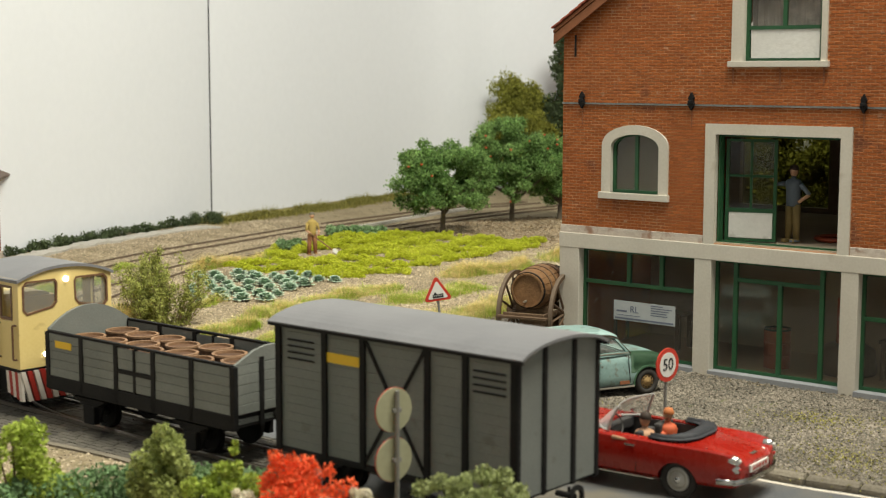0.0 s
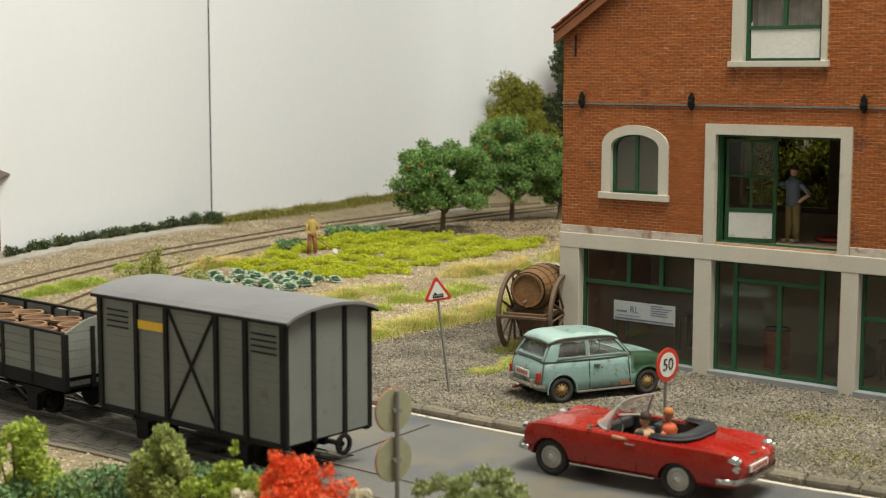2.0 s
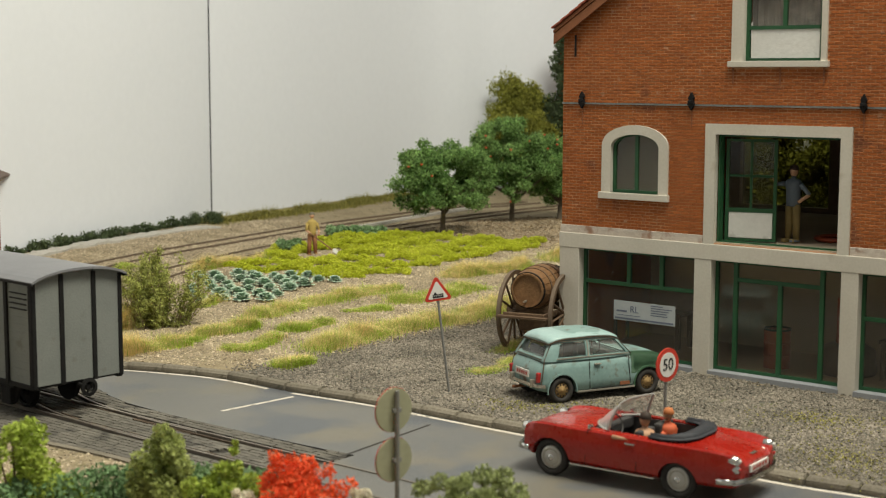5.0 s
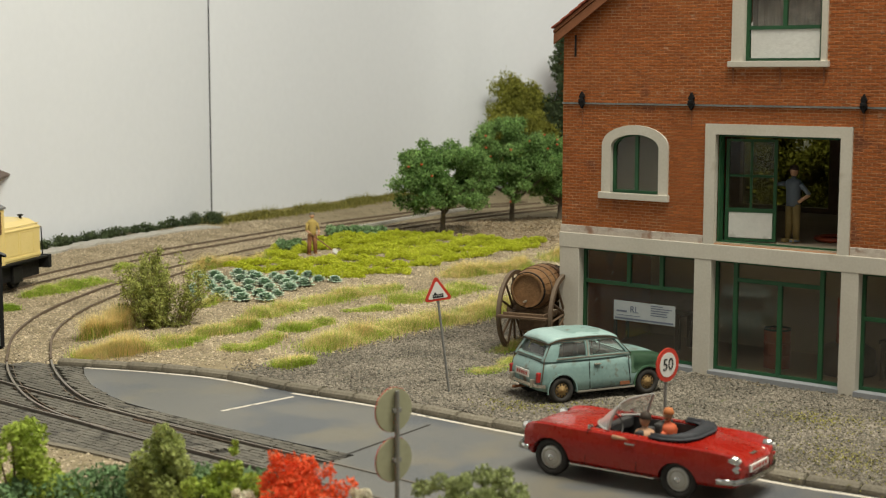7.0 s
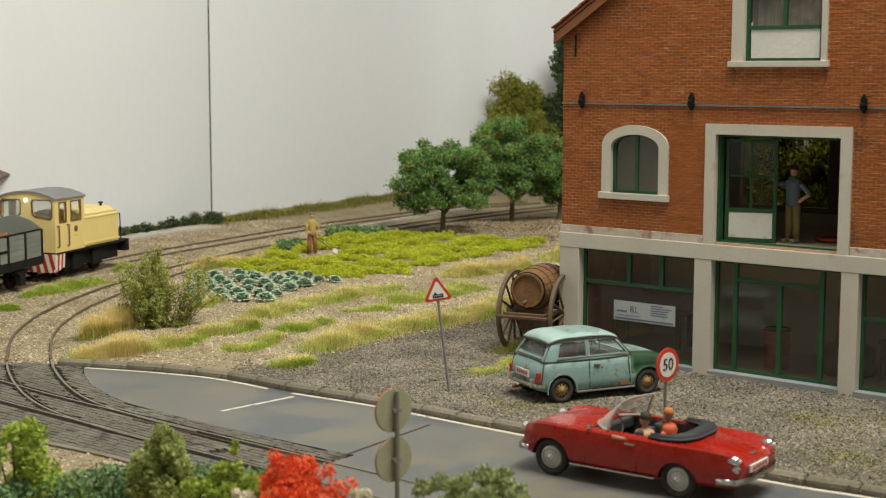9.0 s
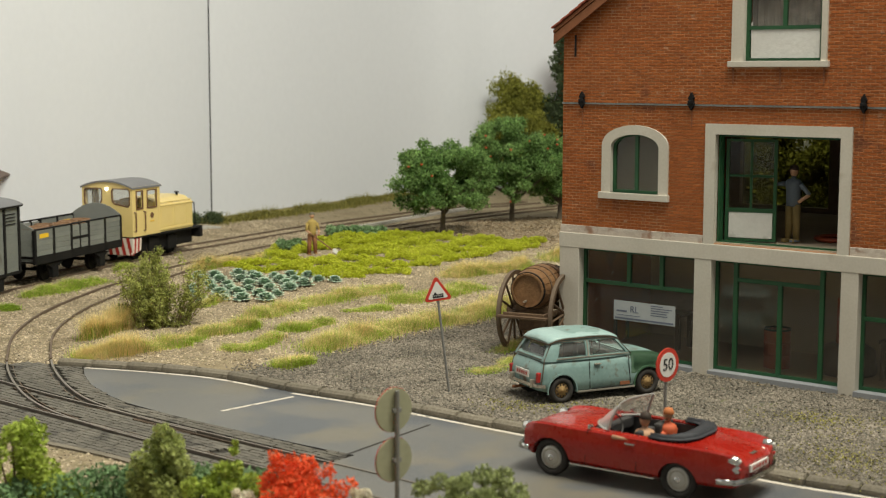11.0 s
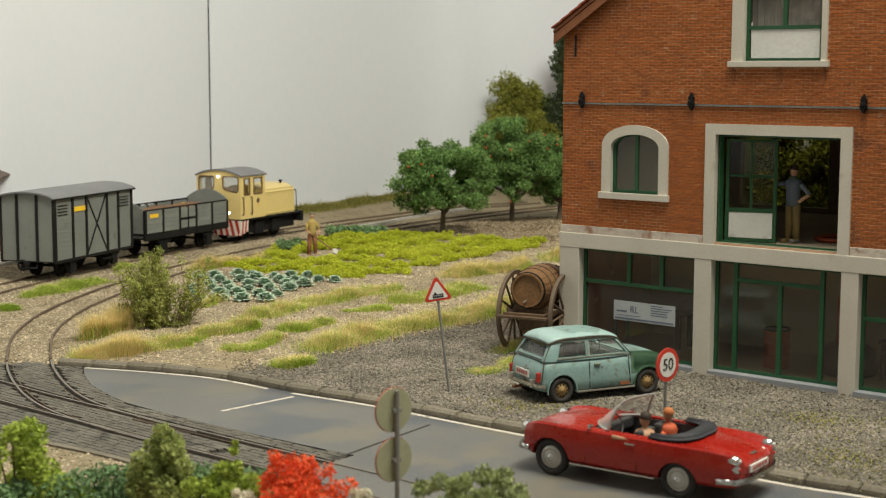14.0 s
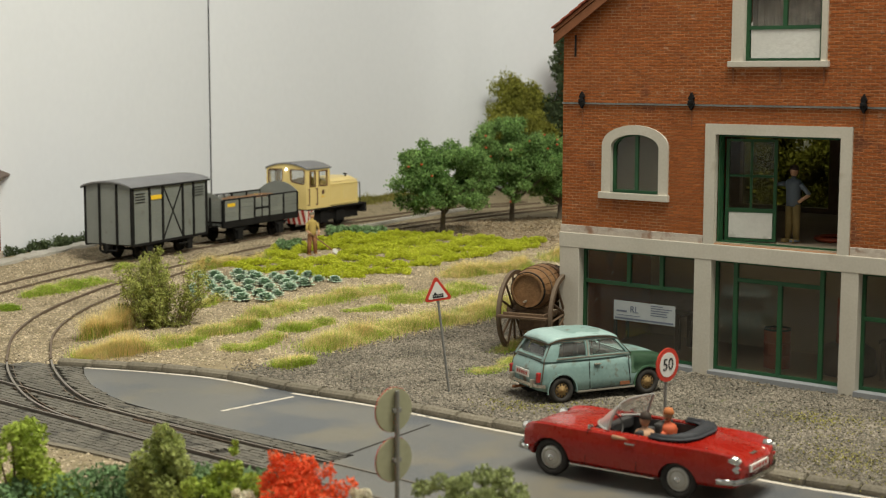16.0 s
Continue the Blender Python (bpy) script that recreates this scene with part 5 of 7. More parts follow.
for x, y in ((-0.05, -0.3), (-0.05, 0.3), (-0.85, -0.28), (-0.85, 0.28)):
    bm = box(B(), x - 0.22, x + 0.22, y - 0.22, y + 0.22, 0.43, 0.62, 0.04)
    box(bm, x - 0.27, x - 0.15, y - 0.22, y + 0.22, 0.5, 1.04, 0.04)
    part("seat", bm, SEAT_DARK, mini)
part("steering_wheel", lathe(B(), [(0.16, 0), (0.18, 0.015), (0.16, 0.03), (0.145, 0.015), (0.16, 0)], 18, "X", (0.34, 0.3, 0.93)), SEAT_DARK, mini)
for x in (-1.015, 1.015):
    for y in (-0.62, 0.62):
        road_wheel(mini, x, y, 0.27, HUB_RUST, 0.15)
for s in (-1, 1):
    for x in (-1.015, 1.015):
        bm = B()
        n0 = 0
        for i in range(15):
            a = math.pi * (i / 14 * 1.1 - 0.05)
            c = (x + 0.335 * math.cos(a), s * 0.70, 0.27 + 0.335 * math.sin(a))
            if i:
                beam(bm, prev, c, 0.025, 0.03)
            prev = c
        part("wheel_arch", bm, AQUA if not (x > 0 and s < 0) else WING_GREEN, mini)
    y = s * 0.708
    bm = B()
    for p, q in (((-0.40, y, 0.86), (-0.38, y, 0.26)), ((0.52, y, 0.86), (0.58, y - s * 0.003, 0.3)), ((-0.34, y, 0.25), (0.55, y, 0.25))):
        beam(bm, p, q, 0.012, 0.012)
    part("door_gap", bm, DARK_GAP, mini)
    part("sill_strip", box(B(), -0.68, 0.68, y - 0.012, y + 0.012, 0.20, 0.235, 0.005), CHROME_OLD, mini)
    part("door_handle", box(B(), -0.28, -0.14, y - 0.03, y + 0.03, 0.74, 0.765, 0.008), CHROME_OLD, mini)
    part("rust_patch", box(B(), 0.33, 0.56, y - 0.006, y + 0.006, 0.27, 0.34), RUST, mini, "brown rust along the sill")
    part("tail_lamp", box(B(), -1.535, -1.42, s * 0.555 - 0.045, s * 0.555 + 0.045, 0.44, 0.65, 0.03), TAIL_RED, mini)
    part("overrider", box(B(), -1.60, -1.50, s * 0.42 - 0.035, s * 0.42 + 0.035, 0.33, 0.50, 0.02), CHROME_OLD, mini)
    part("head_lamp", lathe(B(), [(0.0, 1.53), (0.08, 1.51), (0.10, 1.44)], 16, "X", (0, s * 0.49, 0.66)), CHROME_OLD, mini, smooth=True)
bm = B()
pts = [(-1.40, 0.70), (-1.53, 0.60), (-1.565, 0.3), (-1.57, 0.0), (-1.565, -0.3), (-1.53, -0.60), (-1.40, -0.70)]
for p, q in zip(pts, pts[1:]):
    beam(bm, (*p, 0.385), (*q, 0.385), 0.04, 0.065)
part("rear_bumper", bm, CHROME, mini, "dented chrome rear bumper")
bm = B()
for p, q in zip(pts, pts[1:]):
    beam(bm, (-p[0] + 0.0, p[1], 0.36), (-q[0], q[1], 0.36), 0.04, 0.09)
part("front_bumper", bm, CHROME_OLD, mini)
plate = part("number_plate", box(B(), -1.545, -1.52, -0.24, 0.30, 0.50, 0.64, 0.004), PLATE, mini, "grubby white number plate")
part("plate_bar", bars_on(B(), -0.20, 0.26, -1.547, 0.535, 0.605, 5, "X"), PLATE_INK, plate)
part("exhaust", bar(B(), (-1.62, 0.28, 0.22), (-1.3, 0.28, 0.22), 0.03), RUST, mini)

# open red car
CAR_M = place(3.19, 23.64, 0.0, 144.5) @ Matrix.Scale(1.012, 4)
cab_red = empty("red_convertible_car", CAR_M, "glossy red open convertible with tail fins and chrome", "car")
keys = [(-2.20, 0.40, 0.66, 0.62), (-2.14, 0.31, 0.735, 0.71), (-2.0, 0.28, 0.775, 0.75), (-1.6, 0.265, 0.825, 0.785), (-1.0, 0.26, 0.865, 0.80), (-0.3, 0.26, 0.88, 0.81), (0.4, 0.26, 0.885, 0.81), (0.9, 0.26, 0.875, 0.80), (1.3, 0.27, 0.845, 0.775), (1.58, 0.30, 0.79, 0.735), (1.71, 0.36, 0.70, 0.67), (1.75, 0.44, 0.62, 0.60)]
st = []
for x, zb, zt, w in interp_stations(keys, 56):
    h = zt - zb
    fin = 0.055 * float(ease(-x, 0.9, 2.0)) + 0.04 * float(ease(x, 0.7, 1.4))
    top = zt - 0.05 * float(ease(-x, 1.0, 2.1)) - 0.015 * float(ease(x, 0.9, 1.7))
    waist = zb + h * 0.62
    st.append((x, [(w * 0.55, zb), (w * 0.88, zb + 0.015), (w * 0.955, zb + 0.07), (w * 0.985, zb + h * 0.34), (w, waist), (w * 0.985, waist + h * 0.16), (w * 0.965, zt + fin - 0.03), (w * 0.93, zt + fin - 0.002), (w * 0.87, zt + fin * 0.7), (w * 0.76, top + 0.005), (w * 0.42, top + 0.03), (0.02, top + 0.038)]))
cutters = []
for x, zc, rc in ((-1.18, 0.24, 0.345), (1.14, 0.28, 0.365)):
    for s in (-1, 1):
        cutters.append(bar(B(), (x, s * 0.42, zc), (x, s * 1.1, zc), rc, 36))
cutters.append(box(B(), -0.98, 0.42, -0.61, 0.61, 0.40, 1.4, 0.05))
body = part("body", carve(loft(B(), st), cutters), CAR_RED, cab_red)
for p in body.data.polygons:
    p.use_smooth = True
body.data.set_sharp_from_angle(angle=radians(35))
part("trim_panel", frame_of(B(), rect(-0.975, 0.415, -0.605, 0.605), rect(-0.95, 0.39, -0.58, 0.58), 0.40, 0.86, "Z"), SEAT_DARK, cab_red)
part("floor_pan", box(B(), -0.97, 0.41, -0.60, 0.60, 0.30, 0.41), SEAT_DARK, cab_red)
for s in (-1, 1):
    for x in (-1.18, 1.14):
        road_wheel(cab_red, x, s * 0.67, 0.305, HUB_SILVER, 0.20, vents=False)
    y = s * 0.806
    part("sill_strip", box(B(), -0.80, 0.74, y - 0.04, y + 0.0, 0.262, 0.29, 0.006) if s > 0 else box(B(), -0.80, 0.74, y - 0.0, y + 0.04, 0.262, 0.29, 0.006), CHROME, cab_red, "thin chrome sill strip")
    bm = B()
    for p, q in (((0.42, y - s * 0.02, 0.86), (0.46, y - s * 0.006, 0.32)), ((-0.50, y - s * 0.02, 0.86), (-0.47, y - s * 0.006, 0.32))):
        beam(bm, p, q, 0.006, 0.006)
    part("door_gap", bm, DARK_GAP, cab_red)
    part("door_handle", box(B(), -0.46, -0.28, y - 0.025, y + 0.025, 0.755, 0.785, 0.01), CHROME, cab_red)
    for z, r_l, tint in ((0.735, 0.075, CHROME), (0.60, 0.072, CHROME)):
        lamp = part("tail_lamp", lathe(B(), [(0.0, -0.06), (r_l * 0.7, -0.055), (r_l, -0.02), (r_l * 1.08, 0.10)], 16, "X", (-2.13, s * 0.655, z)), tint, cab_red, "round chrome-ringed tail lamp", True)
        part("lens", lathe(B(), [(0.0, -0.085), (r_l * 0.4, -0.075), (r_l * 0.5, -0.05)], 12, "X", (-2.13, s * 0.655, z)), TAIL_RED if z < 0.7 else SIGN_LENS, lamp, smooth=True)
    part("head_lamp", lathe(B(), [(0.0, 0.07), (0.06, 0.06), (0.085, 0.02), (0.095, -0.12)], 18, "X", (1.69, s * 0.60, 0.735)), CHROME, cab_red, "chrome-ringed headlamp", True)
    part("mirror", box(B(), 0.36, 0.42, s * 0.74 - 0.05, s * 0.74 + 0.05, 0.90, 0.97, 0.02), CHROME, cab_red)
for pts in ([(-1.88, 0.83), (-2.16, 0.77), (-2.25, 0.5), (-2.27, 0.0), (-2.25, -0.5), (-2.16, -0.77), (-1.88, -0.83)], [(1.55, 0.78), (1.76, 0.70), (1.84, 0.45), (1.86, 0.0), (1.84, -0.45), (1.76, -0.70), (1.55, -0.78)]):
    bm = B()
    for p, q in zip(pts, pts[1:]):
        beam(bm, (*p, 0.42), (*q, 0.42), 0.05, 0.085)
    bmesh.ops.remove_doubles(bm, verts=bm.verts, dist=0.03)
    part("bumper", bm, CHROME, cab_red, "chrome bumper", True)
plate = part("number_plate", box(B(), -2.235, -2.20, -0.34, 0.34, 0.50, 0.61, 0.005), PLATE, cab_red, "white number plate")
part("plate_bar", bars_on(B(), -0.29, 0.29, -2.237, 0.525, 0.585, 5, "X"), PLATE_INK, plate)
part("badge", box(B(), -2.15, -2.08, -0.10, 0.10, 0.735, 0.745), CHROME, cab_red)
# windscreen, raked and bowed
bm = B()
rows = []
for i in range(13):
    v = -1 + i / 6
    xb, xt = 0.56 - 0.46 * abs(v) ** 2.4, 0.10 - 0.15 * v * v
    rows.append([bm.verts.new((xb, v * 0.67, 0.90)), bm.verts.new(((xb + xt) / 2 + 0.02, v * 0.665, 1.09)), bm.verts.new((xt, v * 0.62, 1.29))])
edge_pts = [[v.co.copy() for v in r] for r in rows]
for r, q in zip(rows, rows[1:]):
    for i in range(2):
        bm.faces.new((r[i], r[i + 1], q[i + 1], q[i]))
screen = part("windscreen", bm, SHIELD_GLASS, cab_red, "bowed clear windscreen with pale reflections put into the glass", True)
bm = B()
for k in (0, 2):
    for a, b in zip(edge_pts, edge_pts[1:]):
        bar(bm, a[k], b[k], 0.016 if k else 0.022, 6)
for e in (edge_pts[0], edge_pts[-1]):
    bar(bm, e[0], e[1], 0.026, 6)
    bar(bm, e[1], e[2], 0.022, 6)
part("screen_frame", bm, POST_SILVER, screen, "silver-painted windscreen frame")
for x, y in ((-0.12, -0.32), (-0.12, 0.32)):
    bm = box(B(), x - 0.25, x + 0.25, y - 0.25, y + 0.25, 0.41, 0.58, 0.05)
    box(bm, x - 0.34, x - 0.2, y - 0.25, y + 0.25, 0.5, 0.93, 0.05)
    part("seat", bm, SEAT_DARK, cab_red)
part("dashboard", box(B(), 0.28, 0.42, -0.60, 0.60, 0.70, 0.88, 0.03), SEAT_DARK, cab_red)
bm = lathe(B(), [(0.17, 0.0), (0.185, 0.012), (0.17, 0.024), (0.155, 0.012), (0.17, 0.0)], 20, "X", (0, 0, 0))
bar(bm, (0.01, -0.16, 0), (0.01, 0.16, 0), 0.012, 6)
bar(bm, (0.01, 0, 0), (0.16, 0, -0.06), 0.015, 6)
part("steering_wheel", bm, SEAT_DARK, cab_red, m=place(0.12, 0.32, 0.93, 0, 0, 20))
bm = B()
out = [(-0.62, -0.72), (-0.62, -0.60), (-0.92, -0.55), (-1.04, -0.3), (-1.04, 0.3), (-0.92, 0.55), (-0.62, 0.60), (-0.62, 0.72), (-0.95, 0.74), (-1.22, 0.62), (-1.36, 0.3), (-1.36, -0.3), (-1.22, -0.62), (-0.9, -0.74)]
prism(bm, out, 0.85, 0.965, "Z")
bmesh.ops.bevel(bm, geom=bm.edges[:], offset=0.045, segments=3, affect="EDGES")
part("folded_top", bm, SOFT_TOP, cab_red, "folded dark fabric top", True)

# ---- water-barrel cart ----
OAK = surface("barrel_oak", (0.17, 0.085, 0.035), (0.28, 0.15, 0.065), 0.6, 18, 2.2, 0.3, dirt=(0.09, 0.045, 0.02), each=0.12)
CART_WOOD = surface("cart_wood", (0.085, 0.05, 0.03), (0.15, 0.095, 0.055), 0.8, 18, 2.2, 0.4, each=0.15)
cart = empty("barrel_cart", place(2.30, 34.35, 0.07, 64), "two-wheeled wooden cart carrying a large oak barrel", "cart")
R_W = 0.96
for s in (-1, 1):
    w = part("wheel", lathe(B(), [(R_W - 0.09, -0.04), (R_W, -0.04), (R_W, 0.04), (R_W - 0.09, 0.04), (R_W - 0.09, -0.04)], 36, "Y"), CART_WOOD, cart, "large spoked wooden wheel", m=place(0.05, s * 0.66, R_W))
    part("tyre", lathe(B(), [(R_W - 0.005, -0.045), (R_W + 0.015, -0.045), (R_W + 0.015, 0.045), (R_W - 0.005, 0.045), (R_W - 0.005, -0.045)], 36, "Y"), RUSTY, w)
    part("hub", lathe(B(), [(0.05, -0.16), (0.10, -0.14), (0.13, -0.04), (0.13, 0.05), (0.09, 0.16), (0.05, 0.17)], 16, "Y"), CART_WOOD, w)
    for i in range(12):
        a = 2 * math.pi * i / 12 + 0.1
        c, d = math.cos(a), math.sin(a)
        part("spoke", bar(B(), (0.1 * c, 0, 0.1 * d), ((R_W - 0.06) * c, 0, (R_W - 0.06) * d), 0.034, 8, 0.026), CART_WOOD, w)
part("axle", bar(B(), (0.05, -0.78, R_W), (0.05, 0.78, R_W), 0.05), IRON, cart)
for s in (-1, 1):
    part("shaft", beam(B(), (-0.95, s * 0.44, 0.98), (1.7, s * 0.44, 0.95), 0.09, 0.10), CART_WOOD, cart)
for x in (-0.9, -0.35, 0.5, 1.1):
    part("cross_beam", box(B(), x - 0.05, x + 0.05, -0.52, 0.52, 0.98, 1.06, 0.01), CART_WOOD, cart)
part("front_board", box(B(), -1.08, -0.90, -0.62, 0.62, 0.94, 1.0, 0.01), CART_WOOD, cart)
for s in (-1, 1):
    part("prop", beam(B(), (0.9, s * 0.3, 0.95), (1.0, s * 0.3, 0.0), 0.07, 0.07), CART_WOOD, cart)
part("tool_box", box(B(), -0.35, 0.6, -0.36, 0.36, 0.55, 0.92, 0.02), CART_WOOD, cart)
for s in (-1, 1):
    part("barrel_cradle", prism(B(), [(-0.42, 1.05), (0.42, 1.05), (0.40, 1.2), (0.2, 1.1), (0, 1.07), (-0.2, 1.1), (-0.40, 1.2)], 0.1 + s * 0.45 - 0.05, 0.1 + s * 0.45 + 0.05, "X"), CART_WOOD, cart)
cask = empty("oak_barrel", place(2.30, 34.35, 0.07, 64) @ place(0.1, 0, 1.58), "large brown oak barrel lying on the cart", "barrel")
LB = 0.82
prof = [(0.405 + 0.115 * (1 - (x / LB) ** 2), x) for x in np.linspace(-LB, LB, 15)]
for i in range(18):
    a0 = 2 * math.pi * i / 18 + 0.012
    bm = B()
    rings = []
    for r, x in prof:
        rings.append([bm.verts.new((x, rr * math.cos(a), rr * math.sin(a))) for rr, a in ((r, a0), (r + 0.004, a0 + 0.16), (r, a0 + 0.325), (r - 0.04, a0 + 0.325), (r - 0.04, a0))])
    for p, q in zip(rings, rings[1:]):
        for k in range(5):
            bm.faces.new((p[k], p[(k + 1) % 5], q[(k + 1) % 5], q[k]))
    bm.faces.new(rings[0])
    bm.faces.new(rings[-1])
    bmesh.ops.recalc_face_normals(bm, faces=bm.faces)
    part("stave", bm, OAK, cask)
for x in (-0.76, -0.45, -0.18, 0.18, 0.45, 0.76):
    r = 0.405 + 0.115 * (1 - (x / LB) ** 2)
    part("hoop", lathe(B(), [(r - 0.01, x - 0.035), (r + 0.014, x - 0.035), (r + 0.014, x + 0.035), (r - 0.01, x + 0.035), (r - 0.01, x - 0.035)], 28, "X"), CART_WOOD if abs(x) < 0.7 else IRON, cask)
for x in (-LB + 0.06, LB - 0.06):
    bm = B()
    lathe(bm, [(0.0, x), (0.38, x), (0.38, x + 0.03), (0.0, x + 0.03)], 28, "X")
    part("barrel_head", bm, OAK, cask, "round wooden barrel head")
part("tap", bar(B(), (-LB - 0.06, 0.05, -0.27), (-LB + 0.08, 0.05, -0.27), 0.03), CHROME_OLD, cask)


# ---- signs ----
SIGN_RED = surface("sign_red", (0.55, 0.035, 0.02), (0.50, 0.05, 0.03), 0.45, 12, 2, 0.0)
SIGN_WHITE = surface("sign_white", (0.72, 0.71, 0.68), (0.66, 0.65, 0.62), 0.5, 12, 2, 0.0)
SIGN_BLACK = surface("sign_black", (0.015, 0.015, 0.016), (0.025, 0.025, 0.025), 0.5, 12, 2, 0.0)
SIGN_BACK = surface("sign_back", (0.33, 0.325, 0.21), (0.40, 0.39, 0.26), 0.6, 10, 1.5, 0.05)
POST_GREY = surface("post_grey", (0.20, 0.20, 0.19), (0.30, 0.29, 0.27), 0.5, 15, 2, 0.1, metal=0.3)


def rounded_triangle(s, r=0.06):
    pts = []
    for k in range(3):
        a = math.pi / 2 + k * 2 * math.pi / 3
        cx, cy = (s - 2 * r) * math.cos(a), (s - 2 * r) * math.sin(a)
        for j in range(7):
            b = a - math.pi / 3 + j / 6 * 2 * math.pi / 3
            pts.append((cx + r * math.cos(b), cy + r * math.sin(b)))
    return pts


warn = empty("warning_sign", place(0.14, 29.7, 0.09, 12), "red-edged triangular crossing sign on a leaning grey post", "road sign")
lean = place(0, 0, 0, 0, 0, -7.0)
part("post", bar(B(), (0, 0.03, -0.1), (0, 0.03, 2.3), 0.027, 8), POST_GREY, warn, m=lean)
face = part("sign_plate", prism(B(), [(x, 2.14 + z) for x, z in rounded_triangle(0.36, 0.05)], -0.012, 0.012), SIGN_RED, warn, m=lean)
part("sign_field", prism(B(), [(x, 2.135 + z) for x, z in rounded_triangle(0.255, 0.025)], -0.018, -0.011), SIGN_WHITE, face)
bm = B()
box(bm, -0.115, 0.115, -0.022, -0.016, 2.025, 2.055)
for k in range(6):
    box(bm, -0.11 + k * 0.04, -0.085 + k * 0.04, -0.022, -0.016, 2.05, 2.085)
box(bm, -0.115, 0.115, -0.022, -0.016, 2.085, 2.10)
prism(bm, [(-0.08, 2.10), (-0.02, 2.10), (-0.03, 2.14), (-0.07, 2.14)], -0.022, -0.016)
part("pictogram", bm, SIGN_BLACK, face)

limit = empty("speed_limit_sign", place(4.0, 25.3, 0.04, 42), "round red-edged speed limit sign on a grey post", "road sign")
part("post", bar(B(), (0, 0.03, -0.1), (0, 0.03, 1.78), 0.028, 8), POST_GREY, limit)
face = part("sign_plate", prism(B(), disc(0.305, 36, 0, 1.53), -0.012, 0.012), SIGN_RED, limit)
part("sign_field", prism(B(), disc(0.222, 36, 0, 1.53), -0.018, -0.011), SIGN_WHITE, face)
letters("50", 0.30, SIGN_BLACK, face, pose(0, K * -0.021, K * 1.53, 90))

back = empty("double_road_sign", place(-0.69, 20.0, 0.06, 40), "two round road signs on one post seen from behind", "road sign")
part("post", bar(B(), (0.02, -0.05, -0.1), (0.02, -0.05, 2.2), 0.035, 10), POST_GREY, back)
for z in (1.92, 1.20):
    s = part("sign_plate", prism(B(), disc(0.318, 36, 0, z), -0.010, 0.010), SIGN_BACK, back, "bare olive-grey sign back")
    part("sign_face", prism(B(), disc(0.325, 36, 0, z), 0.012, 0.022), SIGN_RED, s)
    part("clamp", box(B(), -0.05, 0.09, -0.07, -0.008, z - 0.03, z + 0.03, 0.01), POST_GREY, s)

# ---- kerb stones ----
kerb = empty("kerb", place(0, 0), "weathered rounded concrete kerb along the road", "kerb", kind="structure")
stone = {}
step = 9
for i in range(0, len(KERB_LINE) - step, step):
    a, b = Vector(KERB_LINE[i]), Vector(KERB_LINE[i + step])
    L = round((b - a).length, 2)
    if L not in stone:
        bm = B()
        prism(bm, [(-0.15, -0.1), (0.15, -0.1), (0.15, 0.09), (0.12, 0.13), (0.05, 0.15), (-0.08, 0.145), (-0.14, 0.10), (-0.15, 0.05)], -L / 2 + 0.012, L / 2 - 0.012, "X")
        bmesh.ops.bevel(bm, geom=[e for e in bm.edges if abs(e.verts[0].co.x - e.verts[1].co.x) < 1e-6], offset=0.018, segments=2, affect="EDGES")
        stone[L] = mesh_of("kerb_stone", bm, KERB)
    ob = new("kerb_stone", stone[L])
    ob.parent = kerb
    m = (a + b) / 2
    ob.matrix_basis = place(m.x, m.y, random.uniform(-0.012, 0.012), math.degrees(math.atan2(b.y - a.y, b.x - a.x)) + random.uniform(-0.8, 0.8), random.uniform(-1.5, 1.5))

# ---- paving setts ----
def inside(x, y, poly):
    P = np.array(poly)
    out = np.zeros(np.shape(x), bool)
    j = len(P) - 1
    for i in range(len(P)):
        c = ((P[i, 1] > y) != (P[j, 1] > y)) & (x < (P[j, 0] - P[i, 0]) * (y - P[i, 1]) / (P[j, 1] - P[i, 1] + 1e-12) + P[i, 0])
        out ^= c
        j = i
    return out


ROAD_POLY = [tuple(p) for p in KERB_LINE[::3]] + ASPHALT_EDGE
SOIL_POLY = SOUTH + [(10, 0), (-30, 0), (-30, 34)]
sv, sf = [], []
Tm = np.gradient(MAIN, axis=0)
Tm /= np.linalg.norm(Tm, axis=1)[:, None]
rng = np.random.default_rng(4)
for row in range(-34, 44):
    d = (row + 0.5) * 0.13
    s = rng.uniform(0, 0.3)
    while s < 29:
        ln = 0.27 + rng.uniform(-0.02, 0.02)
        s += ln
        i = int(np.searchsorted(MAIN_S, s))
        t, c = Tm[i], MAIN[i]
        nrm = np.array([-t[1], t[0]])
        p = c + nrm * d
        if p[1] > 33.2 or p[0] < -16 or p[0] > 9 or p[1] < 15:
            continue
        if bool(inside(p[0], p[1], ROAD_POLY)) or bool(inside(p[0], p[1], SOIL_POLY)) or (p[0] > -8.6 and bool(in_road(p[0], p[1])) is False):
            continue
        if min(abs(abs(d) - 0.47), 9) < 0.135:
            continue
        ds = np.min((SPUR[:230, 0] - p[0]) ** 2 + (SPUR[:230, 1] - p[1]) ** 2) ** 0.5
        if 0.36 < ds < 0.60:
            continue
        n0 = len(sv)
        hz = rng.uniform(-0.008, 0.002)
        for z, k in ((-0.05, 1.0), (hz - 0.008, 1.0), (hz, 0.93)):
            for a, b in ((-1, -1), (1, -1), (1, 1), (-1, 1)):
                q = p + t * a * (ln / 2 - 0.007) * k + nrm * b * 0.058 * k
                sv.append((q[0], q[1], z))
        for lv in (0, 4):
            for k in range(4):
                sf.append((n0 + lv + k, n0 + lv + (k + 1) % 4, n0 + lv + 4 + (k + 1) % 4, n0 + lv + 4 + k))
        sf.append((n0 + 8, n0 + 9, n0 + 10, n0 + 11))
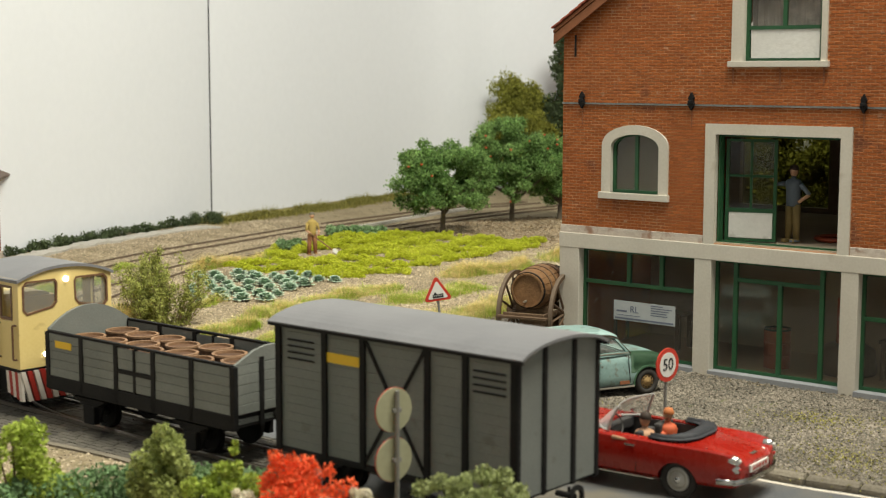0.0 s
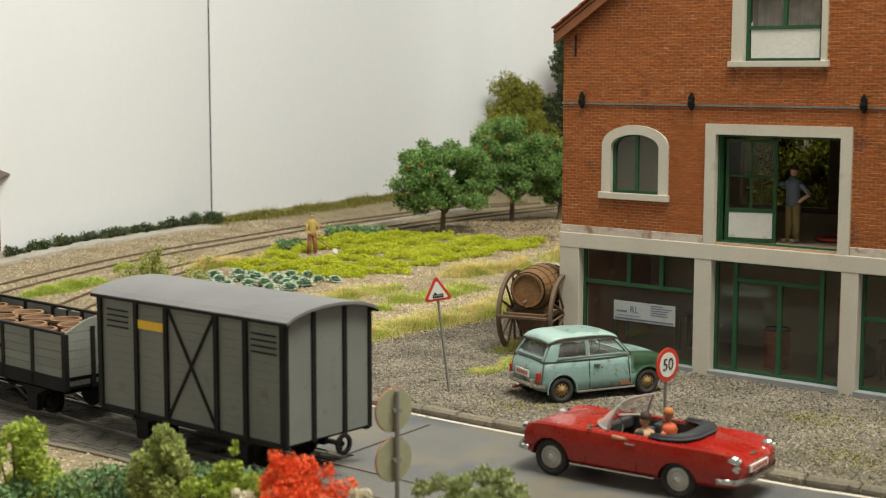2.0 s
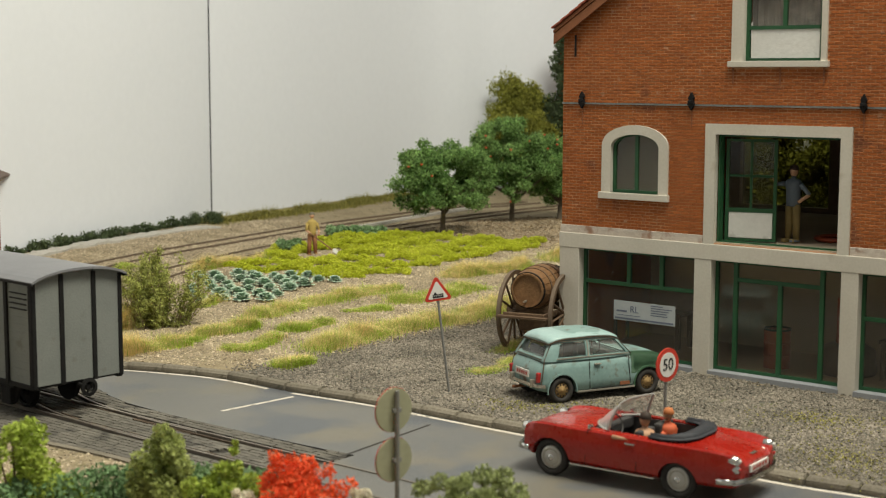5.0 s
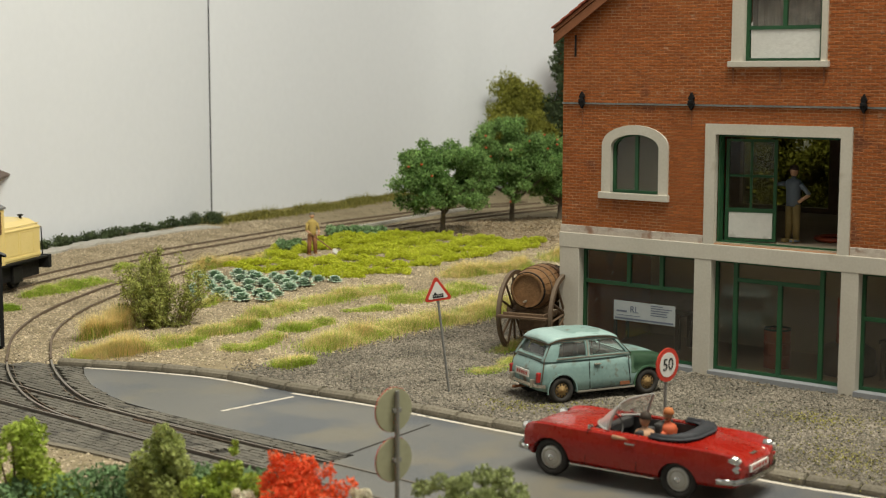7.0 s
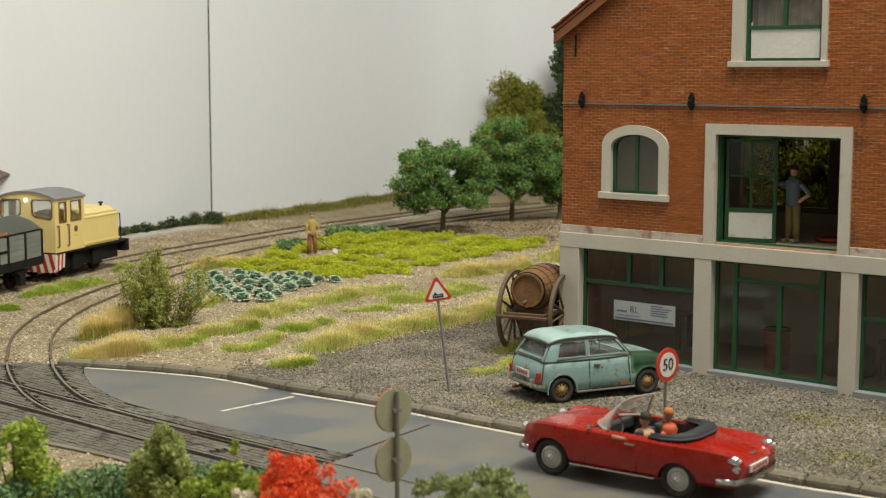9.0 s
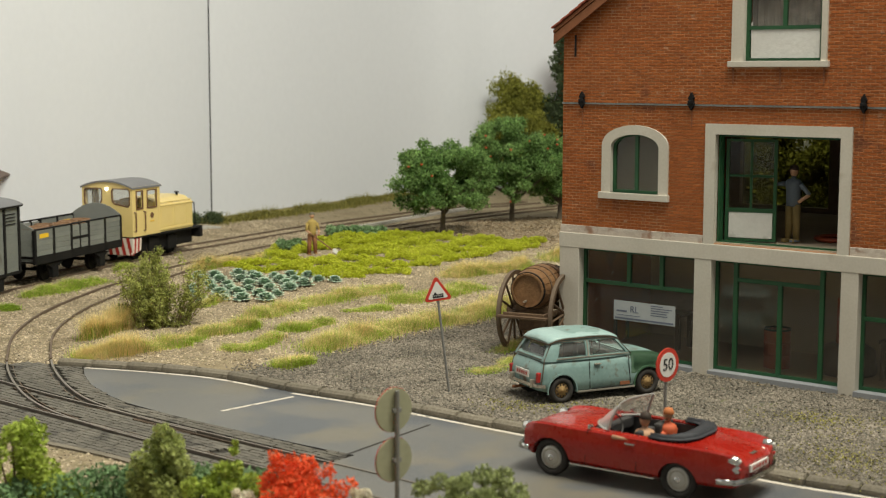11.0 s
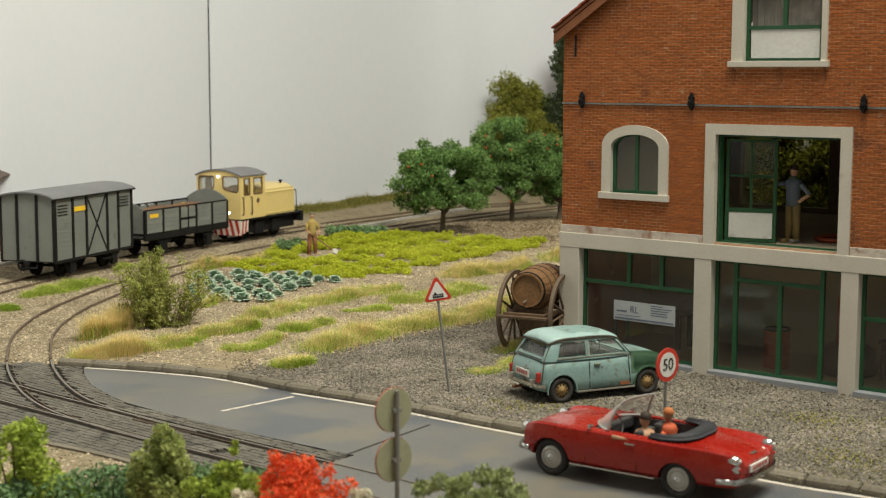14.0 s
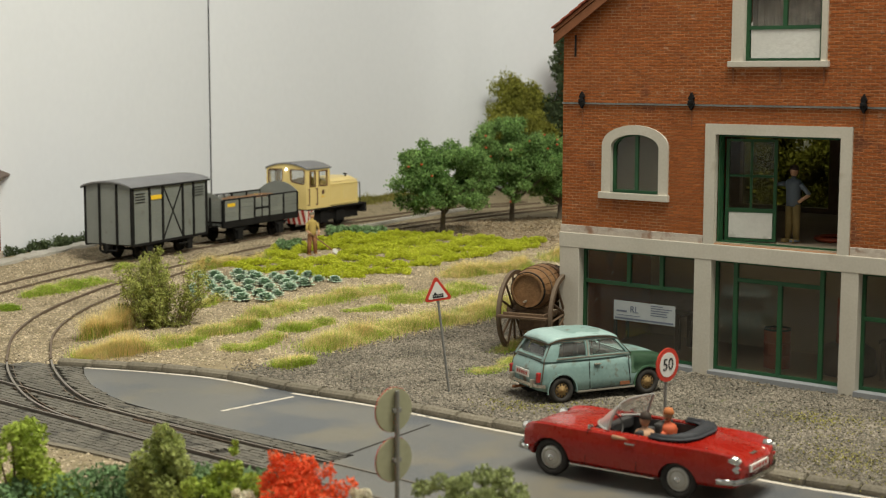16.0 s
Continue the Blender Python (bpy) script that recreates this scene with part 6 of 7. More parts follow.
tagged(raw("paving_setts", sv, sf, SETT), "dark worn paving setts between and beside the rails", "paving", kind="stuff")


# ---- loose stones ----
def scatter_stones(name, pts, size, material, label, category, flat=0.6):
    n = len(pts)
    r = np.random.default_rng(len(pts))
    base = np.array([(1, 0, 0), (0, 1, 0), (-1, 0, 0), (0, -1, 0), (0, 0, 1), (0, 0, -1)], float)
    sc = size * r.uniform(0.5, 1.35, (n, 1, 1)) * np.stack([r.uniform(0.7, 1.3, n), r.uniform(0.6, 1.1, n), r.uniform(0.45, 0.9, n) * flat * 1.4], -1)[:, None, :]
    v = (base[None] + r.uniform(-0.3, 0.3, (n, 6, 3))) * sc
    a = r.uniform(0, 2 * math.pi, n)
    tl = r.uniform(-0.6, 0.6, n)
    c, s_, ct, st_ = np.cos(a), np.sin(a), np.cos(tl), np.sin(tl)
    x, y, z = v[..., 0], v[..., 1], v[..., 2]
    x, z = x * ct[:, None] + z * st_[:, None], -x * st_[:, None] + z * ct[:, None]
    x, y = x * c[:, None] - y * s_[:, None], x * s_[:, None] + y * c[:, None]
    v = np.stack([x, y, z], -1) + pts[:, None, :]
    f = np.array([(0, 1, 4), (1, 2, 4), (2, 3, 4), (3, 0, 4), (1, 0, 5), (2, 1, 5), (3, 2, 5), (0, 3, 5)])
    faces = (f[None] + 6 * np.arange(n)[:, None, None]).reshape(-1, 3)
    return tagged(raw(name, v.reshape(-1, 3), faces.tolist(), material), label, category, kind="stuff")


def spots(n, x0, x1, y0, y1, keep, seed, dz=0.0):
    r = np.random.default_rng(seed)
    x, y = r.uniform(x0, x1, n), r.uniform(y0, y1, n)
    ok = keep(x, y)
    x, y = x[ok], y[ok]
    return np.column_stack([x, y, lift(x, y) + dz])


FORECOURT = [(-4.6, 31.7), (-3.3, 33.2), (-2.2, 34.3), (-0.9, 36.2), (0.6, 37.8), (1.8, 39.5), (3.2, 38.5), (4.5, 33.6), (5.7, 31.6), (14, 24.8), (14, 16), (9, 20), (6.5, 22.4), (3.5, 24.6), (0.2, 27.0), (-1.4, 28.3), (-3.2, 29.75), (-4.4, 30.9)]
HALL_POLY = [(2.75, 34.2), (5.76, 31.7), (14.3, 24.7), (19, 31), (8, 40)]


def fuzzy(x, y, poly, w, seed):
    r = np.random.default_rng(seed)
    return inside(x + r.normal(0, w, x.shape), y + r.normal(0, w, x.shape), poly)


fx, fy = np.meshgrid(np.arange(-6, 14.01, 0.2), np.arange(16, 41.01, 0.2))
fz = lift(fx, fy) + 0.012
fw_ = fx.shape[1]
good = inside(fx + 0.25 * waves(fx * 2, fy * 2), fy + 0.25 * waves(fy * 2, fx * 2), FORECOURT) & ~in_road(fx, fy - 0.12)
cells = [(j * fw_ + i, j * fw_ + i + 1, (j + 1) * fw_ + i + 1, (j + 1) * fw_ + i) for j in range(fx.shape[0] - 1) for i in range(fw_ - 1) if good[j, i] and good[j + 1, i + 1] and good[j, i + 1] and good[j + 1, i]]
tagged(raw("forecourt", np.column_stack([fx.ravel(), fy.ravel(), fz.ravel()]), cells, GRAVEL_BED, True), "dark grey trodden forecourt under the gravel", "ground", kind="structure")
court = lambda x, y: fuzzy(x, y, FORECOURT, 0.35, 3) & ~in_road(x, y) & ~inside(x, y, HALL_POLY)
scatter_stones("gravel", spots(190000, -5, 11, 18.5, 40, court, 1, 0.018), 0.036, STONE, "grey angular gravel covering the forecourt", "gravel")
soilish = lambda x, y: ~in_road(x, y) & (np.random.default_rng(8).uniform(0, 1, x.shape) < 0.85) & ~inside(x, y, FORECOURT) & ~inside(x, y, HALL_POLY)
scatter_stones("soil_pebbles", spots(130000, -15, 7, 32.5, 66, soilish, 2, 0.006), 0.033, PEBBLE, "pale brown grit lying on the soil", "grit")
ballast = lambda x, y: np.minimum(to_line(x, y, MAIN), to_line(x, y, SPUR)) < 1.3
near_track = lambda x, y: ~in_road(x, y) & ballast(x, y)
DARK_GRIT = surface("track_grit", (0.175, 0.143, 0.095), (0.29, 0.243, 0.168), 0.9, 25, 3, 0.3, each=0.3, island=True)
scatter_stones("ballast", spots(110000, -16, 5, 33, 76, near_track, 5, -0.005), 0.027, DARK_GRIT, "brown-grey ballast between the rails", "ballast")
LITTER = surface("leaf_litter", (0.13, 0.085, 0.045), (0.32, 0.235, 0.14), 0.9, 20, 1.0, 0.2, each=0.5, island=True)
under_trees = lambda x, y: fuzzy(x, y, [(-2.6, 60.4), (-0.5, 57.6), (4.6, 54.6), (7.0, 54.0), (9.0, 68.0), (1.5, 67.0)], 0.5, 41)
scatter_stones("leaf_litter", spots(26000, -3, 9, 53, 69, under_trees, 42, 0.012), 0.05, LITTER, "brown dry leaf litter under the apple trees", "leaf litter", 0.25)
frontish = lambda x, y: inside(x, y, SOIL_POLY)
fp = spots(9000, -9, 0, 19, 28, frontish, 6)
fp[:, 2] = 0.06
scatter_stones("front_grit", fp, 0.04, PEBBLE, "pale brown grit beside the paved street", "grit")


# ---- grass ----
def blades(name, pts, height, width, material, label, category="grass", lean=0.7):
    n = len(pts)
    r = np.random.default_rng(n + 11)
    a = r.uniform(0, 2 * math.pi, n)
    h = height * (0.35 + 0.75 * r.uniform(0, 1, n) ** 1.3) * (0.8 + 0.45 * np.sin(pts[:, 0] * 2.9 + pts[:, 1] * 1.7) * np.sin(pts[:, 1] * 2.3 - pts[:, 0] * 1.1))
    d = np.column_stack([np.cos(a), np.sin(a), np.zeros(n)])
    side = np.column_stack([-np.sin(a), np.cos(a), np.zeros(n)]) * width / 2
    up = np.array([0, 0, 1.0])
    l1, l2 = r.uniform(0.05, lean, n), r.uniform(0.1, lean * 1.9, n)
    mid = pts + d * (h * l1 * 0.5)[:, None] + up * (h * 0.55)[:, None]
    tip = pts + d * (h * l2)[:, None] + up * (h * (1 - 0.25 * l2))[:, None]
    v = np.stack([pts - side, pts + side, mid + side * 0.8, mid - side * 0.8, tip], 1).reshape(-1, 3)
    k = 5 * np.arange(n)
    faces = [(i, i + 1, i + 2, i + 3) for i in k] + [(i + 3, i + 2, i + 4) for i in k]
    return tagged(raw(name, v, faces, material), label, category, kind="stuff")


def along(line, width, n, seed, taper=True):
    r = np.random.default_rng(seed)
    P = smooth_line(line, 0.1) if len(line) > 2 else np.array(line, float)
    s = np.r_[0, np.cumsum(np.linalg.norm(np.diff(P, axis=0), axis=1))]
    t = r.uniform(0, s[-1], n)
    clump = 0.65 + 0.35 * np.sin(t * 2.3 + seed) * np.sin(t * 5.1 + seed * 2)
    x, y = np.interp(t, s, P[:, 0]), np.interp(t, s, P[:, 1])
    x, y = x + r.normal(0, width / 2, n) * clump, y + r.normal(0, width / 2, n) * clump * 1.2
    return np.column_stack([x, y, lift(x, y) - 0.01])


BANDS = [
    # line, spread, blades, height, share of straw
    ([(-8.6, 33.9), (-8.0, 33.9), (-7.4, 33.9)], 0.45, 3000, 0.46, 0.72),
    ([(-7.4, 34.1), (-6.7, 35.0), (-5.9, 36.7), (-5.0, 37.6)], 0.45, 5200, 0.36, 0.35),
    ([(-5.1, 39.2), (-3.7, 41.7), (-1.5, 44.6)], 0.6, 5600, 0.34, 0.4),
    ([(-5.2, 34.3), (-4.7, 34.8), (-4.2, 36.0)], 0.4, 2000, 0.24, 0.25),
    ([(-3.7, 32.3), (-3.4, 32.5), (-3.1, 32.7)], 0.28, 1500, 0.36, 0.3),
    ([(-4.1, 37.0), (-3.6, 37.5), (-3.1, 38.2)], 0.4, 1800, 0.28, 0.2),
    ([(-3.1, 34.5), (-2.0, 36.2), (-0.9, 37.8), (0.2, 38.5), (1.4, 40.3), (2.2, 41.6)], 0.75, 9500, 0.42, 0.5),
    ([(-2.7, 40.2), (-2.1, 40.4), (-1.6, 40.4)], 0.4, 1400, 0.22, 0.1),
    ([(-1.4, 41.9), (0.0, 43.3), (1.0, 44.9)], 0.7, 3200, 0.30, 0.25),
    ([(0.2, 47.2), (1.4, 48.3), (2.8, 49.5)], 0.6, 4200, 0.50, 0.6),
    ([(3.9, 51.7), (4.6, 52.5)], 0.6, 1200, 0.55, 0.6),
    ([(0.7, 31.6), (1.2, 32.2), (1.7, 33.0)], 0.4, 1300, 0.16, 0.3),
    ([(1.3, 34.0), (1.9, 34.6), (2.4, 34.3)], 0.3, 900, 0.30, 0.4),
    ([(-12.5, 43.0), (-11.9, 44.7), (-11.2, 46.6)], 0.5, 3400, 0.30, 0.1),
    ([(-12.6, 40.5), (-12.2, 40.8)], 0.3, 500, 0.25, 0.1),
    ([(-11.2, 49.2), (-10.9, 50.2)], 0.3, 700, 0.30, 0.1),
    ([(-8.6, 49.6), (-7.6, 51.0), (-6.6, 52.0)], 0.5, 2200, 0.45, 0.75),
    ([(-9.0, 36.2), (-8.6, 37.0), (-8.2, 38.4)], 0.45, 2600, 0.62, 0.85),
    ([(-7.0, 41.0), (-6.5, 42.0)], 0.3, 700, 0.3, 0.4),
]
for i, (line, w, n, h, straw) in enumerate(BANDS):
    k = int(n * straw * 0.95)
    if n - k:
        blades("grass_tuft", along(line, w, int((n - k) * 5.0), 20 + i), h * 0.85, 0.011, GRASS, "short fresh green tufts of grass")
    if k > 50:
        blades("dry_grass_tuft", along(line, w * 1.0, int(k * 6.5), 60 + i), h * 1.12, 0.0058, STRAW, "dry straw-coloured tufts of grass")
blades("rough_grass", along([(-10.4, 64.6), (-7.7, 68.6), (-5.3, 72.8), (-2.9, 77.6), (0, 81)], 1.0, 16000, 99), 0.45, 0.03, OLIVE, "olive rough grass along the backdrop")
moss = lambda x, y: fuzzy(x, y, [(1.2, 28.0), (2.6, 28.1), (3.4, 28.6), (2.0, 28.9), (0.8, 28.6)], 0.3, 5) | fuzzy(x, y, [(6.2, 27.2), (8.2, 26.2), (8.8, 26.8), (6.6, 28.0)], 0.4, 6) | fuzzy(x, y, [(6.0, 24.0), (8.5, 22.6), (9.5, 23.6), (6.8, 25.4)], 0.6, 7)
mp_ = spots(60000, 0, 11, 22, 30, moss, 31, 0.03)
blades("moss", mp_[np.random.default_rng(1).uniform(0, 1, len(mp_)) < 0.45], 0.05, 0.03, OLIVE, "thin olive moss between the gravel", "moss", 1.2)


# ---- leaves ----
def leaf_cloud(blobs, n, size, seed, shell=0.72, flat=1.0, ragged=0.0):
    """Small folded leaves spread over the skin of many clumps."""
    r = np.random.default_rng(seed)
    C = np.array([b[:3] for b in blobs], float)
    R = np.array([b[3] for b in blobs], float)
    w = R ** 2 / (R ** 2).sum()
    i = r.choice(len(R), n, p=w)
    d = r.normal(size=(n, 3))
    d /= np.linalg.norm(d, axis=1)[:, None]
    rad = R[i] * (shell + (1.12 - shell) * r.uniform(0, 1, n) ** 0.7) * (1 + ragged * r.uniform(0, 1, n) ** 4)
    c = C[i] + d * rad[:, None] * np.array([1, 1, flat])
    a = r.normal(size=(n, 3))
    a += d * 0.2
    a /= np.linalg.norm(a, axis=1)[:, None]
    b = np.cross(a, r.normal(size=(n, 3)))
    b /= np.linalg.norm(b, axis=1)[:, None]
    nn = np.cross(a, b)
    s = size * r.uniform(0.55, 1.3, n)[:, None]
    v = np.stack([c - a * s, c + b * s * 0.55 + nn * s * 0.15, c + a * s, c - b * s * 0.55 + nn * s * 0.15], 1).reshape(-1, 3)
    k = 4 * np.arange(n)
    return v, [(j, j + 1, j + 2, j + 3) for j in k]


def clumps(cx, cy, cz, rx, rz, n, r, seed, base=0.0):
    """Clump centres spread through a rounded crown."""
    g = random.Random(seed)
    out = []
    while len(out) < n:
        x, y, z = g.uniform(-1, 1), g.uniform(-1, 1), g.uniform(-1, 1)
        q = x * x + y * y + z * z
        if q < 1 and q > 0.16 and (z > -0.62 or x * x + y * y > 0.25):
            out.append((cx + x * rx, cy + y * rx, max(base, cz + z * rz), r * g.uniform(0.65, 1.25)))
    return out


def limbs(bm, x, y, z0, h, spread, seed, r=0.13):
    g = random.Random(seed)
    bar(bm, (x, y, z0), (x + 0.05, y, z0 + h), r, 10, r * 0.75)
    for k in range(7):
        a = k * 0.9 + g.uniform(0, 0.5)
        p = Vector((x + 0.05, y, z0 + h * g.uniform(0.75, 1.0)))
        q = p + Vector((math.cos(a) * spread * 0.5, math.sin(a) * spread * 0.5, g.uniform(0.5, 1.1)))
        e = q + Vector((math.cos(a + 0.3) * spread * 0.4, math.sin(a + 0.3) * spread * 0.4, g.uniform(0.3, 0.8)))
        bar(bm, p, q, r * 0.55, 7, r * 0.35)
        bar(bm, q, e, r * 0.35, 6, r * 0.12)
    return bm


def tree(name, x, y, trunk_h, cz, rx, rz, n_clump, n_leaf, size, material, label, seed, apples=0, r_clump=0.44, flat=0.7):
    t = empty(name, place(x, y, 0.05), label, "tree", "fruit trees behind the garden" if apples else "")
    part("trunk", limbs(B(), 0, 0, -0.1, trunk_h, rx, seed), BARK, t, "grey-brown trunk with spreading limbs")
    bl = clumps(0, 0, cz, rx, rz, n_clump, r_clump, seed)
    v, f = leaf_cloud(bl, n_leaf, size, seed, 0.4, flat, 0.55)
    crown = raw("crown", v, f, material)
    crown.parent = t
    g = random.Random(seed + 5)
    me = mesh_of("apple", lathe(B(), [(0.0, -0.045), (0.045, -0.02), (0.055, 0.015), (0.03, 0.045), (0.0, 0.035)], 8), APPLE, True) if apples else None
    for k in range(apples):
        b = g.choice(bl)
        a = g.uniform(3.4, 6.0)
        ob = new("apple", me)
        ob.parent = t
        ob.matrix_basis = place(b[0] + math.cos(a) * b[3], b[1] + math.sin(a) * b[3], b[2] + g.uniform(-0.2, 0.3))
    return t


tree("apple_tree", -0.03, 60.8, 1.2, 2.32, 2.1, 1.62, 92, 46000, 0.056, APPLE_LEAF, "leafy green apple tree with a few red apples", 3, 8, 0.37)
tree("apple_tree", 3.12, 65.6, 1.3, 2.75, 2.15, 1.95, 100, 50000, 0.058, APPLE_LEAF, "tall leafy apple tree bearing red apples", 7, 22, 0.37)
tree("apple_tree", 5.4, 66.8, 1.0, 2.1, 1.5, 1.6, 54, 22000, 0.058, APPLE_LEAF, "smaller apple tree close to the brick house", 12, 8, 0.33)
tree("olive_shrub_tree", 4.35, 82.3, 1.0, 2.85, 2.0, 2.2, 60, 22000, 0.085, SHRUB_LEAF, "olive-green clipped tree against the backdrop", 21, 0, 0.48, 1.0)
tree("olive_shrub_tree", 3.85, 83.4, 1.8, 4.95, 1.0, 1.55, 40, 12000, 0.085, SHRUB_LEAF, "tall flat-topped olive-green tree against the backdrop", 22, 0, 0.46, 1.0)
tree("olive_shrub_tree", 5.45, 83.6, 1.8, 4.75, 0.8, 1.45, 26, 8000, 0.085, SHRUB_LEAF, "ragged olive-green tree against the backdrop", 23, 0, 0.42, 1.0)

# ivy-grown brick pier behind the building
pier = empty("ivy_pier", place(7.2, 82.6, -1.0, -20) @ Matrix.Scale(1.15, 4), "tall brick pier overgrown with dark ivy", "wall")
part("masonry", box(B(), -0.5, 2.2, -0.3, 0.3, -0.1, 8.3), BRICK_JOINED, pier)
bl = clumps(0.2, -0.35, 4.5, 1.1, 4.7, 130, 0.42, 31)
bl = [(min(2.0, max(-0.85, b[0] * 1.25)), -0.35 + 0.1 * b[1], b[2], b[3]) for b in bl]
v, f = leaf_cloud(bl, 17000, 0.10, 31)
ivy = raw("ivy", v, f, IVY_LEAF)
ivy.parent = pier

# thin bush beside the track
TWIG_LEAF = surface("twig_leaf", (0.31, 0.34, 0.085), (0.48, 0.50, 0.16), 0.8, 3, 0.7, 0.0, each=0.5, island=True, leafy=0.45)
bush = empty("twiggy_bush", place(-7.62, 37.6, 0.02), "thin twiggy bush with small pale green leaves", "bush")
g = random.Random(40)
bm, tips = B(), []
for k in range(78):
    bx, by = g.gauss(-0.05, 0.34), g.gauss(0.1, 0.3)
    if k % 6 == 0:
        bx = 0.95 + g.gauss(0.0, 0.13)
    tx, ty, tz = bx * 1.25 + g.uniform(-0.35, 0.35), by * 1.2 + g.uniform(-0.25, 0.25), g.uniform(0.8, 2.15) - 0.25 * abs(bx) * g.random()
    p = Vector((bx * 0.6 + 0.05, by * 0.6, -0.05))
    m = Vector((bx + g.uniform(-0.1, 0.1), by, tz * 0.5))
    q = Vector((tx, ty, tz))
    bar(bm, p, m, 0.013, 5, 0.009)
    bar(bm, m, q, 0.009, 5, 0.004)
    for j in range(16):
        u = g.uniform(0.12, 1.0)
        c = p.lerp(m, u * 2) if u < 0.5 else m.lerp(q, u * 2 - 1)
        if j % 3 == 0:
            w = c + Vector((g.uniform(-0.22, 0.22), g.uniform(-0.2, 0.2), g.uniform(0.02, 0.16)))
            bar(bm, c, w, 0.005, 4, 0.003)
            c = w
        tips.append((c.x, c.y, c.z, g.uniform(0.05, 0.13)))
part("branch", bm, TWIG, bush)
v, f = leaf_cloud(tips, 22000, 0.034, 41, 0.1)
crown = raw("foliage", v, f, TWIG_LEAF)
crown.parent = bush

# low hedge along the backdrop
HEDGE_LINE = smooth_line([(-15.9, 52.6), (-14.6, 56.0), (-12.7, 60.6), (-10.5, 65.0)], 0.35)
bl = [(x + random.uniform(-0.12, 0.12), y + random.uniform(-0.2, 0.2), 0.16 + random.uniform(-0.06, 0.12), random.uniform(0.13, 0.27)) for x, y in HEDGE_LINE]
bl += [(-10.6 + random.uniform(-0.5, 0.5), 64.6 + random.uniform(-0.5, 0.5), 0.27, 0.26) for _ in range(5)]
v, f = leaf_cloud(bl, 9000, 0.065, 51, 0.4, 1.0, 0.6)
tagged(raw("low_hedge", v, f, IVY_LEAF), "low dark green hedge at the foot of the backdrop", "hedge", kind="stuff")
LEDGE_STONE = surface("ledge_stone", (0.37, 0.35, 0.315), (0.50, 0.475, 0.43), 0.9, 10, 1, 0.6, dirt=(0.24, 0.21, 0.17))
L = smooth_line([(-16.4, 47.5), (-15.4, 50.0), (-13.9, 54.9), (-11.8, 59.6), (-9.9, 62.6)], 0.5)
wob = np.random.default_rng(3).normal(0, 0.09, (len(L), 2))
bm = ribbon(B(), offset_line(L, 0.75) + wob, offset_line(L, -0.1) + wob[::-1], -0.1, 0.16)
bmesh.ops.subdivide_edges(bm, edges=bm.edges[:], cuts=2, use_grid_fill=True)
for vtx in bm.verts:
    vtx.co.z += 0.05 * noise.noise(Vector(vtx.co) * 1.9) + 0.03 * noise.noise(Vector(vtx.co) * 6)
tagged(part("stone_ledge", bm, LEDGE_STONE), "rough pale concrete ledge along the track", "ledge", kind="structure")

EDGE_STONE = surface("edging_concrete", (0.40, 0.38, 0.34), (0.54, 0.51, 0.46), 0.9, 10, 1, 0.4)
L = smooth_line([(-3.79, 63.31), (-2.67, 65.17), (-1.59, 67.41), (0.16, 70.54), (1.5, 72.8)], 0.9)
edging = empty("concrete_edging", place(float(L[0][0]), float(L[0][1]), 0), "pale concrete edging slabs between the rear tracks", "edging")
for p, q in zip(L, L[1:]):
    a, b = Vector((*(p - L[0]), 0.05)), Vector((*(q - L[0]), 0.05))
    part("slab", beam(B(), a + (b - a) * 0.02, b - (b - a) * 0.02, 0.22, 0.13), EDGE_STONE, edging)

# ---- vegetable garden ----
CROP_POLY = [(-7.9, 49.5), (-6.2, 55.6), (-4.4, 60.0), (-2.0, 60.2), (4.2, 57.3), (3.6, 55.2), (0.5, 51.2), (-1.5, 47.3), (-3.4, 46.5), (-5.9, 47.7)]
r = np.random.default_rng(70)
bl = []
for k in range(10):
    for s in np.arange(-8.5, 6.5, 0.055):
        x = s + r.normal(0, 0.05)
        y = 46.9 + k * 1.58 - 0.10 * (s + 4) + 0.25 * math.sin(s * 1.3 + k) + 0.2 * math.sin(s * 3.7 + 2 * k) + r.uniform(-0.24, 0.24)
        if bool(inside(x, y, CROP_POLY)) and r.uniform() < 0.93 and (x + 4.6) ** 2 + ((y - 52.5) * 0.8) ** 2 > 0.75:
            bl.append((x, y, float(lift(x, y)) + 0.09 + r.uniform(-0.05, 0.07) + 0.05 * math.sin(s * 2.9 + k * 4), r.uniform(0.10, 0.16)))
bl = np.array(bl)
v, f = leaf_cloud(bl, 190000, 0.032, 71, 0.45, 0.85)
tagged(raw("lettuce_rows", v, f, CROP_LEAF), "dense rows of bright yellow-green lettuce", "vegetables", kind="stuff")
v, f = leaf_cloud([(-3.4 + 0.4 * math.sin(i * 2.1) - 1.2 + i * 0.09, 60.3 + 0.35 * math.sin(i), 0.15, 0.24) for i in range(22)] + [(-6.0 + 0.3 * math.sin(i * 3), 54.6 + i * 0.12, 0.15, 0.22) for i in range(12)], 5200, 0.08, 72, 0.4)
tagged(raw("kale_row", v, f, HEDGE_LEAF), "dark green leafy row beside the lettuce", "vegetables", kind="stuff")


CABBAGE_RIM = surface("cabbage_leaf_edge", (0.46, 0.55, 0.42), (0.60, 0.67, 0.54), 0.7, 11, 7, 0.2)


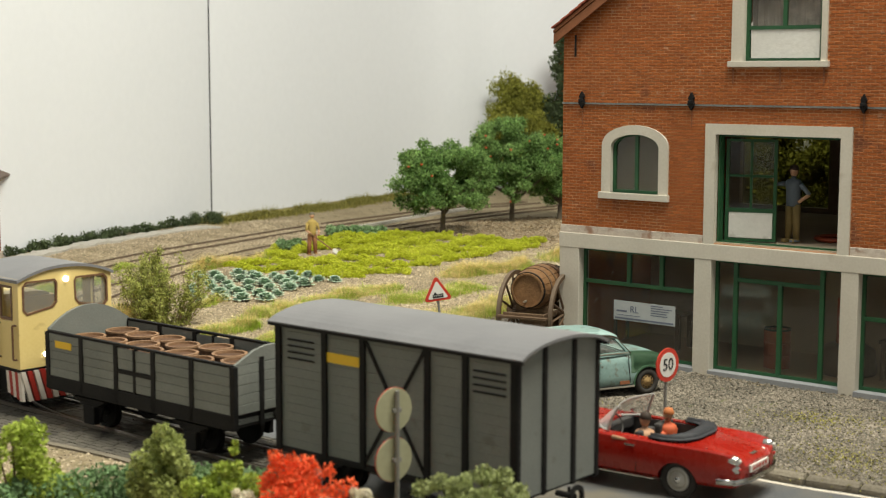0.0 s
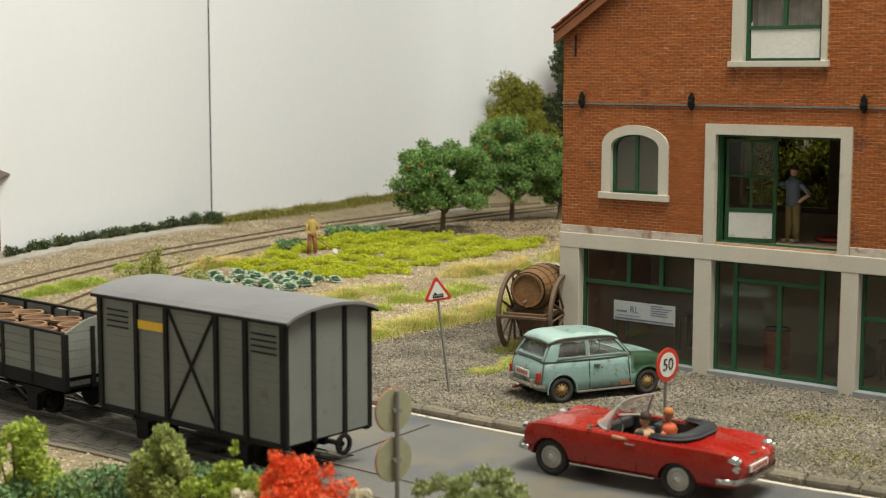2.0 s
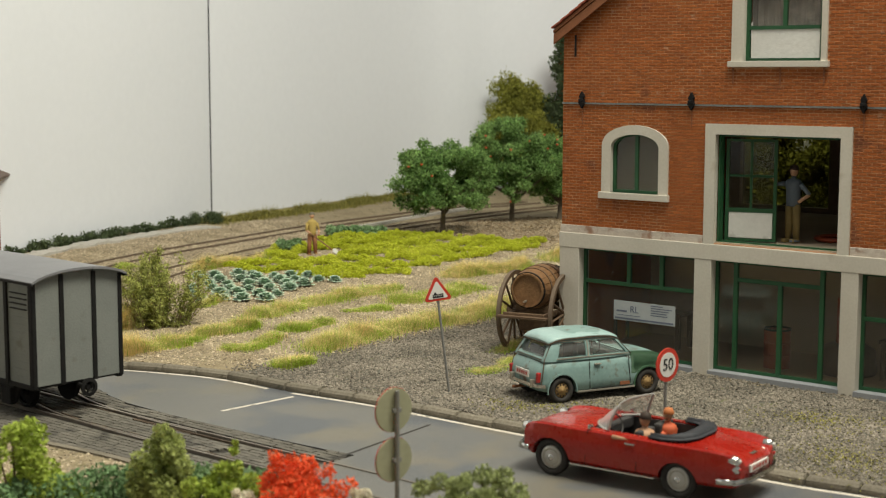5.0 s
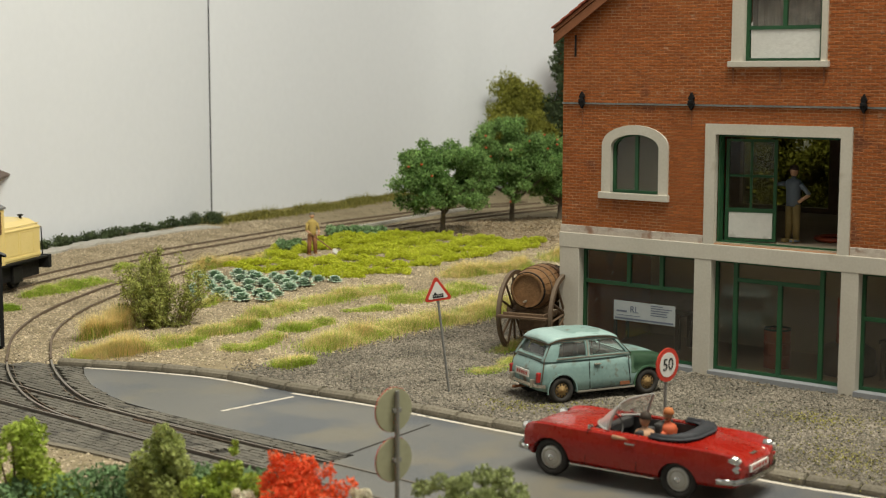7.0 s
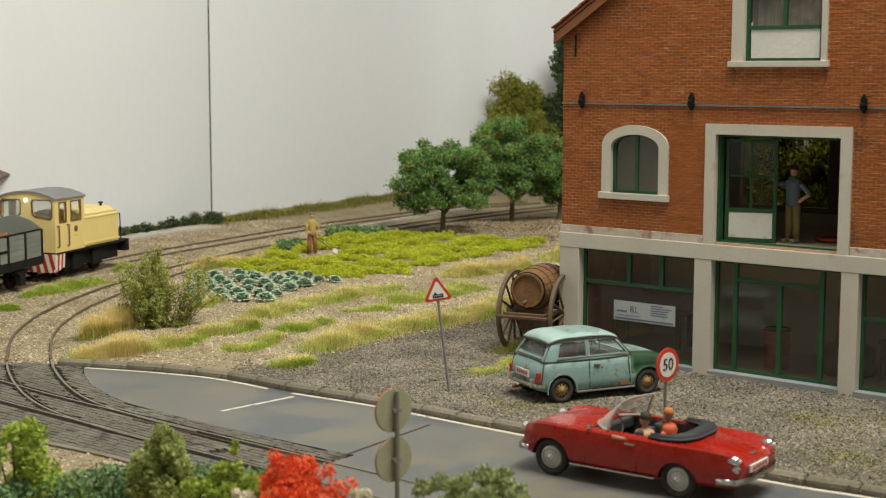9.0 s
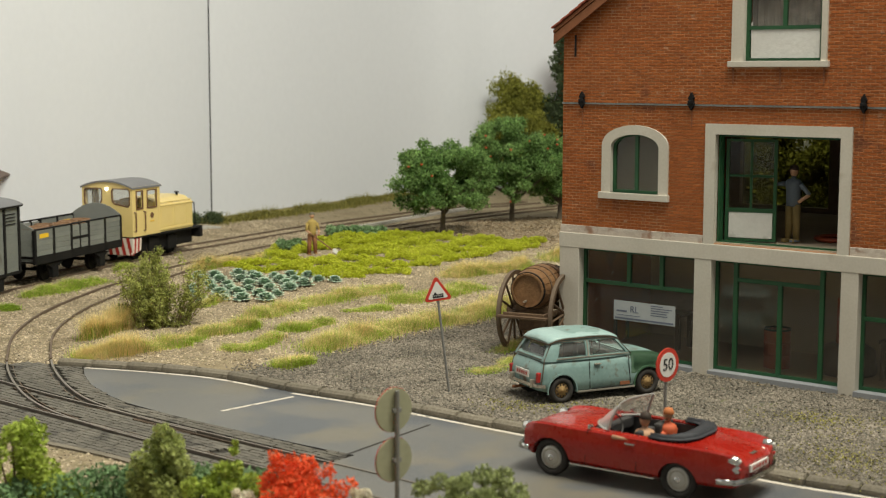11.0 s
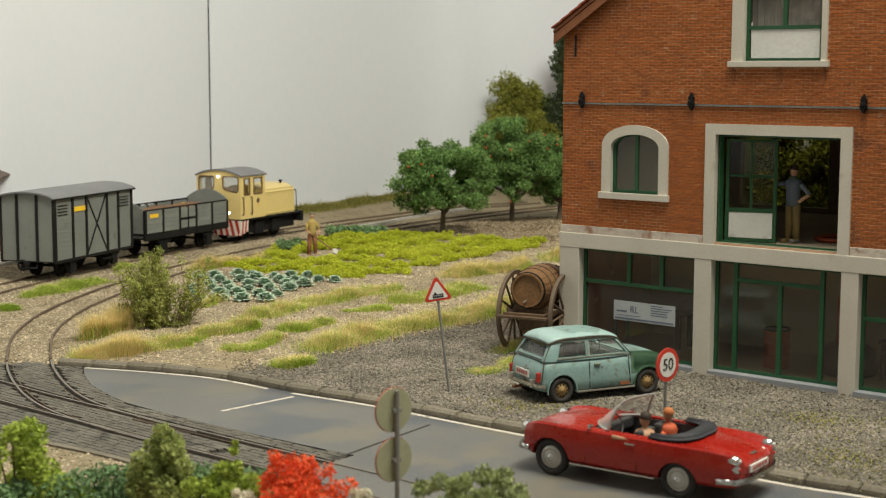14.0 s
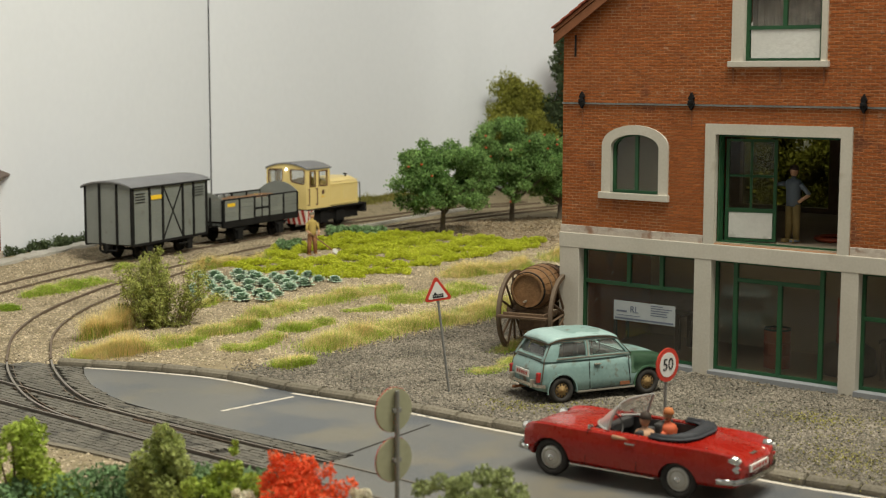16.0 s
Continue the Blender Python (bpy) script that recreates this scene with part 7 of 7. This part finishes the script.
def cabbage_mesh(seed):
    """Rings of leaves that hug the head, each with a pale curled edge."""
    g = random.Random(seed)
    bm = B()
    for ring, (n, r0, z0, tilt, s) in enumerate(((7, 0.06, 0.06, 20, 0.19), (6, 0.07, 0.09, 34, 0.18), (6, 0.05, 0.12, 50, 0.17), (4, 0.03, 0.16, 68, 0.14), (3, 0.01, 0.19, 80, 0.11))):
        for k in range(n):
            a = 2 * math.pi * (k + 0.5 * ring + g.uniform(-0.18, 0.18)) / n
            t = math.radians(tilt + g.uniform(-9, 9))
            ca, sa = math.cos(a), math.sin(a)
            rows = []
            for u, w, curl in ((0.0, 0.15, 0.0), (0.4, 0.48, 0.0), (0.78, 0.58, 0.012), (0.92, 0.52, 0.038), (1.0, 0.36, 0.052)):
                rad = r0 + s * u * math.cos(t) + curl
                z = z0 + s * u * math.sin(t) - curl * 0.35
                rows.append([])
                for sgn in (-1, -0.5, 0, 0.5, 1):
                    x, y = rad - 0.22 * s * w * sgn * sgn, sgn * w * s
                    dz = -0.10 * s * abs(sgn) + g.uniform(-0.006, 0.006)
                    rows[-1].append(bm.verts.new((x * ca - y * sa, x * sa + y * ca, z + dz)))
            for i in range(4):
                for j in range(4):
                    fc = bm.faces.new((rows[i][j], rows[i][j + 1], rows[i + 1][j + 1], rows[i + 1][j]))
                    fc.material_index = 1 if i >= 3 else 0
    return mesh_of("cabbage", bm, [CABBAGE, CABBAGE_RIM], True)


CAB_POLY = [(-7.3, 40.9), (-8.2, 46.8), (-6.5, 48.0), (-5.0, 47.6), (-3.2, 46.3), (-4.6, 43.0), (-5.4, 41.4)]
heads = [cabbage_mesh(s) for s in range(4)]
g = random.Random(9)
for j in range(10):
    for i in range(13):
        x = -8.6 + i * 0.60 + 0.30 * (j % 2) + g.uniform(-0.1, 0.1)
        y = 41.1 + j * 0.98 + g.uniform(-0.12, 0.12)
        if bool(inside(x, y, CAB_POLY)):
            ob = new("cabbage", heads[g.randrange(4)])
            sc = g.uniform(0.82, 1.15)
            ob.matrix_basis = place(x, y, float(lift(x, y)) - 0.02, g.uniform(0, 360)) @ Matrix.Scale(sc, 4)
            tagged(ob, "blue-green cabbage head growing in bare soil", "cabbage", "cabbages in the garden bed")

# ---- foreground planting ----
def shrub(name, x, y, z, blobs, n, size, material, label, category="bush", seed=1, stems=6, shell=0.5):
    t = empty(name, place(x, y, z), label, category)
    g = random.Random(seed)
    bm = B()
    for k in range(stems):
        b = blobs[k % len(blobs)]
        bar(bm, (g.uniform(-0.1, 0.1), g.uniform(-0.1, 0.1), -0.1), (b[0], b[1], b[2]), 0.03, 6, 0.012)
    part("stem", bm, TWIG, t)
    v, f = leaf_cloud(blobs, n, size, seed, shell)
    c = raw("foliage", v, f, material)
    c.parent = t
    return t


HL = smooth_line([(-7.6, 19.7), (-6.2, 20.25), (-4.8, 21.15), (-3.6, 21.2), (-2.6, 20.8), (-1.9, 20.2)], 0.14)
r = np.random.default_rng(80)
bl = [(x + r.normal(0, 0.05), y + r.normal(0, 0.1), z, 0.26) for x, y in HL for z in (0.25, 0.58)]
v, f = leaf_cloud(bl, 16000, 0.05, 81, 0.6)
tagged(raw("garden_hedge", v, f, HEDGE_LEAF), "low trimmed dark green garden hedge", "hedge", kind="stuff")
shrub("round_bush", -4.12, 20.5, 0.05, clumps(0, 0, 0.85, 0.36, 0.62, 26, 0.17, 82), 6500, 0.040, BUSH_LEAF, "rounded olive-green garden bush", seed=82)
shrub("lime_bush", -6.15, 20.6, 0.05, clumps(-0.15, 0, 0.75, 0.55, 0.78, 30, 0.18, 83) + [(0.45, 0.1, 0.5, 0.3), (0.75, 0.2, 0.3, 0.28)], 8000, 0.042, LIME_LEAF, "bright lime-green leafy bush", seed=83)
shrub("lime_sprig", -3.05, 19.6, 0.05, clumps(0, 0, 0.85, 0.28, 0.55, 14, 0.13, 84) + [(0.15, 0, 1.45, 0.06), (0.17, 0, 1.55, 0.045), (0.4, 0, 0.95, 0.16), (-0.45, 0, 0.9, 0.15)], 3800, 0.036, LIME_LEAF, "loose lime-green plant with a tall sprig", seed=84)
shrub("grey_green_bush", 0.35, 18.5, 0.05, clumps(0, 0, 0.90, 0.80, 0.62, 52, 0.13, 85), 9500, 0.036, GREY_LEAF, "soft grey-green garden bush", seed=85)
bl = clumps(0, 0, 0.95, 0.62, 0.42, 30, 0.16, 86) + [(-0.4, 0, 1.5, 0.11), (-0.05, 0, 1.35, 0.12), (-0.2, 0.1, 1.42, 0.12), (0.3, 0, 1.32, 0.11), (0.6, 0, 1.12, 0.11), (-0.35, 0, 1.42, 0.12), (0.05, 0.1, 1.4, 0.1)]
flower = shrub("red_flower_bush", -1.85, 19.0, 0.05, bl, 6800, 0.034, RED_PETAL, "bush of bright orange-red blossom", "flowers", 86, shell=0.35)
v, f = leaf_cloud(clumps(0, 0, 0.6, 0.55, 0.4, 20, 0.16, 87), 2600, 0.04, 88, 0.4)
lv = raw("leaves", v, f, LIME_LEAF)
lv.parent = flower
for i, (x, y, z) in enumerate(((-2.72, 19.2, 0.98), (-1.55, 18.7, 1.02), (-1.1, 18.9, 1.1), (-1.85, 18.6, 0.95))):
    bl = [(0.1 * math.sin(k * 2.4), 0.06 * math.cos(k * 2.4), 0.05 * math.sin(k), 0.06) for k in range(8)]
    shrub("white_flower_bush", x, y, z - 0.03, bl, 700, 0.026, WHITE_PETAL, "cluster of creamy white blossom", "flowers", 90 + i, 4)

# ---- far brick house at the edge ----
TILE_BROWN = surface("brown_tile", (0.11, 0.08, 0.065), (0.17, 0.12, 0.10), 0.8, 10, 2, 0.3)
house = empty("far_house", place(-18.17, 51.5, -0.1, 8), "small brick house with a tiled roof by the track", "house")
part("wall", box(B(), -2.0, 2.15, -1.2, 1.2, -0.1, 3.15), BRICK_JOINED, house, "red brick wall")
part("plinth", box(B(), -2.05, 2.2, -1.25, 1.25, -0.1, 0.4), PLASTER_OLD, house)
bm = prism(B(), [(-2.4, 3.1), (2.45, 3.1), (2.45, 3.17), (0, 4.9), (-2.4, 3.17)], -1.5, 1.5, "Y")
part("roof", bm, TILE_BROWN, house, "dark brown tiled roof")
part("cornice", box(B(), -2.2, 2.3, -1.4, 1.4, 2.98, 3.1, 0.02), PLASTER_OLD, house)


# ---- figurines ----
SKIN = surface("figure_skin", (0.45, 0.24, 0.14), (0.52, 0.30, 0.18), 0.6, 10, 2, 0.0)


def figurine(name, m, label, trousers, shirt, hair, arms, legs_apart=0.1, h=1.72, seated=False):
    """A small painted figure in one mesh."""
    bm = B()
    n = 0
    hip = 0.88 if not seated else 0.0
    if not seated:
        for s in (-1, 1):
            bar(bm, (s * legs_apart, 0, 0.05), (s * 0.09, 0, hip), 0.075, 10, 0.105)
            box(bm, s * legs_apart - 0.06, s * legs_apart + 0.06, -0.2, 0.09, 0.0, 0.09, 0.02)
        n = tone(bm, n, 0)
    else:
        n = tone(bm, n, 0)
    lathe(bm, [(0.0, hip - 0.06), (0.16, hip - 0.04), (0.165, hip + 0.1), (0.17, hip + 0.3), (0.20, hip + 0.48), (0.16, hip + 0.56), (0.06, hip + 0.60), (0.055, hip + 0.66), (0.0, hip + 0.66)], 14)
    for a, b, c in arms:
        bar(bm, Vector(a) + Vector((0, 0, hip)), Vector(b) + Vector((0, 0, hip)), 0.06, 8, 0.05)
    n = tone(bm, n, 1)
    for a, b, c in arms:
        bar(bm, Vector(b) + Vector((0, 0, hip)), Vector(c) + Vector((0, 0, hip)), 0.045, 8, 0.04)
    lathe(bm, [(0.0, hip + 0.62), (0.06, hip + 0.65), (0.095, hip + 0.72), (0.10, hip + 0.79), (0.07, hip + 0.86), (0.0, hip + 0.88)], 14)
    n = tone(bm, n, 2)
    lathe(bm, [(0.108, hip + 0.78), (0.112, hip + 0.82), (0.08, hip + 0.89), (0.0, hip + 0.915)], 14, center=(0, 0.012, 0))
    n = tone(bm, n, 3)
    return tagged(part(name, bm, [trousers, shirt, SKIN, hair], m=m, smooth=True), label, "figurine")


KHAKI = surface("figure_khaki", (0.24, 0.17, 0.06), (0.30, 0.22, 0.09), 0.8, 12, 2, 0.1)
OCHRE = surface("figure_ochre", (0.36, 0.26, 0.07), (0.42, 0.31, 0.10), 0.8, 12, 2, 0.1)
RUST_CLOTH = surface("figure_rust_cloth", (0.24, 0.10, 0.04), (0.28, 0.13, 0.06), 0.8, 12, 2, 0.1)
BLUE_CLOTH = surface("figure_blue_cloth", (0.12, 0.15, 0.19), (0.16, 0.19, 0.23), 0.8, 12, 2, 0.1)
HAIR = surface("figure_hair", (0.03, 0.02, 0.015), (0.05, 0.03, 0.02), 0.7, 12, 2, 0.1)
GINGER = surface("figure_ginger", (0.42, 0.13, 0.04), (0.50, 0.18, 0.06), 0.7, 12, 2, 0.1)
ORANGE_CLOTH = surface("figure_orange_cloth", (0.50, 0.09, 0.03), (0.55, 0.12, 0.05), 0.7, 12, 2, 0.1)
CAP = surface("figure_cap", (0.12, 0.10, 0.07), (0.16, 0.14, 0.10), 0.8, 12, 2, 0.1)
figurine("gardener_figure", place(-4.85, 53.2, 0.05, 20) @ Matrix.Scale(0.9, 4), "painted gardener figure with cap and spade", RUST_CLOTH, OCHRE, CAP,
         [((-0.2, 0, 0.46), (-0.27, -0.1, 0.16), (-0.1, -0.22, 0.02)), ((0.2, 0, 0.46), (0.27, -0.08, 0.18), (0.22, -0.2, -0.05))], 0.14)
spade = empty("spade", place(-4.85, 53.2, 0.05, 20), "long-handled spade with a pale steel blade", "spade")
part("handle", bar(B(), (-0.15, -0.24, 0.85), (0.72, -0.30, 0.18), 0.025, 8), OAK, spade)
bm = B()
prism(bm, [(0.68, 0.24), (0.80, 0.26), (1.0, 0.08), (0.98, 0.02), (0.86, 0.03), (0.70, 0.13)], -0.33, -0.29)
part("blade", bm, PANEL_WHITE, spade, "bright bare steel blade")
figurine("doorway_figure", in_hall(1.62, 1.0, 3.07, -10) @ Matrix.Scale(0.95, 4), "painted figure in blue shirt standing in the doorway", KHAKI, BLUE_CLOTH, HAIR,
         [((-0.2, 0, 0.46), (-0.40, -0.08, 0.44), (-0.52, -0.12, 0.64)), ((0.2, 0, 0.46), (0.42, 0.02, 0.24), (0.2, -0.08, 0.06))], 0.11)
figurine("driver_figure", CAR_M @ place(-0.40, 0.36, 0.42, 90) @ Matrix.Scale(0.88, 4), "painted dark-haired driver figure in the red car", KHAKI, SKIN, HAIR,
         [((-0.2, 0, 0.44), (-0.30, -0.22, 0.32), (-0.10, -0.42, 0.34)), ((0.2, 0, 0.44), (0.44, -0.10, 0.46), (0.47, -0.42, 0.47))], seated=True)
figurine("passenger_figure", CAR_M @ place(-0.48, -0.30, 0.43, 100) @ Matrix.Scale(0.82, 4), "painted ginger-haired passenger figure in orange", KHAKI, ORANGE_CLOTH, GINGER,
         [((-0.2, 0, 0.44), (-0.28, -0.12, 0.22), (-0.1, -0.25, 0.16)), ((0.2, 0, 0.44), (0.28, -0.12, 0.22), (0.1, -0.25, 0.16))], seated=True)

# bushes behind the building, seen through its upper room
for i, (x, y) in enumerate(((-6.6, 12.6), (-5.3, 12.9), (-4.2, 12.5), (-3.0, 12.8), (-1.9, 12.4))):
    t = empty("rear_bush", in_hall(x, y, 0.0), "tall yellow-green bush behind the brick building", "bush")
    part("stem", bar(B(), (0, 0, 0), (0, 0, 3.0), 0.07, 8), BARK, t)
    v, f = leaf_cloud(clumps(0, 0, 3.7, 0.9, 1.5, 26, 0.4, 120 + i), 9000, 0.09, 120 + i, 0.3)
    c = raw("foliage", v, f, SHRUB_LEAF)
    c.parent = t


# ---- what moves ----
def motions():
    for ob in (van, opn, loco, *barrels):
        ob.scale = (TRAIN, TRAIN, TRAIN * (0.93 if ob in barrels else 1.0))
    walk(van, ride(0.0, 2.7))
    wagon_rows = ride(2.5 + 1.10 + 2.8, 3.0)
    walk(opn, wagon_rows)
    walk(loco, ride(2.5 + 1.10 + 5.59 + 0.68 + 2.08, 2.3))
    for ob, (x, y) in zip(barrels, BARREL_SPOTS):
        walk(ob, [(t, m @ place(x * TRAIN, y * TRAIN, 0.701 * TRAIN, 40 * x)) for t, m in wagon_rows])


motions()
